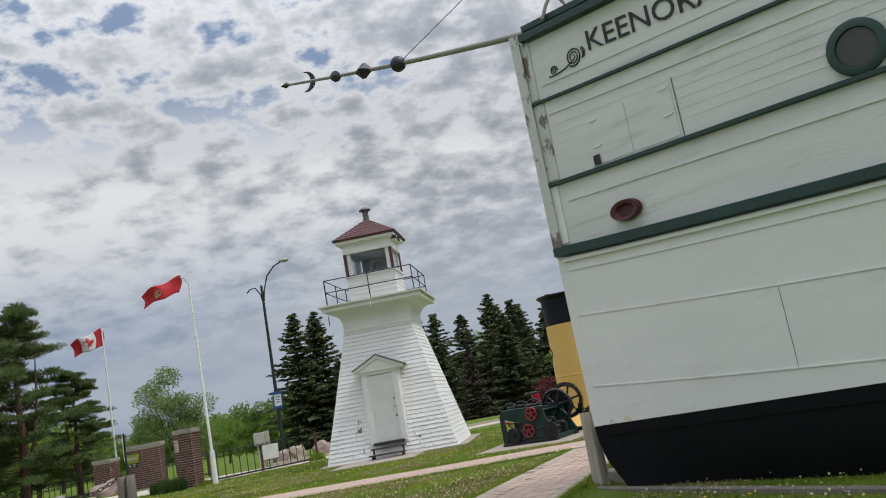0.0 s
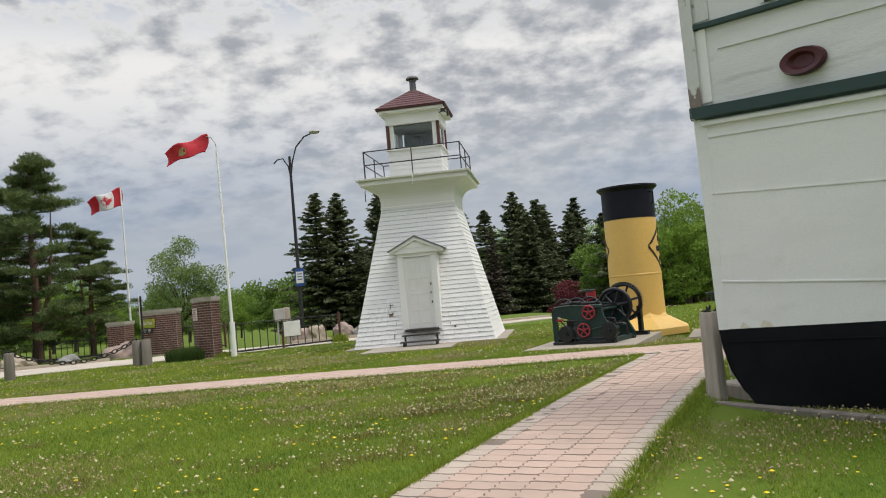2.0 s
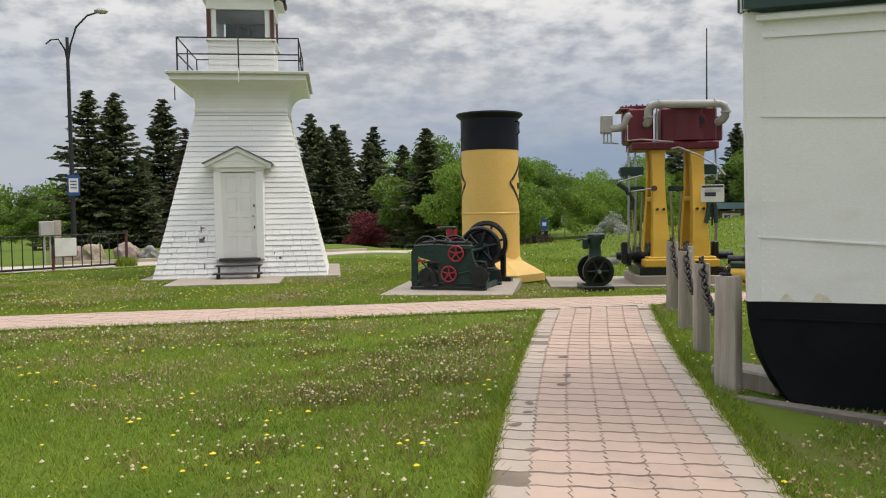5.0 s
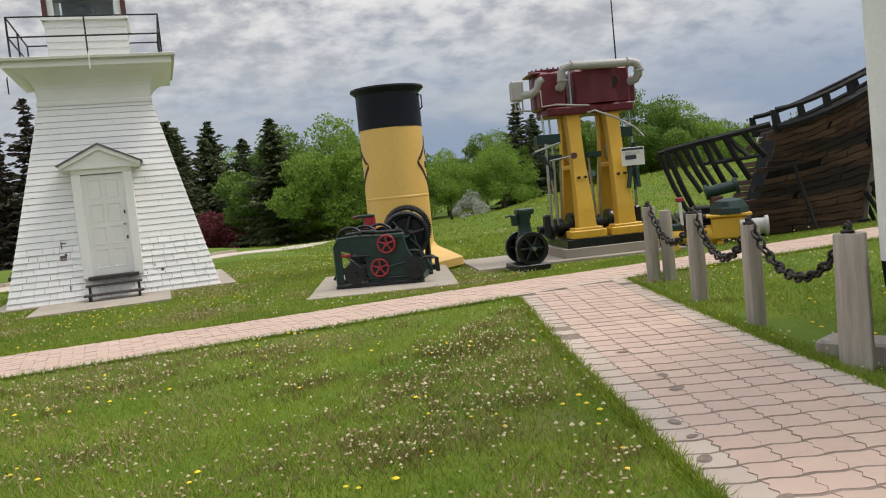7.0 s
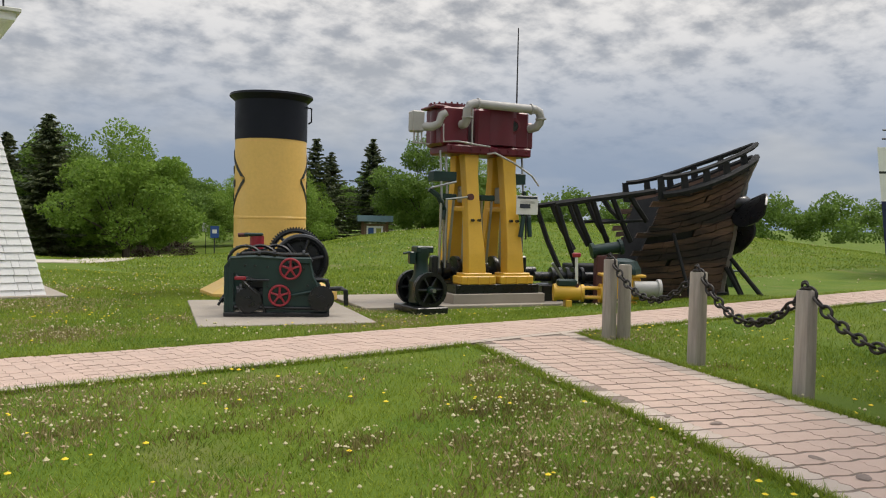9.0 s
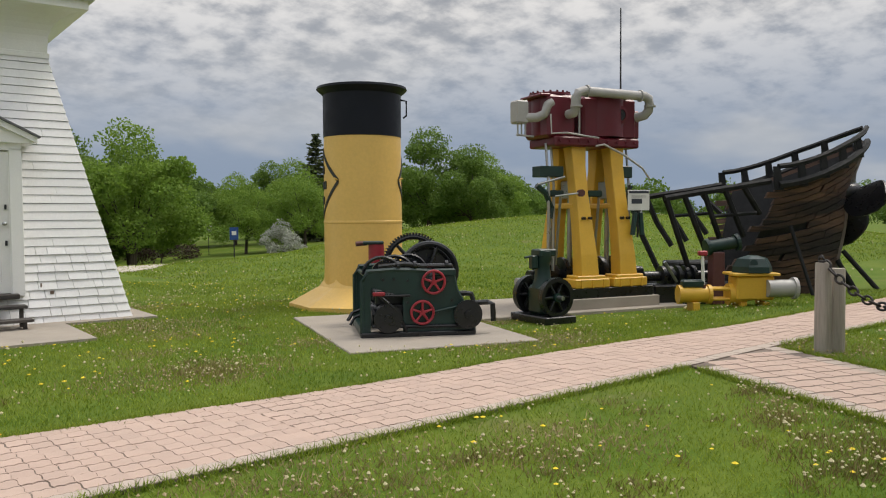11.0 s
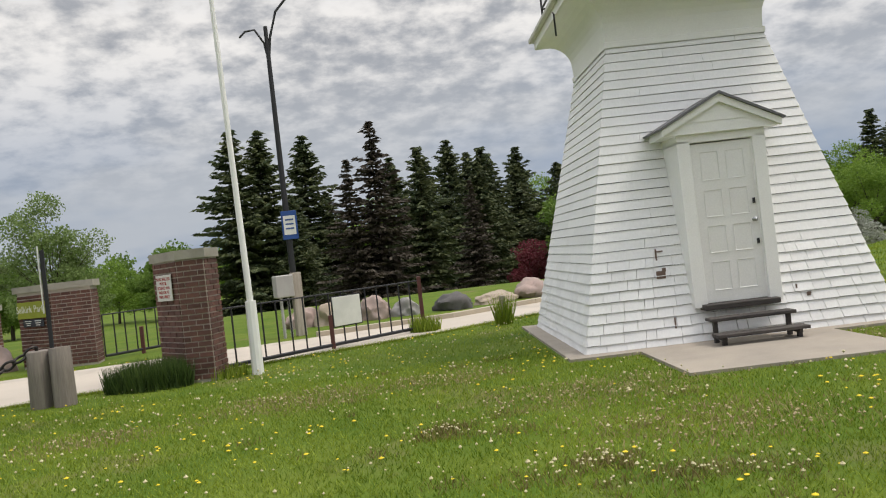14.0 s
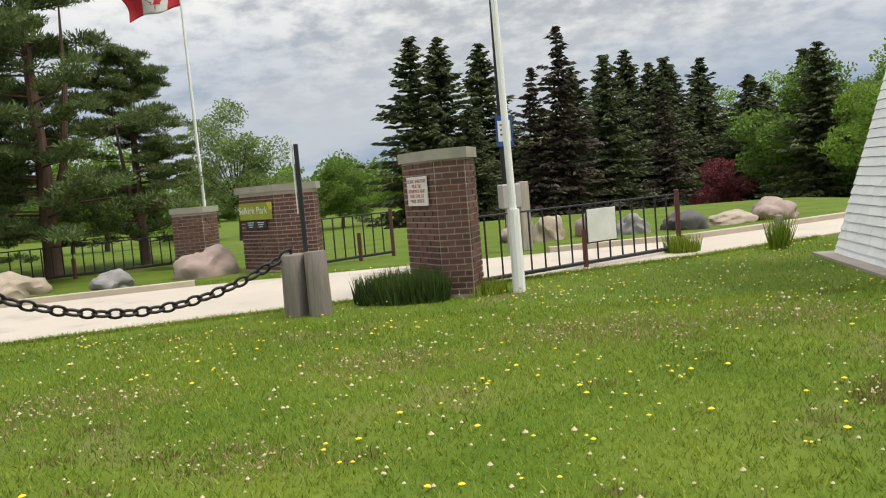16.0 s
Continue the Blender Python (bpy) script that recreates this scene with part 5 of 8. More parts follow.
for side in (-1, 1):
    for k in range(16):
        a0, a1 = 2 * math.pi * k / 16, 2 * math.pi * (k + 1) / 16
        c = [at1(0.63, 0.55), at1(0.63 + 0.10 * math.cos(a0), 0.55 + 0.26 * math.sin(a0)), at1(0.63 + 0.10 * math.cos(a1), 0.55 + 0.26 * math.sin(a1))]
        bm.faces.new([bm.verts.new(p + Vector((0, side * 0.006, 0))) for p in c])
part("crest", bm, FLAG_CREST, f1, "pale crest patch")
pole2 = flagpole(-17.9, 39.2, 7.7, 0.02, -0.2, 0.05, "white flagpole behind the brick piers")
f2, at2 = flag_grid(pose(-17.88, 39.0, 7.68, 0, -4, 14), 1.75, 0.88, 0.42, 0.10, ((0, 0.27, FLAG_RED, "red_band"), (0.27, 0.73, FLAG_WHITE, "white_field"), (0.73, 1, FLAG_RED, "red_band")))
tagged(f2, "red and white national flag with a maple leaf, blown sideways")
bm = B()
leaf = [(0, 1), (0.16, 0.66), (0.36, 0.74), (0.28, 0.26), (0.54, 0.5), (0.62, 0.36), (0.9, 0.42), (0.78, 0.14), (0.95, 0.02), (0.45, -0.34), (0.5, -0.52), (0.05, -0.44), (0.05, -0.85)]
leaf = leaf + [(-x, z) for x, z in leaf[::-1]]
for side in (-1, 1):
    c = bm.verts.new(at2(0.5, 0.5) + Vector((0, side * 0.008, 0)))
    vs = [bm.verts.new(at2(0.5 + 0.19 * x, 0.5 - 0.40 * z) + Vector((0, side * 0.008, 0))) for x, z in leaf]
    for p, q in zip(vs, vs[1:] + vs[:1]):
        bm.faces.new((c, p, q))
part("maple_leaf", bm, FLAG_RED, f2)

lamp = thing("street_lamp", "tall dark street lamp with two curved arms", "street lamp", pose(-9.58, 38.2, 0, 0, 0, 8))
part("pole", rod(B(), (0, 0, 0), (0, 0, 8.2), 0.095, 0.055, 12), RAIL_DARK, lamp)
part("arm", tube(B(), [(0, 0, 7.2), (0.10, 0, 7.9), (0.32, 0, 8.6), (0.72, 0, 9.05), (1.1, 0, 9.2)], 0.035, 8), RAIL_DARK, lamp, "", True)
part("arm", tube(B(), [(0, 0, 7.2), (-0.08, 0, 7.75), (-0.30, 0, 8.12), (-0.55, 0, 8.08), (-0.72, 0, 7.92)], 0.03, 8), RAIL_DARK, lamp, "", True)
part("lamp_head", lathe(B(), [(0.02, -0.06), (0.12, -0.03), (0.15, 0.05), (0.10, 0.13), (0.03, 0.16)], 16, pose(1.2, 0, 9.2, 0, 0, 0), (1.7, 1)), PIPE_GREY, lamp, "grey lamp head", True)
banner = part("banner", box(B(), (0.05, -0.10, 2.72), (0.42, 0.02, 0.78), None, 0.005), SIGN_BLUE, lamp, "small blue and white sign")
part("sign_face", box(B(), (0.05, -0.114, 2.72), (0.32, 0.006, 0.52)), SIGN_WHITE, banner)
for k in range(3):
    part("lettering", box(B(), (0.05, -0.120, 2.87 - 0.12 * k), (0.22, 0.004, 0.04)), SIGN_BLUE, banner)


# ---- boulders ----
def boulder(x, y, sx, sy, sz, seed, material, label):
    bm = B()
    bmesh.ops.create_icosphere(bm, subdivisions=4, radius=1)
    off = Vector((seed * 3.7, seed * 1.3, seed * 2.1))
    for v in bm.verts:
        d = v.co.normalized()
        k = 0.92 + 0.40 * noise.noise(d * 1.1 + off) + 0.17 * noise.noise(d * 2.6 + off) + 0.05 * noise.noise(d * 8 + off)
        v.co = Vector((d.x * sx * k, d.y * sy * k, d.z * sz * k))
        if v.co.z < -0.25 * sz:
            v.co.z = -0.25 * sz
    ob = part("boulder", bm, material, None, "", True, pose(x, y, gz(x, y) + 0.15 * sz, 0, 0, seed * 40))
    return put(ob, label, "boulder", group="boulders by the road")


for i, (x, y, a, b, c, mm, lb) in enumerate((
        (-16.1, 34.2, 0.66, 0.52, 0.56, STONE, "large pinkish granite boulder beside the road"),
        (-19.4, 32.6, 0.75, 0.5, 0.42, STONE_TAN, "large tan boulder beside the road"),
        (-17.5, 32.9, 0.62, 0.4, 0.36, STONE_GREY, "low grey boulder beside the road"),
        (-21.9, 31.4, 0.7, 0.5, 0.5, STONE_GREY, "grey boulder beside the road"),
        (-9.4, 36.9, 0.50, 0.42, 0.46, STONE, "reddish boulder behind the fence"),
        (-8.6, 36.7, 0.50, 0.4, 0.50, STONE_TAN, "tan boulder behind the fence"),
        (-7.5, 36.9, 0.60, 0.45, 0.50, STONE, "reddish boulder behind the fence"),
        (-6.7, 36.8, 0.45, 0.4, 0.42, STONE_GREY, "pale grey boulder beside the road"),
        (-5.4, 36.9, 0.60, 0.5, 0.38, STONE_DARK, "dark rounded boulder beside the road"),
        (-4.2, 37.6, 0.75, 0.5, 0.28, STONE_TAN, "flat pinkish boulder beside the road"),
        (-3.0, 38.2, 0.85, 0.6, 0.46, STONE, "large reddish boulder beside the road"))):
    boulder(x, y, a, b, c, i + 1, mm, lb)


# ---- trees ----
def oriented_quads(c, u, v):
    """Rhombic leaves at centres c with half-axes u and v."""
    return np.stack([c - u, c - v, c + u, c + v], 1)


def rand_dirs(rg, n):
    d = rg.normal(size=(n, 3))
    return d / np.linalg.norm(d, axis=1, keepdims=True)


def spruce_mesh(h, width, seed, material, density=1.0, bare=0.0):
    rg = np.random.default_rng(seed)
    C, U, V = [], [], []
    z = 0.05 * h
    while z < h * 0.985:
        rel = z / h
        L = width * (1 - rel) ** 0.9 * (0.74 + 0.44 * rg.random()) + 0.10
        nb = int(7 + 5 * (1 - rel))
        a0 = rg.uniform(0, 6.28)
        for b in range(nb):
            if rg.random() < bare:
                continue
            a = a0 + 6.283 * b / nb + rg.normal(0, 0.22)
            if rg.random() < 0.08:
                continue
            l = L * rg.uniform(0.35, 1.40)
            rise = 0.35 * rel - 0.28 + rg.normal(0, 0.06)
            n = max(6, int(l / 0.046 * density))
            t = (np.arange(n) + rg.random(n)) / n
            t = np.maximum(t, 0.14)
            d = np.array([math.cos(a), math.sin(a), 0])
            sd = np.array([-math.sin(a), math.cos(a), 0])
            pos = d * (l * t)[:, None] + np.array([0, 0, 1]) * (z + rise * l * t + 0.22 * l * t ** 2 * 0.6)[:, None]
            spread = 0.30 * l * (1 - 0.75 * t) * rg.uniform(-1, 1, n)
            pos = pos + sd * spread[:, None]
            pos[:, 2] -= 0.25 * np.abs(spread) + rg.random(n) * 0.05
            ln = (0.15 + 0.13 * rg.random(n)) * (0.7 + 0.3 * h / 10)
            u = d * 0.75 + sd * np.sign(spread)[:, None] * 0.55
            u = u + rg.normal(0, 0.18, (n, 3))
            u[:, 2] -= 0.25
            u /= np.linalg.norm(u, axis=1, keepdims=True)
            w = np.cross(u, rand_dirs(rg, n))
            w /= np.linalg.norm(w, axis=1, keepdims=True)
            C.append(pos), U.append(u * ln[:, None]), V.append(w * (ln * 0.36)[:, None])
        z += (0.16 + 0.18 * (1 - rel)) * rg.uniform(0.7, 1.35) * (h / 10) ** 0.5
    return soup("foliage", oriented_quads(np.concatenate(C), np.concatenate(U), np.concatenate(V)), 4, material)


def spruce(h, width, seed, material=None, label="tall dark green spruce tree", bare=0.0):
    tree = thing("spruce_tree", label, "tree", None, "spruces beyond the road")
    part("trunk", rod(B(), (0, 0, -0.2), (0, 0, h * 0.97), 0.018 * h, 0.01, 8), BARK, tree)
    ob = new("crown", spruce_mesh(h, width, seed, material or SPRUCE, bare=bare))
    ob.parent = tree
    return tree


def broadleaf(name, h, r, seed, material, n=5200, leaf=0.17, trunk_r=0.12, lobes=16, low=0.25, sparse=0.0, label="", group="", bark=None):
    rg = np.random.default_rng(seed)
    tree = thing(name, label, "tree", None, group)
    zt = h * (low + 0.18)
    bm = B()
    tube(bm, [(0, 0, -0.2), (0.03 * r, 0.02, zt * 0.5), (0.05 * r, -0.03, zt)], [trunk_r * 1.25, trunk_r, trunk_r * 0.75], 9)
    part("trunk", bm, bark or BARK, tree)
    cs = []
    bm = B()
    for k in range(lobes):
        a, q = 6.283 * (k * 0.381966 + 0.1 * rg.random()), math.sqrt((k + 0.5) / lobes)
        zz = h * (low + (0.94 - low) * (0.18 + 0.82 * rg.random()) * (1 - 0.45 * q * q))
        rad = r * q * (0.72 + 0.28 * rg.random())
        c = np.array([rad * math.cos(a), rad * math.sin(a), zz])
        cs.append((c, r * rg.uniform(0.26, 0.44) * (1 - 0.25 * q)))
        tube(bm, [(0.04 * r, 0, zt * rg.uniform(0.6, 1.0)), tuple(c * np.array([0.45, 0.45, 0]) + np.array([0, 0, zt + (zz - zt) * 0.35])), tuple(c)], [trunk_r * 0.42, trunk_r * 0.25, 0.012], 5)
    cs.append((np.array([0, 0, h * 0.90]), r * 0.36))
    part("branchwork", bm, bark or BARK, tree)
    per = n // len(cs)
    P = []
    for c, rr in cs:
        d = rand_dirs(rg, per)
        k = 0.45 + 0.62 * rg.random(per) ** 0.55
        lump = 1 + 0.22 * np.sin(d[:, 0] * 5 + c[0]) * np.sin(d[:, 2] * 6 + c[1])
        P.append(c + d * (rr * k * lump)[:, None] * np.array([1, 1, 0.82]))
    P = np.concatenate(P)
    if sparse:
        P = P[rg.random(len(P)) > sparse]
    m = len(P)
    u = rand_dirs(rg, m)
    w = np.cross(u, rand_dirs(rg, m))
    w /= np.linalg.norm(w, axis=1, keepdims=True)
    s = leaf * rg.uniform(0.6, 1.25, m)
    ob = new("crown", soup("crown", oriented_quads(P, u * s[:, None], w * (s * 0.62)[:, None]), 4, material))
    ob.parent = tree
    return tree


def stand(tree, x, y, s=1.0, turn=0.0):
    tree.matrix_world = pose(x, y, gz(x, y) - 0.05, 0, 0, turn) @ Matrix.Diagonal((s, s, s, 1))
    return tree


def again(tree, x, y, s=1.0, turn=0.0):
    ob = copy_thing(tree, pose(x, y, gz(x, y) - 0.05, 0, 0, turn))
    ob.scale = (s, s, s)
    return ob


sp = [spruce(11.5, 3.7, 11), spruce(12.5, 4.0, 12), spruce(10.5, 4.0, 13)]
sp_brown = spruce(10.5, 2.6, 14, SPRUCE_BROWN, "dying brown spruce tree with bare tips", 0.25)
SPRUCES = ((0, -14.9, 66.5, 1.04, 10), (1, -13.3, 67.5, 0.96, 70), (2, -11.6, 66, 0.70, 120), (1, -11.0, 75, 1.04, 30), (2, -9.6, 74, 0.80, 200),
           (0, -3.4, 67, 0.86, 60), (1, -5.0, 72, 0.82, 100), (1, 1.6, 93, 1.14, 0), (2, -1.6, 84, 1.08, 45), (0, 3.7, 86, 1.14, 20), (2, 7.4, 90, 1.18, 80),
           (1, 8.5, 94, 1.17, 140), (2, 10.4, 86, 1.12, 10), (0, 5.0, 90, 1.02, 200), (1, 9.6, 69, 0.92, 15), (0, 4.6, 88, 1.14, 75), (2, 2.2, 84, 1.12, 300), (0, 11.0, 75, 1.06, 120), (1, 2.6, 82, 0.88, 250), (2, 13.4, 92, 1.10, 60), (0, 39.0, 84, 0.98, 0), (1, 41.5, 85, 0.80, 50), (1, 45.5, 83, 0.93, 90))
used = set()
for k, x, y, s, a in SPRUCES:
    if k not in used:
        used.add(k)
        sp[k].matrix_world = pose(x, y, gz(x, y) - 0.05, 0, 0, a)
        sp[k].scale = (s, s, s)
    else:
        again(sp[k], x, y, s, a)
stand(sp_brown, -6.4, 63, 1.02, 0)
again(sp_brown, -1.0, 62, 0.62, 90)
again(sp_brown, -7.9, 62, 0.80, 190)

dec = [broadleaf("broadleaf_tree", 9, 4.2, 21, LEAF, 26000, 0.105, 0.20, 20, 0.12, label="leafy green spring tree", group="trees behind the lawn"),
       broadleaf("broadleaf_tree", 8, 4.0, 22, LEAF_DEEP, 26000, 0.105, 0.20, 18, 0.10, label="dense green leafy tree", group="trees behind the lawn"),
       broadleaf("broadleaf_tree", 7, 3.6, 23, LEAF, 22000, 0.09, 0.14, 22, 0.15, 0.25, label="light green airy leafy tree", group="trees behind the lawn")]
TREES = ((0, 13.6, 66, 1.14, 0), (1, 11.4, 74, 1.34, 40), (1, 15.8, 72, 1.2, 160), (1, 43, 70.8, 1.25, 25), (1, 21.5, 86, 0.98, 80), (1, 27, 91, 1.02, 10), (0, 32, 88, 0.78, 100), (2, 26.4, 75, 0.88, 0),
         (2, 31, 73, 0.95, 70), (1, 23.5, 84, 0.97, 190), (0, 36.5, 84, 0.9, 30), (1, 44.0, 66, 1.0, 60), (0, 48.5, 69, 0.88, 90), (1, 53.0, 72, 0.88, 20), (2, 60, 78, 0.99, 10), (1, 67, 84, 0.91, 0),
         (0, 16, 96, 1.3, 0), (1, 20, 99, 1.25, 90), (0, 11.5, 98, 1.25, 50), (1, 6, 101, 1.2, 20), (0, 0.0, 100, 1.1, 70), (1, 24.5, 97, 1.2, 33), (0, 29, 99, 1.0, 0), (1, 40, 95, 1.05, 0),
         (1, 52, 92, 1.11, 0), (0, -5.5, 97, 1.0, 10), (1, -24.5, 88, 0.75, 0), (2, -30, 92, 0.8, 40), (1, -36, 84, 0.72, 80), (0, -44, 78, 0.75, 0), (1, -52, 72, 0.8, 20), (2, -41, 88, 0.7, 0),
         (1, -60, 66, 0.9, 0), (0, -20, 96, 0.6, 0), (1, -31.5, 47, 0.62, 40), (0, -29, 43, 0.58, 0), (1, -36, 44, 0.8, 100), (2, -26.5, 50, 0.72, 10), (1, -42, 40, 0.9, 0), (0, -38, 52, 0.9, 70))
used = set()
for k, x, y, s, a in TREES:
    if k not in used:
        used.add(k)
        dec[k].matrix_world = pose(x, y, gz(x, y) - 0.05, 0, 0, a)
        dec[k].scale = (s, s, s)
    else:
        again(dec[k], x, y, s, a)
stand(broadleaf("young_tree", 10.6, 3.7, 31, LEAF_PALE, 26000, 0.10, 0.14, 40, 0.14, 0.25, label="young sparse pale green tree behind the piers"), -29.5, 75.5, 1.0, 0)
stand(broadleaf("crabapple_tree", 4.4, 2.5, 32, LEAF_RED, 9000, 0.10, 0.10, 14, 0.06, 0.2, label="dark red leafed crabapple tree by the road"), 6.0, 78, 1.05, 0)
stand(broadleaf("flowering_shrub", 2.1, 1.7, 33, LEAF_WHITE, 4200, 0.07, 0.05, 12, 0.02, 0.1, label="grey-white flowering shrub before the trees"), 22.5, 62, 1.0, 0)
stand(broadleaf("bare_shrub", 3.4, 3.4, 34, BRUSH, 5200, 0.09, 0.07, 14, 0.02, 0.2, label="reddish brown leafless brush"), 19.5, 76, 0.9, 0)
woods = broadleaf("far_woods", 7.5, 6.0, 41, LEAF_DEEP, 9000, 0.30, 0.2, 14, 0.02, label="distant band of green woods", group="")
parts_v = []
crown = [c for c in woods.children if c.name.startswith("crown")][0]
base_v = np.zeros(len(crown.data.vertices) * 3, np.float32)
crown.data.vertices.foreach_get("co", base_v)
base_v = base_v.reshape(-1, 4, 3)
rg = np.random.default_rng(77)
for k in range(84):
    a = -70 + 160 * k / 83 + rg.uniform(-1, 1)
    dist = rg.uniform(125, 150)
    x, y = dist * math.sin(radians(a)), 15 + dist * math.cos(radians(a))
    t = rg.uniform(0, 6.28)
    rot = np.array([[math.cos(t), -math.sin(t), 0], [math.sin(t), math.cos(t), 0], [0, 0, 1]])
    sub = base_v[rg.random(len(base_v)) < 0.35]
    size = rg.uniform(0.85, 1.2) * (1 - 0.12 * float(S((a - 32) / 14)))
    parts_v.append(sub @ rot.T * size + np.array([x, y, gz(x, y)]))
for o in list(woods.children):
    bpy.data.objects.remove(o)
bpy.data.objects.remove(woods)
put(new("far_woods", soup("far_woods", np.concatenate(parts_v), 4, LEAF_DEEP)), "distant band of green leafy woods", "woods", "stuff")


def pine(h, seed):
    rg = np.random.default_rng(seed)
    tree = thing("pine_tree", "tall spreading pine with reddish trunk beside the road", "tree")
    bm = B()
    tube(bm, [(0, 0, -0.2), (0.05, 0.02, h * 0.3), (-0.05, 0.05, h * 0.65), (0.05, 0, h * 0.95)], [0.24, 0.19, 0.11, 0.03], 10)
    tube(bm, [(0.06, 0.0, h * 0.16), (0.55, 0.1, h * 0.30), (0.85, 0.1, h * 0.52), (1.0, 0, h * 0.74)], [0.13, 0.11, 0.07, 0.02], 8)
    part("trunk", bm, PINE_BARK, tree)
    C, U, V = [], [], []
    bm = B()
    for k in range(84):
        rel = 0.10 + 0.88 * (k + rg.random()) / 84
        z = h * rel
        a = rg.uniform(0, 6.283)
        L = h * 0.36 * (1 - rel) ** 0.55 * rg.uniform(0.6, 1.15) + 0.25
        d = np.array([math.cos(a), math.sin(a), 0])
        tip = d * L + np.array([0, 0, z + L * rg.uniform(-0.05, 0.30)])
        tube(bm, [(0, 0, z), tuple(d * L * 0.5 + np.array([0, 0, z + 0.04 * L])), tuple(tip)], [0.035, 0.022, 0.006], 5)
        for t in np.linspace(0.35, 1.0, 5):
            if rg.random() < 0.12:
                continue
            c0 = d * L * t + np.array([0, 0, z + (tip[2] - z) * t]) + rg.normal(0, 0.16, 3) * np.array([1, 1, 0.4])
            n = 220
            dd = rand_dirs(rg, n)
            rad = rg.uniform(0.32, 0.60)
            p = c0 + dd * (rad * rg.random(n) ** 0.5)[:, None] * np.array([1, 1, 0.36])
            u = dd * 0.7 + np.array([0, 0, 0.5]) + rg.normal(0, 0.35, (n, 3))
            u /= np.linalg.norm(u, axis=1, keepdims=True)
            w = np.cross(u, rand_dirs(rg, n))
            w /= np.linalg.norm(w, axis=1, keepdims=True)
            s = rg.uniform(0.06, 0.11, n)
            C.append(p), U.append(u * s[:, None]), V.append(w * (s * 0.22)[:, None])
    part("branchwork", bm, PINE_BARK, tree)
    ob = new("crown", soup("crown", oriented_quads(np.concatenate(C), np.concatenate(U), np.concatenate(V)), 4, PINE))
    ob.parent = tree
    return tree


p1 = stand(pine(9.6, 51), -20.8, 36.4, 0.94, 0)
again(p1, -24.6, 38.5, 0.86, 130)
again(p1, -19.6, 38.9, 0.62, 250)
again(p1, -22.4, 34.6, 0.55, 60)
again(p1, -27.5, 37.0, 0.95, 200)

# information kiosk, signs, far fence
kx, ky = 37.3, 70.6
kiosk = thing("notice_kiosk", "small wooden notice kiosk with a blue-green roof", "kiosk", pose(kx, ky, gz(kx, ky), 0, 0, -30))
for sx in (-1.1, 1.1):
    part("post", box(B(), (sx, 0, 1.2), (0.25, 0.25, 2.4)), mat("kiosk_wood", (0.16, 0.09, 0.05), rough=0.8), kiosk)
part("panel", box(B(), (0, 0.02, 1.25), (2.0, 0.12, 1.7)), mat("kiosk_panel", (0.20, 0.13, 0.08), rough=0.8), kiosk)
part("poster", box(B(), (0, -0.06, 1.3), (1.5, 0.03, 1.2)), SIGN_WHITE, kiosk)
for k, (x, z, w, h, mm) in enumerate(((-0.35, 1.3, 0.5, 0.9, SIGN_BLUE), (0.35, 1.45, 0.45, 0.5, SIGN_GREEN))):
    part("picture", box(B(), (x, -0.082, z), (w, 0.01, h)), mm, kiosk)
bm = B()
prism(bm, [(-0.75, 2.3), (0.75, 2.3), (0.5, 2.85), (-0.5, 2.85)], -1.6, 1.6, pose(0, 0, 0, 90, 0, 90))
part("roof", bm, mat("kiosk_roof", (0.06, 0.12, 0.13), rough=0.7), kiosk, "blue-green metal roof")
for x, y, hh, mm, txt, lb in ((12.9, 49.9, 2.15, SIGN_BLUE, "", "blue park sign on a post"), (24.5, 78, 2.6, SIGN_WHITE, "25", "white speed sign reading 25 on a post")):
    sgn = thing("road_sign", lb, "sign", pose(x, y, gz(x, y), 0, 0, -35 if x > 20 else -20))
    part("post", rod(B(), (0, 0, 0), (0, 0, hh), 0.03), RAIL_DARK, sgn)
    part("plate", box(B(), (0, -0.04, hh - 0.3), (0.42 if x < 20 else 0.6, 0.02, 0.62 if x < 20 else 0.8)), mm, sgn)
    if txt:
        write(sgn, txt, 0.45, 0, hh - 0.52, LETTER, -0.055)
    else:
        part("symbol", box(B(), (0, -0.055, hh - 0.28), (0.22, 0.004, 0.2)), SIGN_WHITE, sgn)


# ---- steam winch ----
winch = thing("steam_winch", "dark green steam winch with red handwheels on a concrete pad", "winch", pose(1.10, 20.86, 0.02, 0, 0, -30))


def frame_plate(y, name):
    pts = [(-0.76, 0.0), (0.68, 0.0), (0.68, 0.16), (0.44, 0.58), (0.40, 0.80), (0.05, 0.82), (-0.35, 0.84), (-0.66, 0.84), (-0.76, 0.74)]
    return part(name, prism(B(), pts, -0.025, 0.025, Matrix.Translation((0, y, 0)) @ pose(0, 0, 0, 90)), ENGINE_GREEN, winch, "dark green cast side frame")


def handwheel(x, y, z, r, parent):
    w = part("handwheel", ring(B(), r, r * 0.12, pose(x, y, z, 90), 28, 8), WHEEL_RED, parent, "red iron handwheel", True)
    for k in range(5):
        a = 2 * math.pi * k / 5 + 0.3
        part("spoke", rod(B(), (x, y, z), (x + r * math.cos(a), y, z + r * math.sin(a)), r * 0.13, r * 0.10, 8), WHEEL_RED, w)
    part("hub", rod(B(), (x, y - 0.03, z), (x, y + 0.10, z), r * 0.24, None, 12), WHEEL_RED, w)
    return w


front = part("side_frame", prism(B(), [(-0.24, 0.0), (0.68, 0.0), (0.68, 0.16), (0.44, 0.58), (0.40, 0.80), (0.05, 0.82), (-0.24, 0.83)], -0.025, 0.025, pose(0, 0, 0, 90)), ENGINE_GREEN, winch, "dark green cast side frame")
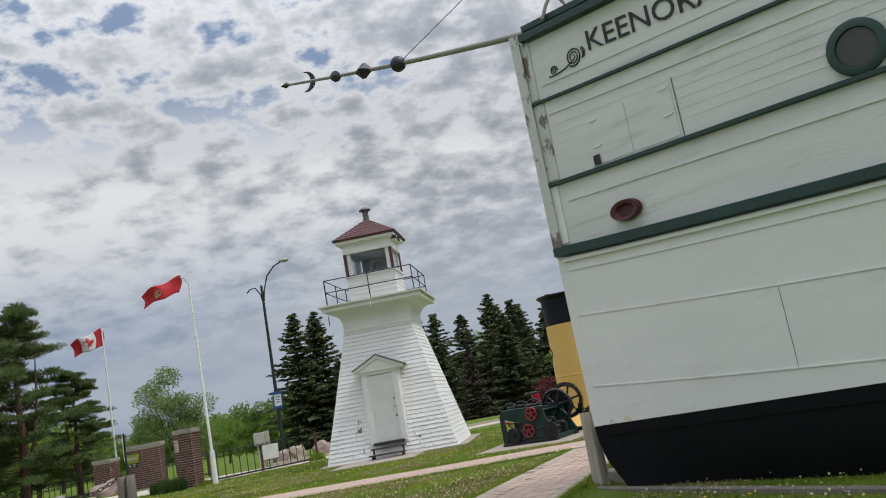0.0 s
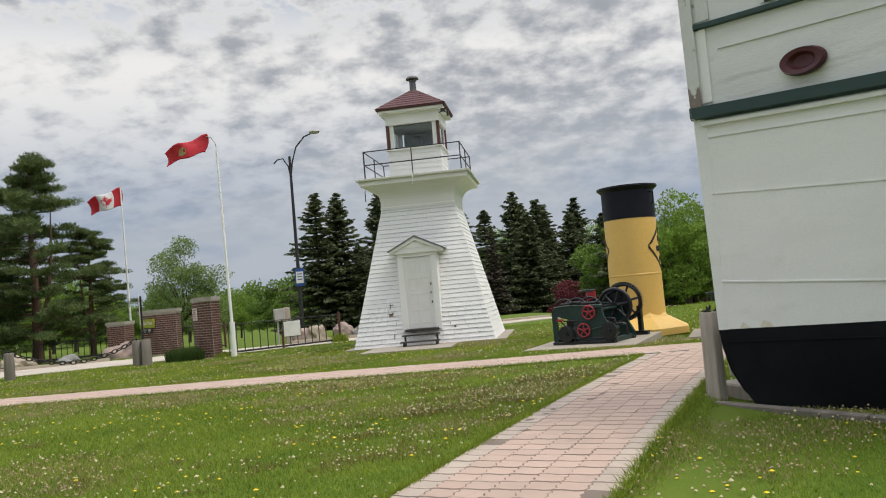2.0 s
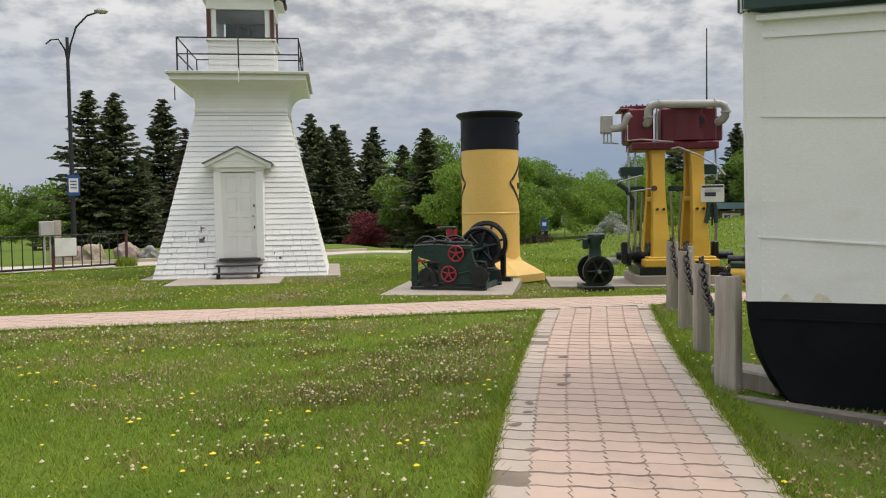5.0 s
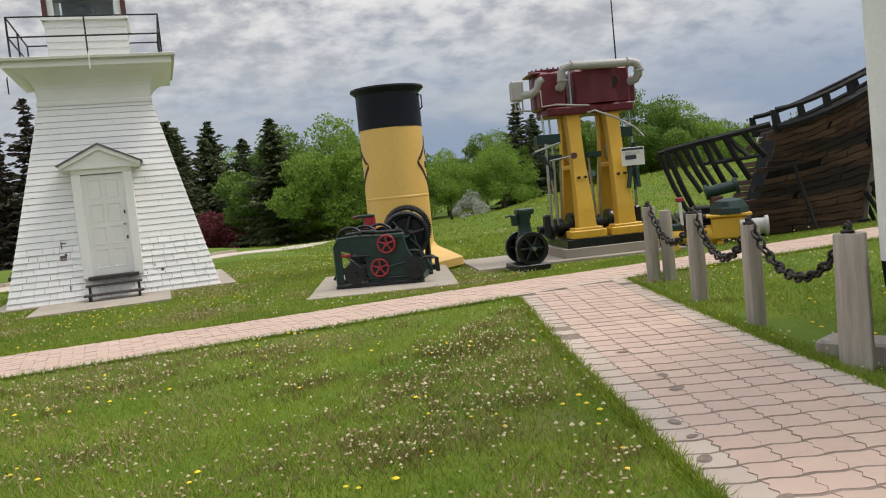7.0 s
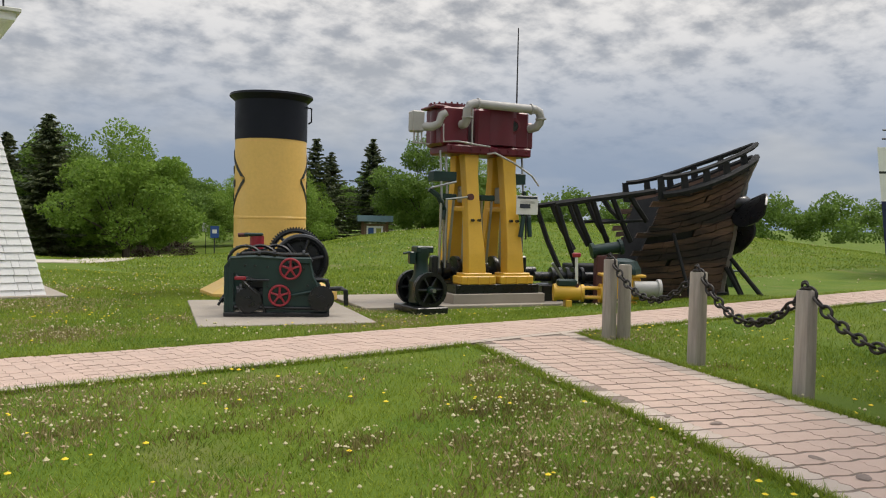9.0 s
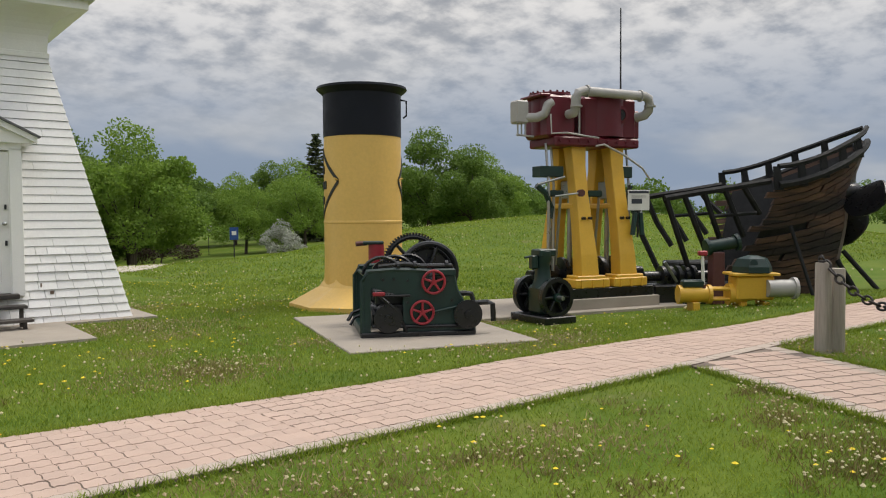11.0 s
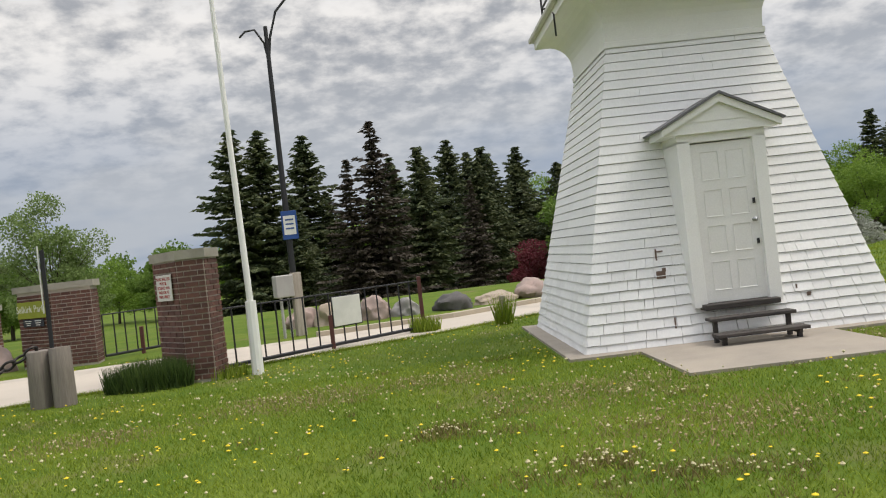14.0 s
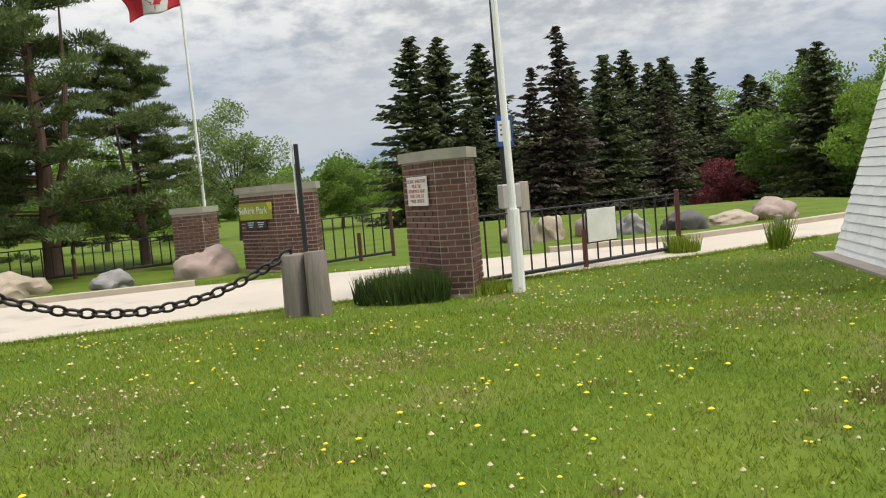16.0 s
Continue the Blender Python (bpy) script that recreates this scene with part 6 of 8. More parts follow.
part("frame_post", prism(B(), [(-0.76, 0.0), (-0.66, 0.0), (-0.66, 0.84), (-0.76, 0.74)], -0.025, 0.025, pose(0, 0, 0, 90)), ENGINE_GREEN, winch)
part("frame_head", prism(B(), [(-0.66, 0.64), (-0.24, 0.52), (-0.24, 0.83), (-0.66, 0.84)], -0.025, 0.025, pose(0, 0, 0, 90)), ENGINE_GREEN, winch)
for x, z in ((-0.18, 0.12), (0.20, 0.10), (0.52, 0.10), (-0.18, 0.72), (0.34, 0.70), (-0.18, 0.44), (0.40, 0.45), (-0.50, 0.74), (-0.36, 0.74)):
    part("bolt", rod(B(), (x, -0.045, z), (x, -0.02, z), 0.018, None, 6), ENGINE_BLACK, winch)
frame_plate(1.15, "side_frame")
for y in (0.0, 1.15):
    part("flange", box(B(), (-0.04, y, 0.03), (1.5, 0.16, 0.06), None, 0.01), ENGINE_BLACK, winch)
    part("rim", tube(B(), [(-0.76, y, 0.0), (-0.76, y, 0.72), (-0.70, y, 0.84), (-0.35, y, 0.86), (0.05, y, 0.84), (0.42, y, 0.81), (0.46, y, 0.58), (0.69, y, 0.16), (0.69, y, 0.0)], 0.035, 6), ENGINE_GREEN, winch, "", True)
for x in (-0.74, 0.62):
    part("cross_bar", box(B(), (x, 0.58, 0.06), (0.10, 1.15, 0.10), None, 0.01), ENGINE_GREEN, winch)
for x, z in ((-0.70, 0.78), (-0.20, 0.80), (0.36, 0.74)):
    part("tie_rod", rod(B(), (x, 0.0, z), (x, 1.15, z), 0.028, None, 10), ENGINE_GREEN, winch, "", True)
part("steam_pipe", tube(B(), [(-0.55, 0.05, 0.90), (-0.20, 0.04, 0.93), (0.02, 0.02, 0.90), (0.40, 0.02, 0.90), (0.44, 0.06, 0.80)], 0.034, 8), ENGINE_BLACK, winch, "black steam pipe", True)
for x in (-0.30, -0.08, 0.34):
    part("pipe_flange", rod(B(), (x - 0.02, 0.03, 0.91), (x + 0.02, 0.03, 0.91), 0.06, None, 12), ENGINE_BLACK, winch)
for y, z in ((0.28, 0.13), (0.55, 0.16), (0.80, 0.12)):
    part("drain_cock", tube(B(), [(-0.72, y, z + 0.14), (-0.84, y, z + 0.10), (-0.90, y - 0.02, z)], 0.022, 6), ENGINE_BLACK, winch, "", True)
part("front_bar", rod(B(), (-0.64, -0.05, 0.14), (0.66, -0.05, 0.12), 0.022, None, 8), ENGINE_BLACK, winch)
part("valve_body", rod(B(), (0.15, -0.02, 0.70), (0.15, 0.10, 0.90), 0.07, None, 12), ENGINE_BLACK, winch)
for y in (0.34, 0.86):
    cy = part("cylinder", rod(B(), (-0.58, y, 0.24), (-0.10, y, 0.30), 0.15, None, 18), ENGINE_BLACK, winch, "black steam cylinder", True)
    part("cylinder_cover", rod(B(), (-0.62, y, 0.235), (-0.58, y, 0.24), 0.175, None, 18), ENGINE_BLACK, cy)
    part("piston_rod", rod(B(), (-0.20, y, 0.34), (0.20, y, 0.45), 0.03, None, 10), STEEL, cy)
    part("valve_chest", box(B(), (-0.36, y, 0.46), (0.40, 0.22, 0.16), None, 0.02), ENGINE_BLACK, cy)
handwheel(0.0, -0.09, 0.31, 0.145, winch)
handwheel(0.15, -0.09, 0.70, 0.145, winch)
part("warping_head", lathe(B(), [(0.10, 0.0), (0.17, 0.02), (0.14, 0.08), (0.12, 0.16), (0.14, 0.24), (0.185, 0.30), (0.185, 0.33), (0.05, 0.335), (0.05, 0.37), (0.001, 0.37)], 22, pose(-0.44, 0.24, 0.24, 90)), ENGINE_BLACK, winch, "black warping drum end", True)
part("warping_head", lathe(B(), [(0.10, 0.0), (0.15, 0.02), (0.13, 0.08), (0.12, 0.16), (0.15, 0.24), (0.19, 0.28), (0.19, 0.31), (0.05, 0.315), (0.05, 0.35), (0.001, 0.35)], 22, pose(0.60, 0.20, 0.27, 90)), ENGINE_BLACK, winch, "black warping drum end", True)
part("rod", rod(B(), (0.10, -0.06, 0.30), (0.52, -0.06, 0.38), 0.018), ENGINE_GREEN, winch)
part("lever", tube(B(), [(-0.62, -0.06, 0.60), (-0.44, -0.10, 0.44), (-0.30, -0.07, 0.30), (-0.20, -0.06, 0.06)], 0.020, 6), ENGINE_BLACK, winch)
part("lever_grip", box(B(), (-0.56, -0.08, 0.56), (0.16, 0.05, 0.05), pose(0, 0, 0), 0.01), WHEEL_RED, winch, "red lever grip")
part("link_rod", rod(B(), (-0.50, -0.05, 0.53), (-0.15, -0.05, 0.53), 0.016), ENGINE_BLACK, winch)
part("exhaust_pipe", tube(B(), [(0.42, 0.10, 0.52), (0.60, 0.08, 0.53), (0.68, 0.06, 0.52), (0.70, 0.05, 0.44), (0.72, 0.05, 0.40), (0.90, 0.03, 0.41), (0.96, 0.02, 0.38), (0.97, 0.02, 0.16)], 0.036, 8), ENGINE_BLACK, winch, "black bent exhaust pipe", True)
part("bearing", box(B(), (0.30, 0.0, 0.82), (0.30, 0.14, 0.10), None, 0.02), ENGINE_GREEN, winch)
for i, x in enumerate((-0.50, -0.30, -0.08)):
    part("arch_guard", tube(B(), [(x - 0.24 * math.cos(math.pi * t), 0.10 + 0.24 * i, 0.80 + 0.22 * math.sin(math.pi * t)) for t in [j / 12 for j in range(13)]], 0.026, 6), ENGINE_BLACK, winch, "", True)
    part("small_gear", lathe(B(), [(0.03, -0.03), (0.15, -0.03), (0.15, 0.03), (0.03, 0.03)], 26, pose(x + 0.03, 0.20 + 0.24 * i, 0.82, 90)), ENGINE_BLACK, winch)
shaft = part("main_shaft", rod(B(), (0.24, -0.05, 0.78), (0.24, 2.15, 0.78), 0.045, None, 12), ENGINE_BLACK, winch)


def gear(x, y, z, r, teeth, spokes, name, label):
    g = part(name, ring(B(), r, 0.045, pose(x, y, z, 90), 44, 8), ENGINE_BLACK, winch, label, True)
    part("web", lathe(B(), [(r, -0.012), (r, 0.012)], 36, pose(x, y, z, 90)), ENGINE_BLACK, g) if spokes == 0 else None
    for k in range(spokes):
        a = 2 * math.pi * k / spokes + 0.2
        part("spoke", rod(B(), (x, y, z), (x + r * math.cos(a), y, z + r * math.sin(a)), 0.035, 0.025, 8), ENGINE_BLACK, g)
    part("hub", rod(B(), (x, y - 0.08, z), (x, y + 0.08, z), 0.09, None, 14), ENGINE_BLACK, g)
    if teeth:
        bm = B()
        for k in range(teeth):
            a = 2 * math.pi * k / teeth
            box(bm, (0, 0, 0), (0.035, 0.10, 0.024), Matrix.Translation((x + (r + 0.05) * math.cos(a), y, z + (r + 0.05) * math.sin(a))) @ Matrix.Rotation(-a, 4, "Y"))
        tagged(part("gear_teeth", bm, ENGINE_BLACK, g), kind="stuff")
    return g


gear(0.30, 1.10, 0.76, 0.39, 0, 6, "flywheel", "black spoked flywheel")
gear(0.30, 1.24, 0.76, 0.34, 0, 0, "brake_disc", "black brake disc")
gear(0.20, 1.95, 0.82, 0.41, 60, 6, "toothed_wheel", "large black toothed gear wheel")
part("rope_drum", rod(B(), (0.22, 1.30, 0.70), (0.22, 1.88, 0.70), 0.20, None, 22), ENGINE_BLACK, winch, "", True)
for x in (-0.2, 0.55):
    part("rear_leg", box(B(), (x, 2.0, 0.35), (0.10, 0.14, 0.70), None, 0.01), ENGINE_BLACK, winch)
part("rear_sill", box(B(), (0.18, 2.0, 0.05), (1.1, 0.18, 0.10), None, 0.01), ENGINE_BLACK, winch)
rs = part("lubricator", rod(B(), (-0.42, 1.46, 0.80), (-0.42, 1.46, 1.14), 0.115, None, 20), WHEEL_RED, winch, "red upright drum", True)
part("drum_stand", rod(B(), (-0.42, 1.46, 0.0), (-0.42, 1.46, 0.80), 0.06, None, 10), ENGINE_GREEN, winch)
part("drum_lid", box(B(), (-0.47, 1.44, 1.165), (0.30, 0.20, 0.05), None, 0.015), ENGINE_GREEN, rs, "dark green lid")
part("spout", rod(B(), (-0.56, 1.44, 1.16), (-0.72, 1.42, 1.15), 0.035, None, 10), RUST_RED, rs)


# ---- small vertical pump engine ----
px_, py_ = 4.42, 21.75
pump = thing("pump_engine", "small dark green vertical steam engine with flywheels", "engine", pose(px_, py_, gz(px_, py_) + 0.02, 0, 0, -12))
part("base", box(B(), (0, 0, 0.06), (0.62, 1.0, 0.12), None, 0.015), ENGINE_BLACK, pump)
for y in (-0.36, 0.36):
    fw = part("flywheel", ring(B(), 0.285, 0.035, pose(0, y, 0.42, 90), 36, 8), ENGINE_GREEN, pump, "dark green flywheel", True)
    part("rim", lathe(B(), [(0.315, -0.055), (0.318, 0.055), (0.25, 0.055), (0.25, -0.055)], 40, pose(0, y, 0.42, 90)), ENGINE_BLACK, fw, "", True)
    for k in range(6):
        a = math.pi * k / 3
        part("spoke", rod(B(), (0, y, 0.42), (0.27 * math.cos(a), y, 0.42 + 0.27 * math.sin(a)), 0.03, 0.022, 8), ENGINE_BLACK, fw)
    part("hub", rod(B(), (0, y - 0.07, 0.42), (0, y + 0.07, 0.42), 0.07, None, 14), ENGINE_GREEN, fw)
part("crankcase", box(B(), (0, 0, 0.36), (0.34, 0.42, 0.48), None, 0.05), ENGINE_GREEN, pump)
part("column", lathe(B(), [(0.19, 0.55), (0.14, 0.70), (0.12, 0.95), (0.15, 1.02), (0.15, 1.15), (0.11, 1.17)], 18), ENGINE_GREEN, pump, "", True)
part("head", box(B(), (0.02, 0, 1.13), (0.34, 0.26, 0.12), None, 0.02), ENGINE_GREEN, pump)
part("valve", box(B(), (-0.20, -0.02, 0.98), (0.12, 0.12, 0.22), None, 0.02), ENGINE_GREEN, pump)
part("valve_stem", rod(B(), (-0.24, -0.02, 1.08), (-0.38, -0.04, 1.06), 0.02), ENGINE_GREEN, pump)
part("shaft", rod(B(), (0, -0.55, 0.42), (0, 0.5, 0.42), 0.035, None, 10), STEEL, pump)

# ---- two-cylinder marine engine ----
EX, EY = 6.48, 22.03
ez = gz(EX, EY) - 0.02
pad2 = put(part("engine_pad", box(B(), (-0.6, 0.9, 0.03), (4.4, 2.6, 0.10), None, 0.01), CONCRETE, None, "", False, pose(EX, EY, ez, 0, 0, -16)), "low concrete pad under the engines", "slab", "structure")
plinth = put(part("engine_plinth", box(B(), (0.08, 0.72, 0.17), (2.05, 1.75, 0.20), None, 0.012), CONCRETE, None, "", False, pose(EX, EY, ez, 0, 0, -16)), "concrete plinth under the marine engine", "plinth", "structure")
eng = thing("marine_engine", "tall yellow and dark red marine steam engine", "engine", pose(EX, EY, ez, 0, 0, -16))
part("bedplate", box(B(), (0.08, 0.72, 0.36), (1.85, 1.6, 0.18), None, 0.01), ENGINE_BLACK, eng, "black bedplate")


def column(x, y0, y1, front):
    bm = B()
    w0, w1, d0, d1 = 0.195, 0.155, 0.15, 0.14
    zs = [(0.62, 0.0, 1.0), (1.05, 0.10, 0.92), (1.6, 0.36, 0.78), (2.2, 0.68, 0.70), (2.7, 0.9, 0.72), (3.08, 1.0, 0.85)]
    rows = []
    for z, t, k in zs:
        y = y0 + (y1 - y0) * t
        w = w0 * k
        d = d0 * (0.6 + 0.4 * k)
        rows.append([bm.verts.new(p) for p in ((x - w, y - d, z), (x + w, y - d, z), (x + w, y + d, z), (x - w, y + d, z))])
    for a, b in zip(rows, rows[1:]):
        for k in range(4):
            bm.faces.new((a[k], a[(k + 1) % 4], b[(k + 1) % 4], b[k]))
    bm.faces.new(rows[0])
    bm.faces.new(rows[-1])
    bmesh.ops.bevel(bm, geom=bm.edges[:], offset=0.012, segments=1, affect="EDGES")
    col = part("column", bm, ENGINE_YELLOW, eng, "yellow cast iron column")
    part("foot", box(B(), (x, y0, 0.535), (0.76, 0.44, 0.17), None, 0.02), ENGINE_YELLOW, col)
    part("foot_step", box(B(), (x, y0, 0.64), (0.62, 0.38, 0.07), None, 0.015), ENGINE_YELLOW, col)
    sgn = -1 if front else 1
    for k in (-1, 0, 1):
        part("rib", box(B(), (x + 0.24 * k, y0 + sgn * 0.225, 0.53), (0.035, 0.03, 0.15)), ENGINE_YELLOW, col)
    if front:
        y = y0 + (y1 - y0) * 0.30 - 0.16
        for k in (-0.07, 0.07):
            part("bolt_hole", rod(B(), (x + k, y - 0.02, 1.72), (x + k, y + 0.06, 1.72), 0.028, None, 10), ENGINE_BLACK, col)
    return col


for x in (-0.36, 0.50):
    column(x, 0.14, 0.52, True)
    column(x, 1.32, 0.94, False)
    part("connecting_rod", rod(B(), (x + 0.02, 0.72, 0.75), (x + 0.04, 0.72, 2.2), 0.05, 0.045, 12), STEEL, eng, "bright steel connecting rod", True)
    part("crosshead", box(B(), (x + 0.03, 0.72, 2.25), (0.20, 0.34, 0.34), None, 0.02), STEEL, eng)
    part("piston_rod", rod(B(), (x + 0.03, 0.72, 2.35), (x + 0.03, 0.72, 3.1), 0.05, None, 12), STEEL, eng, "", True)
    for k in (-0.16, 0.16):
        part("crank_web", lathe(B(), [(0.26, -0.05), (0.27, 0.0), (0.26, 0.05)], 20, pose(x + k, 0.72, 0.72, 0, 90, 0)), ENGINE_BLACK, eng, "black crank web", True)
    part("guide", box(B(), (x, 0.72, 1.95), (0.30, 0.75, 0.10), None, 0.02), ENGINE_YELLOW, eng)
    for side in (-1, 1):
        part("eccentric_rod", rod(B(), (x - 0.42 + 0.05 * side, 0.60, 0.85), (x - 0.46 + 0.12 * side, 0.46, 2.15), 0.026, None, 8), STEEL, eng, "bright steel eccentric rod", True)
    part("link_block", box(B(), (x - 0.46, 0.46, 2.18), (0.34, 0.10, 0.12), None, 0.02), ENGINE_GREEN, eng, "dark green link block")
    part("eccentric", lathe(B(), [(0.05, -0.08), (0.20, -0.08), (0.20, 0.08), (0.05, 0.08)], 20, pose(x - 0.42, 0.72, 0.70, 0, 90, 0)), ENGINE_BLACK, eng, "black eccentric", True)
part("crankshaft", rod(B(), (-1.25, 0.72, 0.66), (1.35, 0.72, 0.66), 0.10, None, 16), ENGINE_BLACK, eng, "black crankshaft", True)
part("coupling", lathe(B(), [(0.24, -0.05), (0.24, 0.05)], 24, pose(-0.98, 0.72, 0.66, 0, 90, 0)), ENGINE_BLACK, eng)
part("shaft_stub", rod(B(), (-1.5, 0.72, 0.55), (-1.2, 0.72, 0.55), 0.08, None, 14), PIPE_GREY, eng)
# cylinder blocks
entab = part("entablature", box(B(), (0.0, 0.72, 3.13), (1.90, 0.92, 0.18), None, 0.03), ENGINE_RED, eng, "dark red entablature")
for k in range(9):
    part("bolt", rod(B(), (-0.84 + 0.21 * k, 0.235, 3.14), (-0.84 + 0.21 * k, 0.27, 3.14), 0.03, None, 6), ENGINE_RED, entab)


def cylinder_block(x0, x1, z1, r, name, label):
    c = (x0 + x1) / 2
    blk = part(name, box(B(), (c, 0.74, (3.2 + z1) / 2), (x1 - x0, 0.84, z1 - 3.2), None, 0.05), ENGINE_RED, eng, label)
    part("barrel", lathe(B(), [(r, 3.25), (r, z1), (r + 0.05, z1 + 0.005), (r + 0.05, z1 + 0.05), (r - 0.05, z1 + 0.07), (0.1, z1 + 0.10)], 30, Matrix.Translation((c, 0.74, 0))), ENGINE_RED, blk, "", True)
    for k in range(18):
        a = 2 * math.pi * k / 18
        part("cover_bolt", rod(B(), (c + (r + 0.02) * math.cos(a), 0.74 + (r + 0.02) * math.sin(a), z1 + 0.04), (c + (r + 0.02) * math.cos(a), 0.74 + (r + 0.02) * math.sin(a), z1 + 0.085), 0.02, None, 6), ENGINE_RED, blk)
    return blk


cylinder_block(-1.06, -0.46, 3.98, 0.34, "small_cylinder", "dark red small cylinder block")
cylinder_block(-0.30, 0.92, 3.98, 0.52, "large_cylinder", "dark red large cylinder block")
part("valve_chest", box(B(), (0.98, 0.70, 3.50), (0.16, 0.60, 0.54), None, 0.03), ENGINE_RED, eng)
part("flange", box(B(), (-1.10, 0.70, 3.96), (0.22, 0.74, 0.05), None, 0.015), ENGINE_RED, eng)
pr = part("port", lathe(B(), [(0.17, -0.02), (0.17, 0.04), (0.11, 0.05), (0.10, -0.02)], 26, pose(0.52, 0.31, 3.66, 90)), ENGINE_RED, eng, "", True)
part("port_hole", rod(B(), (0.52, 0.30, 3.66), (0.52, 0.265, 3.66), 0.10, None, 20), ENGINE_BLACK, pr)
part("steam_pipe", tube(B(), [(-0.62, 0.34, 3.62), (-0.62, 0.16, 3.63), (-0.62, 0.10, 3.70), (-0.62, 0.08, 3.90), (-0.58, 0.07, 3.98), (-0.48, 0.06, 4.02), (0.90, 0.06, 4.0), (1.00, 0.07, 3.96), (1.04, 0.09, 3.86), (1.04, 0.12, 3.74), (1.0, 0.18, 3.66), (0.93, 0.34, 3.63)], 0.088, 14), PIPE_GREY, eng, "pale grey steam pipe", True)
for x, z in ((-0.62, 3.74), (1.04, 3.82), (-0.40, 4.02), (0.80, 4.0)):
    part("pipe_flange", rod(B(), (x, 0.07, z - 0.015) if abs(x) > 0.6 and z < 3.9 else (x - 0.015, 0.06, z), (x, 0.07, z + 0.015) if abs(x) > 0.6 and z < 3.9 else (x + 0.015, 0.06, z), 0.112, None, 16), PIPE_GREY, eng)
vb = part("valve_box", box(B(), (-1.46, 0.66, 3.66), (0.26, 0.26, 0.42), None, 0.03), PIPE_GREY, eng, "pale grey valve box")
part("elbow", tube(B(), [(-1.36, 0.60, 3.56), (-1.18, 0.50, 3.56), (-1.08, 0.40, 3.62), (-1.04, 0.36, 3.78), (-0.96, 0.36, 3.84)], 0.085, 12), PIPE_GREY, vb, "", True)
for k in range(3):
    part("drain", rod(B(), (-1.52 + 0.08 * k, 0.62, 3.45), (-1.52 + 0.08 * k, 0.62, 3.22), 0.016), PIPE_GREY, vb)
part("tie_bar", rod(B(), (-1.55, 0.62, 3.25), (-1.20, 0.60, 3.22), 0.018), PIPE_GREY, vb)
part("thin_pipe", tube(B(), [(-1.05, 0.25, 3.6), (-1.05, 0.22, 3.25), (-0.75, 0.18, 3.27), (-0.3, 0.18, 3.22), (-0.05, 0.18, 3.2)], 0.018, 6), PIPE_GREY, eng)
part("thin_pipe", tube(B(), [(-0.10, 0.20, 3.05), (0.05, 0.16, 3.08), (0.45, 0.10, 2.9), (0.85, 0.05, 2.65), (1.02, 0.05, 2.45)], 0.020, 6), PIPE_GREY, eng)
part("standpipe", rod(B(), (-0.40, 0.30, 3.25), (-0.40, 0.30, 3.98), 0.02), PIPE_GREY, eng)
part("guide_bracket", box(B(), (-0.92, 0.55, 2.58), (0.50, 0.30, 0.20), None, 0.01), ENGINE_GREEN, eng, "dark green guide bracket")
part("guide_bracket", box(B(), (0.80, 0.62, 2.60), (0.30, 0.30, 0.22), None, 0.01), ENGINE_GREEN, eng, "dark green guide bracket")
# valve gear
for x, y in ((-1.02, 0.40), (-0.86, 0.48), (0.96, 0.62)):
    part("valve_rod", rod(B(), (x, y, 0.75), (x + 0.02, y, 2.30), 0.030, None, 8), STEEL, eng, "steel valve gear rod", True)
    part("upper_rod", rod(B(), (x + 0.02, y, 2.30), (x + 0.02, y + 0.1, 3.1), 0.024, None, 8), STEEL, eng)
part("link", tube(B(), [(-1.26, 0.40, 2.32), (-1.06, 0.40, 2.18), (-0.92, 0.44, 1.92), (-0.95, 0.44, 1.72)], 0.055, 8), ENGINE_GREEN, eng, "dark green curved link", True)
part("link", tube(B(), [(1.0, 0.60, 2.34), (0.92, 0.60, 2.12), (0.98, 0.60, 1.86)], 0.055, 8), ENGINE_GREEN, eng, "dark green curved link", True)
part("reach_rod", rod(B(), (-1.25, 0.36, 2.34), (-0.72, 0.30, 2.48), 0.022), STEEL, eng)
part("reach_rod", rod(B(), (-1.0, 0.18, 2.12), (-0.52, 0.10, 2.18), 0.018), STEEL, eng)
part("knob", rod(B(), (-0.50, 0.14, 2.18), (-0.50, 0.06, 2.18), 0.065, None, 14), RUST_RED, eng, "rust red round knob")
for x in (-1.10, 0.90):
    part("pump_lever", box(B(), (x, 0.48, 0.75), (0.14, 0.20, 0.5), None, 0.03), ENGINE_BLACK, eng)
part("bracket_arm", tube(B(), [(0.60, 0.12, 1.95), (0.68, 0.05, 1.80), (0.60, 0.02, 1.40)], 0.05, 8), ENGINE_GREEN, eng, "dark green reversing bracket", True)
part("bracket_arm", tube(B(), [(0.86, 0.12, 1.95), (0.80, 0.05, 1.80), (0.82, 0.02, 1.40)], 0.05, 8), ENGINE_GREEN, eng, "dark green reversing bracket", True)
part("mast_rod", rod(B(), (0.76, 0.60, 4.0), (0.76, 0.60, 5.75), 0.018, 0.012, 8), RAIL_DARK, eng, "thin dark upright rod")
plq = thing("engine_plaque", "white information plaque mounted on the marine engine", "sign", pose(EX, EY, ez, 0, 0, -16) @ pose(0.74, 0.02, 2.05))
part("board", box(B(), (0, 0, 0), (0.50, 0.015, 0.38), None, 0.003), SIGN_WHITE, plq)
part("heading", box(B(), (0, -0.010, 0.150), (0.46, 0.004, 0.045)), SIGN_DARK, plq)
part("picture", box(B(), (-0.05, -0.010, -0.02), (0.24, 0.004, 0.09)), SIGN_DARK, plq)
for k in range(3):
    part("lettering", box(B(), (0, -0.010, 0.085 - 0.02 * k), (0.34, 0.003, 0.008)), PIPE_GREY, plq)
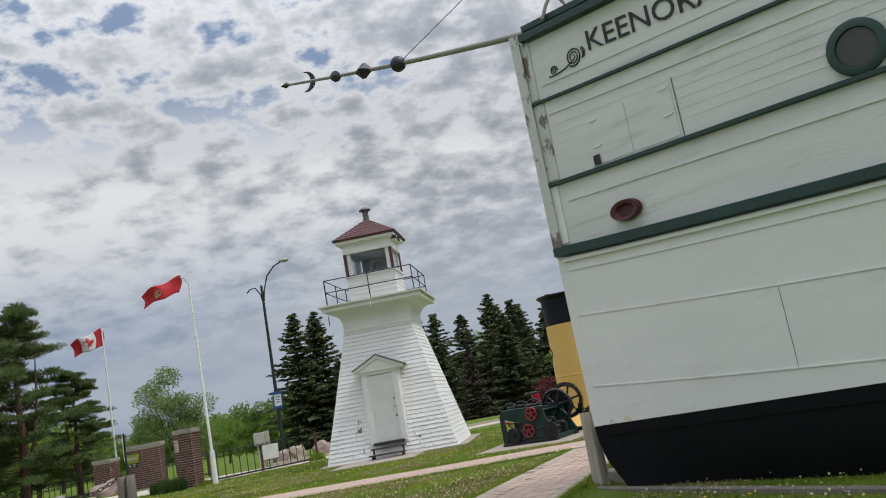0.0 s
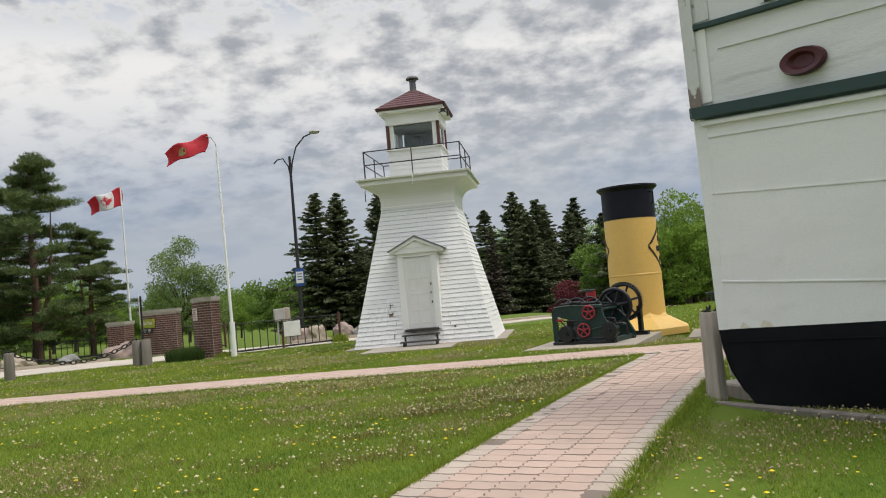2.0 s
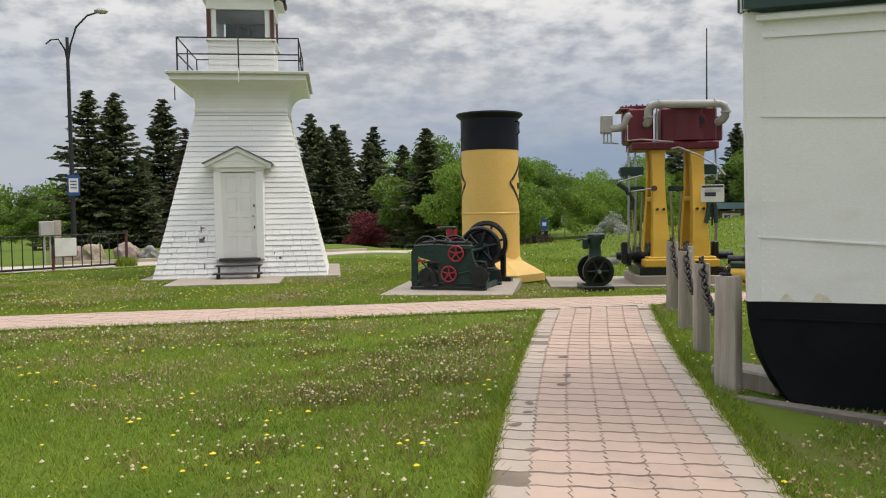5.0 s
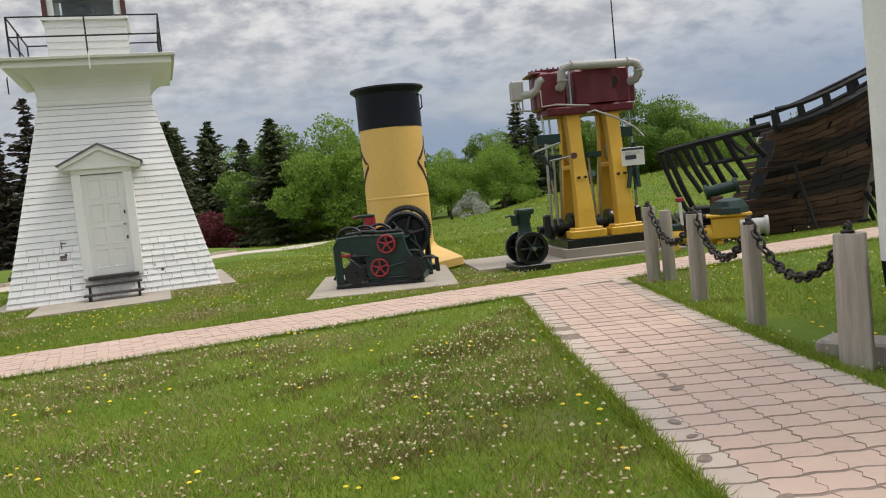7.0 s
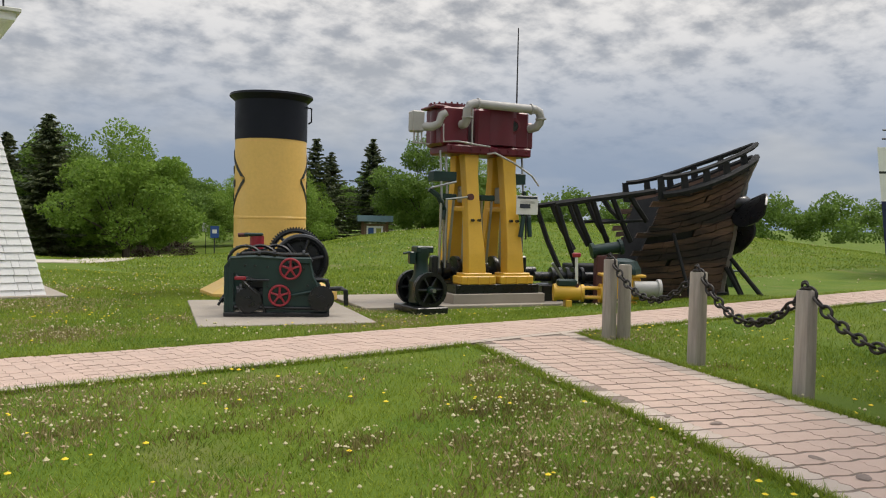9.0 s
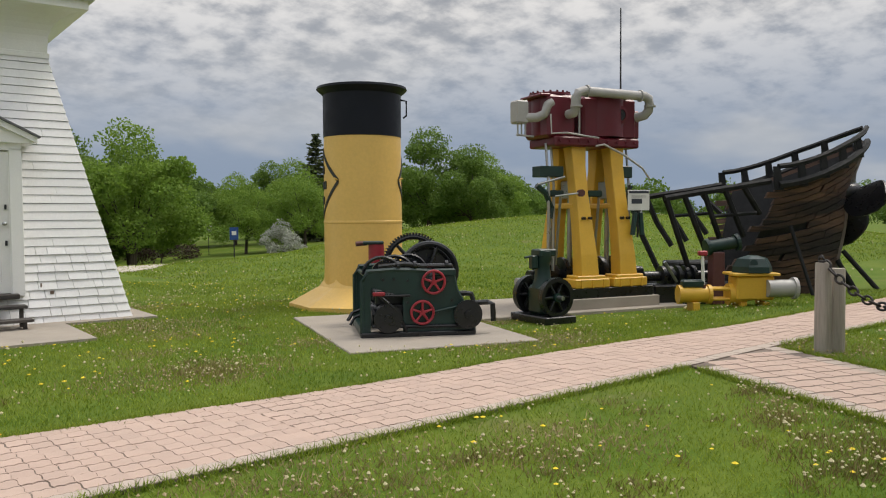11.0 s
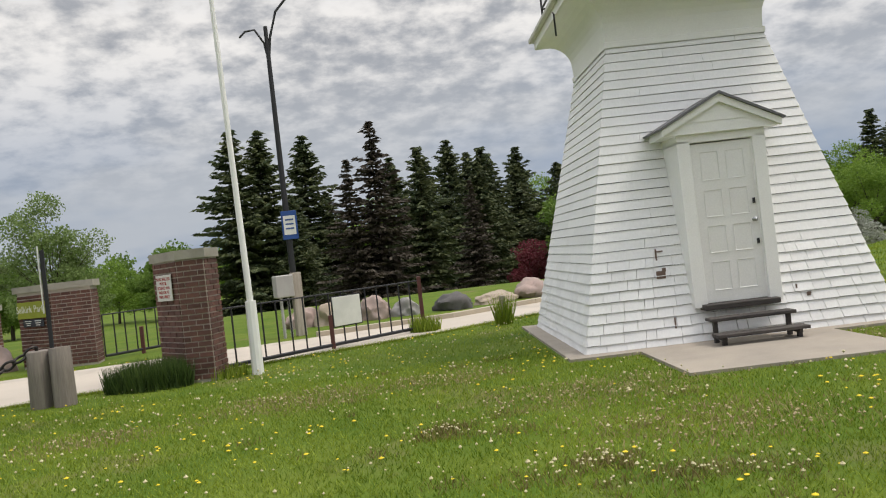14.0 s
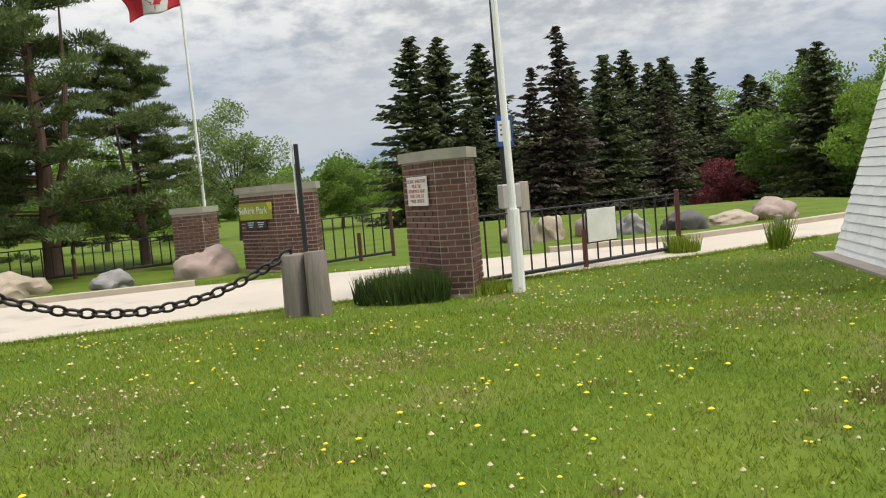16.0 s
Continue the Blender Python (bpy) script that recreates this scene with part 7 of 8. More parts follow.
part("stem", rod(B(), (0, 0.03, -0.7), (0, 0.02, 0.0), 0.02), RAIL_DARK, plq)

# ---- yellow feed pump ----
DXp, DYp = 7.05, 20.72
fp = thing("feed_pump", "yellow horizontal feed pump with dark green cover", "pump", pose(DXp, DYp, gz(DXp, DYp), 0, 0, -40))
part("steam_cylinder", rod(B(), (-0.12, 0, 0.30), (0.40, 0, 0.30), 0.145, None, 22), ENGINE_YELLOW, fp, "", True)
part("cylinder_cover", rod(B(), (-0.16, 0, 0.30), (-0.10, 0, 0.30), 0.17, None, 22), ENGINE_YELLOW, fp)
part("cylinder_cover", rod(B(), (0.36, 0, 0.30), (0.42, 0, 0.30), 0.17, None, 22), ENGINE_YELLOW, fp)
part("slide_valve", box(B(), (0.10, 0, 0.49), (0.40, 0.18, 0.14), None, 0.03), ENGINE_GREEN, fp)
for y in (-0.10, 0.10):
    part("tie_rod", rod(B(), (0.40, y, 0.40), (0.80, y, 0.40), 0.028), ENGINE_YELLOW, fp)
    part("tie_rod", rod(B(), (0.40, y, 0.22), (0.80, y, 0.22), 0.028), ENGINE_YELLOW, fp)
part("water_end", rod(B(), (0.72, 0, 0.30), (1.02, 0, 0.30), 0.19, None, 22), ENGINE_YELLOW, fp, "", True)
part("pump_chest", box(B(), (1.14, 0, 0.42), (0.66, 0.46, 0.42), None, 0.03), ENGINE_YELLOW, fp)
part("chest_flange", box(B(), (1.14, 0, 0.66), (0.82, 0.56, 0.05), None, 0.01), ENGINE_YELLOW, fp)
part("dome", lathe(B(), [(0.36, 0.0), (0.35, 0.10), (0.27, 0.24), (0.10, 0.29)], 6, Matrix.Translation((1.16, 0, 0.69))), ENGINE_GREEN, fp, "dark green cover")
part("dome_valve", rod(B(), (1.08, -0.16, 0.84), (1.08, -0.28, 0.86), 0.07, None, 12), ENGINE_GREEN, fp)
part("outlet", rod(B(), (1.32, -0.26, 0.42), (1.78, -0.26, 0.42), 0.15, None, 20), PIPE_GREY, fp, "grey outlet pipe", True)
part("outlet_flange", rod(B(), (1.76, -0.26, 0.42), (1.82, -0.26, 0.42), 0.19, None, 20), PIPE_GREY, fp)
for x in (0.12, 0.95, 1.35):
    part("foot", box(B(), (x, 0, 0.08), (0.12, 0.36, 0.18), None, 0.01), ENGINE_YELLOW, fp)
lv = part("lever_post", rod(B(), (0.28, -0.05, 0.35), (0.26, -0.05, 0.98), 0.030, None, 8), SIGN_WHITE, fp, "white lever with red ends")
part("lever_end", box(B(), (0.26, -0.05, 1.03), (0.16, 0.10, 0.09), None, 0.02), WHEEL_RED, lv)
part("lever_end", rod(B(), (0.28, -0.05, 0.30), (0.28, -0.05, 0.48), 0.045, None, 8), RUST_RED, lv)

# ---- old wooden stern with propeller ----
WX, WY = 8.55, 22.65
wz = gz(11, 21)
stern = thing("wooden_stern", "rotting dark plank stern section of an old wooden ship", "ship wreck", pose(WX, WY, wz, 0, 0, -34))


def w_left(v):
    return 1.30 + 0.95 * v ** 0.9


def w_right(v):
    return 4.10 + 0.28 * S(min(1, v / 0.55)) + 0.46 * max(0.0, (v - 0.55) / 0.45) ** 1.6


def w_point(u, v, out_by=0.0, side=-1):
    """On the planking: u from the broken end to the sternpost, v from keel to sheer."""
    x = w_left(v) + (w_right(v) - w_left(v)) * u
    u = min(1.0, max(0.0, u))
    z = 0.05 + v * (2.25 + 0.95 * u ** 1.5)
    half_w = (0.35 + 0.75 * v) * (1 - u ** 2.2) ** 0.8 + 0.06
    return Vector((x, side * (half_w + out_by), z))


rr = random.Random(9)
NR = 17
for side in (-1, 1):
    for r_ in range(NR):
        v0, v1 = r_ / NR, (r_ + 1) / NR
        cuts = [rr.uniform(-0.05, 0.10)] + sorted(rr.uniform(0.25, 0.8) for _ in range(2)) + [1.0]
        for a, b in zip(cuts, cuts[1:]):
            if b - a < 0.05 or (side == -1 and a < 0.05 and r_ in (9, 10) and rr.random() < 0.6):
                continue
            bm = B()
            o = rr.uniform(0.0, 0.022)
            n = 7
            rows = []
            for i in range(n + 1):
                u = a + (b - a - 0.004) * i / n
                wob = 0.004 * math.sin(u * 30 + r_)
                rows.append([bm.verts.new(w_point(max(0, u) if u > 0 else u, vv, oo, side)) for vv, oo in ((v0 + 0.004 + wob, o), (v1 - 0.004 + wob, o), (v1 - 0.004, -0.06), (v0 + 0.004, -0.06))])
            for p, q in zip(rows, rows[1:]):
                for k in range(4):
                    bm.faces.new((p[k], p[(k + 1) % 4], q[(k + 1) % 4], q[k]))
            bm.faces.new(rows[0])
            bm.faces.new(rows[-1])
            part("plank", bm, OLD_PLANK, stern)
# added dark backing inside the planks, blocks light through their gaps
for side in (-1, 1):
    bm = B()
    grid = [[bm.verts.new(w_point(0.08 + 0.90 * i / 10, 0.02 + 0.94 * j / 8, -0.075, side)) for i in range(11)] for j in range(9)]
    for a, b in zip(grid, grid[1:]):
        for i in range(10):
            bm.faces.new((a[i], a[i + 1], b[i + 1], b[i]))
    gap_backing = part("inner_lining", bm, TIMBER_DARK, stern, "added dark backing that stops light through the plank gaps")
    solid = gap_backing.modifiers.new("thickness", "SOLIDIFY")
    solid.thickness, solid.offset = 0.03, 0
# dark bottom boards and sternpost
part("keel", box(B(), (2.8, 0, 0.06), (2.9, 0.24, 0.26), None, 0.02), TIMBER_DARK, stern, "black keel timber")
bm = B()
tube(bm, [w_point(1.0, v, -0.06) + Vector((0.06, 0.06, 0)) for v in [i / 12 for i in range(13)]], 0.085, 6)
part("sternpost", bm, mat("grey_post", (0.20, 0.17, 0.15), (0.10, 0.085, 0.075), 4, 0.8, 0.9, bump=0.8, bscale=20), stern, "weathered grey sternpost")
for side in (-1, 1):
    bm = B()
    tube(bm, [w_point(u, 1.0, 0.03, side) for u in [i / 14 for i in range(15)]], 0.075, 6)
    part("sheer_strake", bm, TIMBER_DARK, stern, "black sheer timber")
    top = [w_point(u, 1.0, 0.0, side) + Vector((0, 0, 0.36 - 0.16 * max(0, u - 0.6))) for u in [i / 10 for i in range(11)]]
    bm = B()
    tube(bm, top, 0.055, 6)
    part("rail", bm, TIMBER_DARK, stern, "black bulwark rail")
    for i in range(0, 9, 2):
        p = w_point(i / 10, 1.0, 0.0, side)
        part("stanchion", hexa(B(), [p + Vector(d) for d in ((-0.06, -0.04, -0.1), (0.10, -0.04, -0.1), (0.10, 0.04, -0.1), (-0.06, 0.04, -0.1))], [top[i] + Vector(d) for d in ((-0.10, -0.03, 0), (0.02, -0.03, 0), (0.02, 0.03, 0), (-0.10, 0.03, 0))]), TIMBER_DARK, stern)
    # bare frames of the broken end
    y = side * 1.0
    part("rail", tube(B(), [(0.02, y, 2.05), (0.7, y, 2.16), (1.4, y, 2.26), (2.15, y * 1.05, 2.38)], 0.065, 6), TIMBER_DARK, stern, "black broken rail")
    for x0, z0, x1, z1 in ((0.05, 2.03, 0.66, 0.45), (0.42, 2.08, 0.92, 1.05), (0.82, 2.14, 1.26, 1.15), (1.24, 2.22, 1.72, 1.30), (1.62, 2.28, 2.05, 1.75)):
        part("rib", tube(B(), [(x0, y, z0), ((x0 + x1) / 2 - 0.03, y * 0.97, (z0 + z1) / 2), (x1, y * 0.82, z1)], 0.06, 6), TIMBER_DARK, stern, "black timber rib")
    part("beam", tube(B(), [(1.02, y * 0.98, 1.70), (1.9, y * 0.98, 1.76)], 0.04, 6), TIMBER_DARK, stern)
    part("shore", rod(B(), (2.55, side * 1.10, 1.5), (2.85, side * 1.5, 0.0), 0.035), TIMBER_DARK, stern, "dark steel shore")
    part("shore", rod(B(), (4.28, side * 0.15, 0.95), (4.95, side * 0.55, 0.0), 0.05), TIMBER_DARK, stern)
    part("shore", rod(B(), (4.18, side * 0.12, 0.75), (4.5, side * 0.4, 0.0), 0.05), TIMBER_DARK, stern)
part("floor_timber", box(B(), (0.9, 0, 0.28), (1.5, 1.7, 0.16), None, 0.02), TIMBER_DARK, stern)
part("engine_bed", box(B(), (1.0, 0, 0.56), (0.9, 0.9, 0.42), None, 0.03), TIMBER_DARK, stern)
prop = thing("ship_propeller", "large dark four-bladed ship propeller behind the stern", "propeller", stern.matrix_world @ pose(4.50, 0, 2.18) @ Matrix.Diagonal((1.2, 1.2, 1.2, 1)))
part("hub", lathe(B(), [(0.10, -0.22), (0.17, -0.12), (0.17, 0.12), (0.05, 0.3)], 18, pose(0, 0, 0, 0, 90, 0)), ENGINE_BLACK, prop, "", True)
for k in range(4):
    bm = B()
    rows = []
    for i in range(9):
        t = i / 8
        rr_ = 0.12 + 0.88 * t
        w = 0.10 + 0.30 * math.sin(math.pi * min(1, 0.12 + 0.80 * t)) ** 1.0
        tw = radians(55 - 30 * t)
        rows.append([bm.verts.new((s * w * math.sin(tw) * 0.9 + 0.02 * e, s * w * math.cos(tw), rr_ - 0.10 * abs(s) * t)) for e, ss in ((1, (-1, -0.5, 0, 0.5, 1)), (-1, (1, 0.5, 0, -0.5, -1))) for s in ss])
    for p, q in zip(rows, rows[1:]):
        for j in range(10):
            bm.faces.new((p[j], p[(j + 1) % 10], q[(j + 1) % 10], q[j]))
    bm.faces.new(rows[0])
    bm.faces.new(rows[-1])
    part("blade", bm, ENGINE_BLACK, prop, "", True, pose(0, 0, 0, 90 * k + 12))
gw = thing("deck_winch", "small dark green winch head on a rusty stand", "winch", stern.matrix_world @ pose(0.95, -1.25, 0.0) @ Matrix.Diagonal((0.82, 0.82, 0.92, 1)))
part("stand", box(B(), (0, 0, 0.55), (0.30, 0.30, 1.1), None, 0.02), RUST_RED, gw, "rust red stand")
part("drum", rod(B(), (-0.22, 0, 1.20), (0.50, 0, 1.30), 0.13, None, 16), ENGINE_GREEN, gw, "", True)
part("drum_end", rod(B(), (-0.26, 0, 1.19), (-0.18, 0, 1.21), 0.18, None, 16), ENGINE_GREEN, gw)
part("drum_end", rod(B(), (0.46, 0, 1.29), (0.54, 0, 1.31), 0.18, None, 16), ENGINE_GREEN, gw)
thrust = thing("thrust_block", "black thrust block with collared shaft beside the engine", "machine part", pose(8.15, 21.85, gz(8.15, 21.85), 0, 0, -30))
part("bed", box(B(), (0.2, 0, 0.20), (1.2, 0.55, 0.40), None, 0.03), ENGINE_BLACK, thrust)
part("shaft", rod(B(), (-0.5, 0, 0.55), (0.9, 0, 0.55), 0.10, None, 14), ENGINE_BLACK, thrust, "", True)
for k in range(5):
    part("collar", rod(B(), (-0.15 + 0.16 * k, 0, 0.55), (-0.08 + 0.16 * k, 0, 0.55), 0.20, None, 18), ENGINE_BLACK, thrust, "", True)
part("lever", rod(B(), (0.1, -0.2, 0.45), (-0.2, -0.3, 0.85), 0.03), STEEL, thrust)
bench = thing("picnic_table", "dark green park bench on the lawn", "bench", pose(15.6, 23.0, gz(15.6, 23.0), 0, 0, -30))
part("seat", box(B(), (0, 0, 0.45), (1.8, 0.45, 0.05), None, 0.01), ENGINE_GREEN, bench)
part("backrest", box(B(), (0, 0.25, 0.72), (1.8, 0.05, 0.45), None, 0.01), ENGINE_GREEN, bench)
for sx in (-0.7, 0.7):
    part("leg", box(B(), (sx, 0.0, 0.22), (0.08, 0.4, 0.44), None, 0.01), ENGINE_GREEN, bench)

# ---- second ship, blue and white ----
S2 = Matrix.Translation((25.35, 22.05, gz(25.4, 22.0))) @ pose(0, 0, 0, 0, 0, -18)
ship2 = thing("blue_ship", "distant ship bow with blue hull and white bulwark", "ship", S2)


def bow_part(name, z0, z1, k0, k1, material, label=""):
    bm = B()
    for side in (-1, 1):
        rows = []
        for j in range(5):
            t = j / 4
            z = z0 + (z1 - z0) * t
            rake = -0.16 * z
            fl_ = k0 + (k1 - k0) * t
            rows.append([bm.verts.new((rake + 9.0 * u + max(0, 0.55 - z) * 1.0 * (1 - u), side * fl_ * 2.6 * (1 - (1 - u) ** 1.8), z)) for u in [i / 12 for i in range(13)]])
        for a, b in zip(rows, rows[1:]):
            for i in range(12):
                bm.faces.new((a[i], a[i + 1], b[i + 1], b[i]))
    bmesh.ops.remove_doubles(bm, verts=bm.verts, dist=0.003)
    return part(name, bm, material, ship2, label, True)


bow_part("hull_bottom", 0.0, 2.65, 0.62, 0.9, mat("navy_hull", (0.012, 0.018, 0.075), rough=0.35), "navy blue hull")
bow_part("bulwark", 2.65, 3.62, 0.9, 0.98, HULL_WHITE, "white bulwark")
bow_part("sheer_line", 3.60, 3.68, 0.99, 0.995, LETTER)
bow_part("upper_bulwark", 3.68, 4.50, 0.98, 1.02, HULL_WHITE, "white bulwark")
me = letters("NORTHL", 0.62, 0.01)
for v in me.vertices:
    x, y, o = v.co
    u = (0.9 + x) / 9.0
    v.co = (-0.16 * 3.9 + 9 * u, -(0.99 * 2.6 * (1 - (1 - u) ** 1.8)) - 0.03 - o, 3.86 + y)
part("name_lettering", me, SIGN_RED, ship2, "red ship name lettering")
part("anchor", box(B(), (0.75, -0.72, 1.35), (0.35, 0.10, 0.5), None, 0.03), WHEEL_RED, ship2, "red anchor plate")
part("mast", rod(B(), (0.2, 0, 4.5), (0.2, 0, 8.0), 0.05, 0.02), PIPE_GREY, ship2)
part("davit", tube(B(), [(0.5, 0, 4.4), (0.5, 0, 5.6), (0.8, 0, 6.3), (1.3, 0, 6.7), (1.7, 0, 6.75)], 0.06, 8), RAIL_DARK, ship2, "dark curved davit", True)
for z in (4.8, 5.1):
    part("rail", tube(B(), [(-0.5, 0, z), (0.6, -0.7, z), (2.5, -1.5, z)], 0.03, 6), RAIL_DARK, ship2)
board = thing("ship_notice", "white notice board on a post before the blue ship", "sign", pose(24.9, 19.9, gz(24.9, 19.9), 0, 0, -60))
part("post", box(B(), (0, 0, 0.6), (0.08, 0.08, 1.2)), POST_WOOD, board)
part("panel", box(B(), (0, -0.03, 1.3), (0.7, 0.03, 0.4), pose(0, 0, 0), 0.01), SIGN_WHITE, board)
low = thing("low_sign", "small slanted white notice on the lawn by the chain", "sign", pose(5.35, 13.9, gz(5.35, 13.9), 0, 0, -50))
part("post", box(B(), (0, 0, 0.28), (0.06, 0.06, 0.56)), POST_WOOD, low)
part("panel", box(B(), (0, 0, 0.58), (0.5, 0.35, 0.02), pose(0, 0, 0, 0, 0, 0), 0.004), SIGN_WHITE, low)


# ---- pavers, grass and flowers ----
def paver_outline(w, d, g=0.0026):
    """An interlocking paver: a rectangle whose sides kink in and out."""
    w2, d2, k = w / 2 - g, d / 2, 0.022
    pts = [(-w2, -d2), (-w2 * 0.5, -d2 + 0.010), (0, -d2), (w2 * 0.5, -d2 - 0.010), (w2, -d2),
           (w2 + k, -d2 * 0.45), (w2 - k * 0.2, d2 * 0.1), (w2 + k * 0.9, d2 * 0.55), (w2, d2),
           (w2 * 0.5, d2 - 0.010), (0, d2), (-w2 * 0.5, d2 + 0.010), (-w2, d2),
           (-w2 + k * 0.9, d2 * 0.55), (-w2 - k * 0.2, d2 * 0.1), (-w2 + k, -d2 * 0.45)]
    return pts


PW, PD = 0.2205, 0.195
outline = paver_outline(PW, PD)
bm = B()
prism(bm, outline, -0.012, 0.012)
top = [f for f in bm.faces if f.normal.z > 0.9 or all(abs(v.co.z - 0.012) < 1e-5 for v in f.verts)]
bmesh.ops.inset_region(bm, faces=top, thickness=0.005, depth=0.004)
PAVER_MESH, PAVER_MESH_G = bpy.data.meshes.new("paver"), bpy.data.meshes.new("paver")
bmesh.ops.recalc_face_normals(bm, faces=bm.faces[:])
bm.to_mesh(PAVER_MESH)
bm.to_mesh(PAVER_MESH_G)
bm.free()
PAVER_MESH.materials.append(PAVER)
PAVER_MESH_G.materials.append(PAVER_GREY)
base_co = np.array([v.co[:] for v in PAVER_MESH.vertices])
base_fc = [tuple(p.vertices) for p in PAVER_MESH.polygons]
rng = random.Random(17)
slope = math.atan(0.384)


def joined(spots, material, parent, name):
    if not spots:
        return
    vs, fs = [], []
    for x, y, z, a, size in spots:
        c, s = math.cos(a), math.sin(a)
        p = base_co.copy()
        p[:, :2] *= size
        q = np.stack([p[:, 0] * c - p[:, 1] * s + x, p[:, 0] * s + p[:, 1] * c + y, p[:, 2] + z], -1)
        o = len(vs) * len(base_co)
        vs.append(q)
        fs.extend(tuple(i + o for i in f) for f in base_fc)
    me = bpy.data.meshes.new(name)
    me.from_pydata(np.concatenate(vs).tolist(), [], fs)
    me.materials.append(material)
    ob = new(name, me)
    ob.parent = parent
    tagged(ob, kind="stuff")


single, rest, rest_g = 0, [], []
row = 0
y = -8.0
while y < CROSS0 + 0.60:
    xl, xr = main_left(y), main_right(y)
    n = round((xr - xl) * math.cos(slope) / PW)
    for i in range(n):
        t = (i + 0.5) / n
        x = xl + (xr - xl) * t
        yy = y - (x - xl) * math.sin(slope) * math.cos(slope) * 0.92
        if yy > CROSS0 - 0.06:
            continue
        edge = i == 0 or i == n - 1
        xx = main_left(yy) + (main_right(yy) - main_left(yy)) * t + rng.uniform(-0.003, 0.003)
        z = gz(xx, yy) + 0.014 + rng.uniform(-0.002, 0.003)
        a = -slope + rng.uniform(-0.012, 0.012)
        if edge and rng.random() < 0.04:
            continue
        if 8.6 < yy < 14.6 and single < 300:
            ob = new("paver", PAVER_MESH_G if edge else PAVER_MESH)
            ob.parent = walk_main
            ob.matrix_basis = Matrix.Translation((xx, yy, z)) @ Matrix.Rotation(a, 4, "Z")
            single += 1
        else:
            (rest_g if edge else rest).append((xx, yy, z, a, 1.0))
    y += PD / math.cos(slope) * 0.994
joined(rest, PAVER, walk_main, "pavers")
joined(rest_g, PAVER_GREY, walk_main, "edge_pavers")
rest, rest_g = [], []
x = -30.0
while x < 30:
    y0, y1 = cross_y(x, 0), cross_y(x, 1)
    n = round((y1 - y0) / (PW * 0.68))
    for i in range(n):
        yy = y0 + (y1 - y0) * (i + 0.5) / n
        spot = (x + rng.uniform(-0.003, 0.003), yy, gz(x, yy) + 0.016 + rng.uniform(-0.002, 0.003), math.pi / 2 + rng.uniform(-0.016, 0.016), 0.655)
        (rest_g if i == 0 else rest).append(spot)
    x += PD * 0.68
joined(rest, PAVER, walk_cross, "pavers")
joined(rest_g, PAVER_GREY, walk_cross, "edge_pavers")


def on_lawn(x, y):
    """True where nothing is paved or built."""
    ml = -4.85 + 0.384 * y + 0.10 * np.sin(y * 0.35)
    mr = ml + 1.66 + 0.012 * np.maximum(0, y - 10)
    ok = ~((x > ml - 0.01) & (x < mr + 0.01) & (y < CROSS0))
    ok &= ~((y > 17.25 - 0.0 + 0.10) & (y < 18.88 + 0.30 * S((-x - 0.5) / 4.5) - 0.28 * S((x - 0.5) / 5)))
    dx, dy = x + 2.85, y - 27.69
    lx, ly = dx * math.cos(radians(4)) - dy * math.sin(radians(4)), dx * math.sin(radians(4)) + dy * math.cos(radians(4))
    ok &= ~((np.abs(lx) < 2.35) & (np.abs(ly) < 2.35)) & ~((lx > -1.44) & (lx < 1.04) & (ly < -2.2) & (ly > -4.13))
    dx, dy = x + 0.33, y - 20.40
    a = radians(20)
    lx, ly = dx * math.cos(a) - dy * math.sin(a), dx * math.sin(a) + dy * math.cos(a)
    ok &= ~((lx > -0.02) & (lx < 2.44) & (ly > -0.02) & (ly < 3.52))
    dx, dy = x - EX, y - EY
    a = radians(16)
    lx, ly = dx * math.cos(a) - dy * math.sin(a), dx * math.sin(a) + dy * math.cos(a)
    ok &= ~((lx > -2.85) & (lx < 1.65) & (ly > -0.45) & (ly < 2.25))
    # the road
    nx = np.array([p[0] for p in road_near])
    ny = np.array([p[1] for p in road_near])
    fx_ = np.array([p[0] for p in road_far])
    fy_ = np.array([p[1] for p in road_far])
    ok &= ~((y > np.interp(x, nx, ny)) & (y < np.interp(x, fx_, fy_)) & (x < 1))
    return ok


def grass(n, seed, x0, x1, y0, y1, hmin, hmax, w, material, name, label, thin=None):
    rg = np.random.default_rng(seed)
    x, y = rg.uniform(x0, x1, n), rg.uniform(y0, y1, n)
    ok = on_lawn(x, y)
    if thin is not None:
        ok &= thin(x, y, rg)
    x, y = x[ok], y[ok]
    n = len(x)
    z = ground_z(x, y) - 0.005
    h = rg.uniform(hmin, hmax, n)
    t = rg.uniform(0, np.pi, n)
    lean = rg.normal(0, 0.55, (n, 2)) * h[:, None]
    v = np.zeros((n, 3, 3))
    v[:, 0] = np.stack([x - w * np.cos(t), y - w * np.sin(t), z], -1)
    v[:, 1] = np.stack([x + w * np.cos(t), y + w * np.sin(t), z], -1)
    v[:, 2] = np.stack([x + lean[:, 0], y + lean[:, 1], z + h], -1)
    return put(new(name, soup(name, v, 3, material)), label, "grass", "stuff")


def clumped(scale, cut, ox=0.0):
    def f(x, y, rg):
        v = np.sin(x * scale + 1.3 + ox) * np.cos(y * scale * 1.2 + 0.4) + 0.6 * np.sin((x + y) * scale * 2.3 + ox) + 0.5 * np.sin((x * 1.7 - y) * scale * 3.1)
        return v + rg.normal(0, 0.28, len(x)) > cut
    return f


grass(480000, 1, -14, 5.5, 3.5, 27, 0.018, 0.052, 0.004, BLADE, "grass", "short mown grass blades")
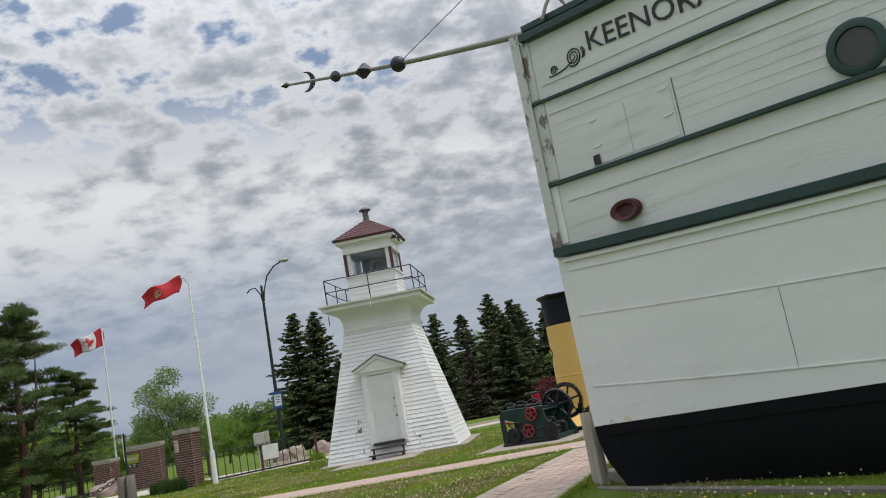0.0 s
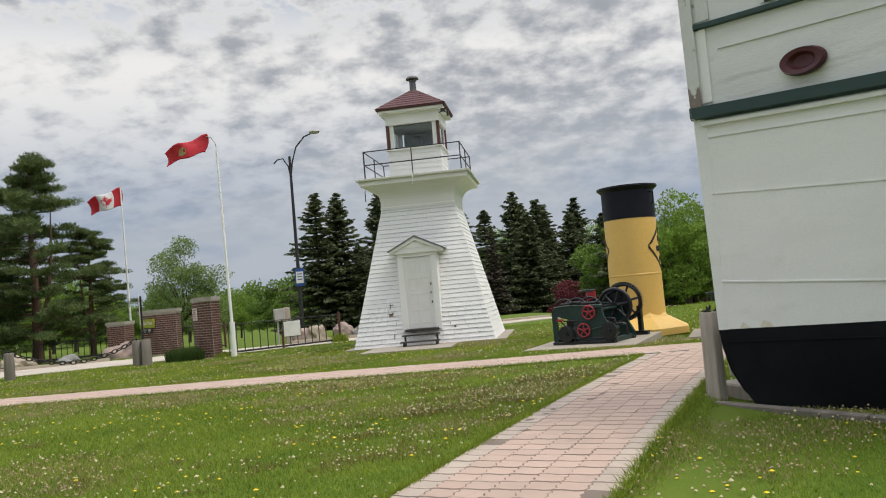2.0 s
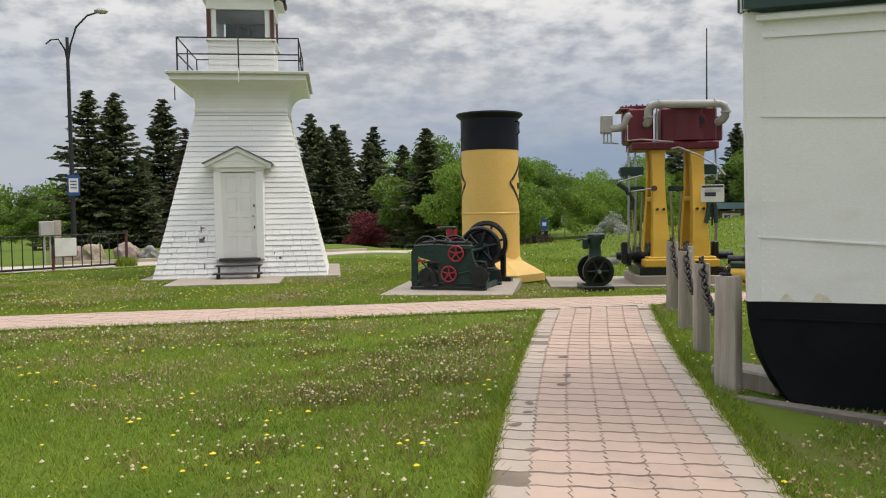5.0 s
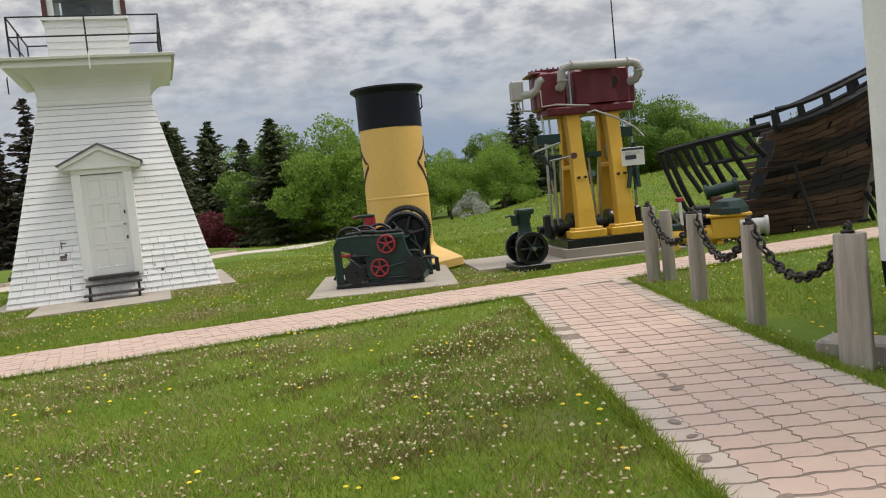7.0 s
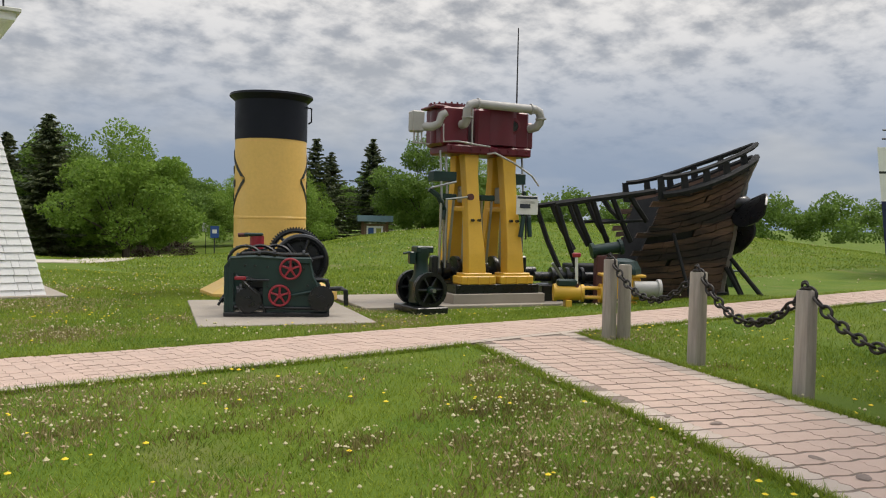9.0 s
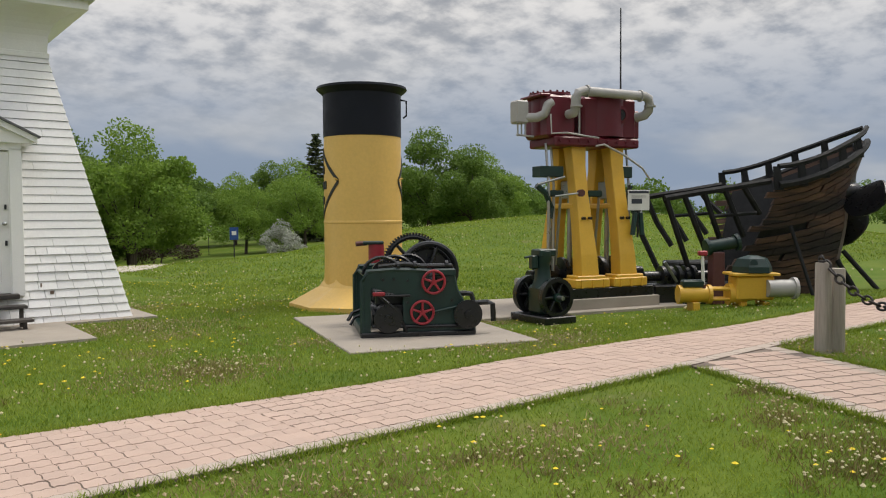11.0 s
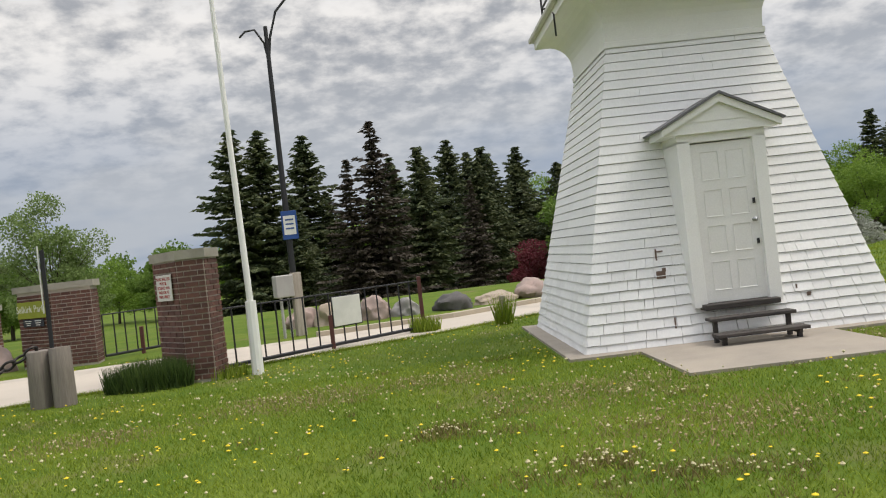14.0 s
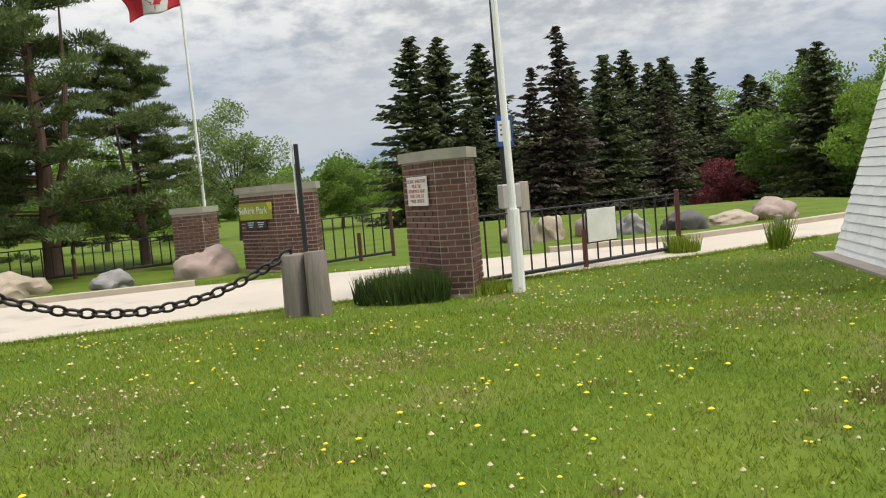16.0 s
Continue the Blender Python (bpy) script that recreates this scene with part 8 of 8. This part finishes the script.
def soft_edge(x, y, rg):
    """Thins out all round, so that the denser turf has no border."""
    return np.hypot((x + 2.5) / 7.5, (y - 11) / 6.5) + rg.normal(0, 0.05, len(x)) < 0.25 + 0.75 * rg.random(len(x))


grass(400000, 31, -10, 5, 4.5, 17.5, 0.02, 0.050, 0.0035, BLADE, "grass", "short mown grass blades", soft_edge)
grass(250000, 2, -16, 12, 19, 33, 0.02, 0.055, 0.005, BLADE, "grass", "short mown grass blades")
grass(60000, 3, 2, 16, 9, 19, 0.02, 0.06, 0.006, BLADE, "grass", "short mown grass blades")
def patches(seed, count, x0, x1, y0, y1, rmin, rmax):
    """True inside scattered worn patches with ragged edges."""
    rg0 = np.random.default_rng(seed)
    cx, cy, cr = rg0.uniform(x0, x1, count), rg0.uniform(y0, y1, count), rg0.uniform(rmin, rmax, count)

    def f(x, y, rg):
        best = np.full(len(x), 9.0)
        for a, b, c in zip(cx, cy, cr):
            best = np.minimum(best, np.hypot((x - a) / 1.5, y - b) / c)
        return best + rg.normal(0, 0.25, len(x)) < 0.9
    return f


WORN = patches(3, 95, -14, 4, 5, 27, 0.15, 0.80)
grass(330000, 4, -14, 5.5, 4, 27, 0.02, 0.065, 0.006, DRY, "dry_grass", "dry brown grass stalks in worn patches", WORN)
grass(110000, 12, 3, 42, 24, 58, 0.03, 0.09, 0.02, BLADE, "grass", "mown grass on the low mound")
grass(110000, 13, -30, -4, 2, 27, 0.025, 0.06, 0.008, BLADE, "grass", "short mown grass blades")


WEED_SPOTS = ((-0.36, 14.3, 0.8), (-0.9, 13.0, 0.7), (-1.6, 12.2, 0.8), (-1.5, 14.2, 0.5), (0.1, 15.2, 0.7), (1.2, 16.0, 0.6), (0.5, 14.9, 0.6), (-0.3, 14.3, 0.5), (-1.4, 15.8, 0.6), (-7.0, 22.7, 0.5),
              (-5.5, 20.6, 0.6), (-6.5, 21.0, 0.5), (-2.0, 20.7, 0.5), (-2.0, 12.6, 0.7), (-2.2, 10.0, 0.5), (-3.5, 9.4, 0.7), (-2.6, 11.0, 0.5), (-4.5, 16.4, 1.0), (-6.2, 16.2, 0.9), (-3.0, 16.3, 0.7), (-8.0, 19.8, 0.8))


def weed_points(seed, scattered, per_area):
    """Points in small ragged clumps: round the worn spots, and scattered over the lawn."""
    rg = np.random.default_rng(seed)
    c = [(x + r * rg.normal(0, 0.55) * 1.3, y + r * rg.normal(0, 0.55), rg.uniform(0.06, 0.22)) for x, y, r in WEED_SPOTS for _ in range(9)]
    c += [(rg.uniform(-15, 4), rg.uniform(5, 27), rg.uniform(0.05, 0.16)) for _ in range(scattered)]
    xs, ys = [], []
    for a, b, r in c:
        n = max(3, int(per_area * r * r))
        t, q = rg.uniform(0, 6.283, n), np.sqrt(rg.random(n)) * r * rg.uniform(0.7, 1.25, n)
        q = q * (1 + 0.35 * np.sin(5 * t + a))
        xs.append(a + 1.4 * q * np.cos(t)), ys.append(b + q * np.sin(t))
    x, y = np.concatenate(xs), np.concatenate(ys)
    ok = on_lawn(x, y)
    return x[ok], y[ok], rg


def weed_stalks():
    x, y, rg = weed_points(21, 300, 3400)
    n = len(x)
    z, h, t, w = ground_z(x, y) - 0.005, rg.uniform(0.025, 0.075, n), rg.uniform(0, np.pi, n), 0.0055
    lean = rg.normal(0, 0.5, (n, 2)) * h[:, None]
    v = np.zeros((n, 3, 3))
    v[:, 0] = np.stack([x - w * np.cos(t), y - w * np.sin(t), z], -1)
    v[:, 1] = np.stack([x + w * np.cos(t), y + w * np.sin(t), z], -1)
    v[:, 2] = np.stack([x + lean[:, 0], y + lean[:, 1], z + h], -1)
    put(new("weeds", soup("weeds", v, 3, WEED)), "brown weed stalks in small clumps", "weeds", "stuff")


WEED = leaf_mat("weed_stalk", (0.125, 0.100, 0.034), (0.27, 0.22, 0.09), 0.25)
weed_stalks()


def edge_grass(n, seed):
    """Longer blades that lean over the edges of the walks and the road."""
    rg = np.random.default_rng(seed)
    yy = rg.uniform(2, 17.2, n)
    side = rg.random(n) < 0.5
    ml = -4.85 + 0.384 * yy + 0.10 * np.sin(yy * 0.35)
    x = np.where(side, ml - 0.02, ml + 1.68 + 0.012 * np.maximum(0, yy - 10)) + rg.normal(0, 0.025, n)
    xc = rg.uniform(-14, 12, n)
    far = rg.random(n) < 0.5
    yc = np.where(far, CROSS1 + 0.30 * S((-xc - 0.5) / 4.5) - 0.28 * S((xc - 0.5) / 5) + 0.02, CROSS0 + 0.12 * S(-xc / 6) - 0.15 * S((xc - 3) / 6) - 0.02) + rg.normal(0, 0.025, n)
    keep = ~((~far) & (xc > 1.7) & (xc < 3.7))
    xr = rg.uniform(-22, -4, n // 2)
    yr = np.interp(xr, [p[0] for p in road_near], [p[1] for p in road_near]) - np.abs(rg.normal(0, 0.08, n // 2))
    x, yy = np.concatenate([x, xc[keep], xr]), np.concatenate([yy, yc[keep], yr])
    n = len(x)
    z = ground_z(x, yy)
    h = rg.uniform(0.03, 0.085, n)
    t = rg.uniform(0, np.pi, n)
    w = 0.005
    lean = rg.normal(0, 0.6, (n, 2)) * h[:, None]
    v = np.zeros((n, 3, 3))
    v[:, 0] = np.stack([x - w * np.cos(t), yy - w * np.sin(t), z], -1)
    v[:, 1] = np.stack([x + w * np.cos(t), yy + w * np.sin(t), z], -1)
    v[:, 2] = np.stack([x + lean[:, 0], yy + lean[:, 1], z + h], -1)
    put(new("edge_grass", soup("edge_grass", v, 3, BLADE)), "longer grass blades along the walk edges", "grass", "stuff")


edge_grass(26000, 8)


def flowers(n, seed, x0, x1, y0, y1, r, h0, h1, material, name, label, thin=None, flat=0.5, spots=None):
    rg = np.random.default_rng(seed)
    if spots is None:
        x, y = rg.uniform(x0, x1, n), rg.uniform(y0, y1, n)
        ok = on_lawn(x, y)
        if thin is not None:
            ok &= thin(x, y, rg)
        x, y = x[ok], y[ok]
    else:
        x, y = spots
    n = len(x)
    z = ground_z(x, y) + rg.uniform(h0, h1, n)
    rr_ = r * rg.uniform(0.6, 1.2, n)
    k = 6
    a = np.arange(k) * 2 * np.pi / k
    tri = []
    for i in range(k):
        for top in (1, -1):
            p = np.stack([np.stack([x + rr_ * np.cos(a[i]), y + rr_ * np.sin(a[i]), z], -1), np.stack([x + rr_ * np.cos(a[(i + 1) % k]), y + rr_ * np.sin(a[(i + 1) % k]), z], -1), np.stack([x, y, z + top * flat * rr_], -1)], 1)
            tri.append(p)
    put(new(name, soup(name, np.concatenate(tri), 3, material)), label, "flowers", "stuff")


flowers(3800, 5, -15, 6, 4, 33, 0.020, 0.02, 0.05, YELLOW_FLOWER, "dandelions", "scattered yellow dandelion flowers", clumped(0.9, 0.1, 2.0))
flowers(4200, 6, -15, 8, 4, 33, 0.017, 0.04, 0.10, SEED_HEAD, "dandelion_seed_heads", "scattered white dandelion seed heads", clumped(0.75, 0.15), 1.0)
flowers(34000, 9, -15, 6, 4, 29, 0.012, 0.025, 0.065, CLOVER, "small_clover_heads", "small faded brown clover heads in worn lawn", WORN, 0.9)
flowers(0, 23, 0, 0, 0, 0, 0.010, 0.04, 0.08, SEED_HEAD, "weed_seed_heads", "small cream seed heads on the weeds", None, 0.9, weed_points(21, 300, 260)[:2])
flowers(3500, 24, -15, 8, 4, 30, 0.012, 0.03, 0.07, SEED_HEAD, "dandelion_seed_heads", "scattered white dandelion seed heads", None, 1.0)
flowers(1800, 10, 4, 45, 20, 60, 0.03, 0.03, 0.10, SEED_HEAD, "dandelion_seed_heads", "scattered white dandelion seed heads", clumped(0.4, 0.2), 0.9)
# dark spills along the walk's edge
SPILL = mat("spill", (0.17, 0.13, 0.11), (0.27, 0.21, 0.175), 20, 0.8, 0.9)
for x, y, r, turn in ((0.67, 13.46, 0.085, 0), (0.55, 13.80, 0.06, 30), (0.39, 12.60, 0.09, 70), (0.22, 12.24, 0.10, 20), (0.01, 12.83, 0.05, 50), (-0.26, 11.68, 0.08, 80), (-0.36, 11.41, 0.06, 10), (-0.55, 11.09, 0.09, 40), (-0.62, 10.5, 0.08, 15)):
    bm = B()
    lathe(bm, [(r * 0.7, 0.0), (r * 0.5, 0.003), (0.01, 0.004)], 14, None, (1.0, 0.62))
    for v in bm.verts:
        v.co.x *= 1 + 0.2 * math.sin(3 * math.atan2(v.co.y, v.co.x) + x * 9)
    put(part("dark_spill", bm, SPILL, None, "", False, pose(x, y, gz(x, y) + 0.0305, 0, 0, turn)), "small dark spill on the paver walk", "stain", group="spills on the walk")
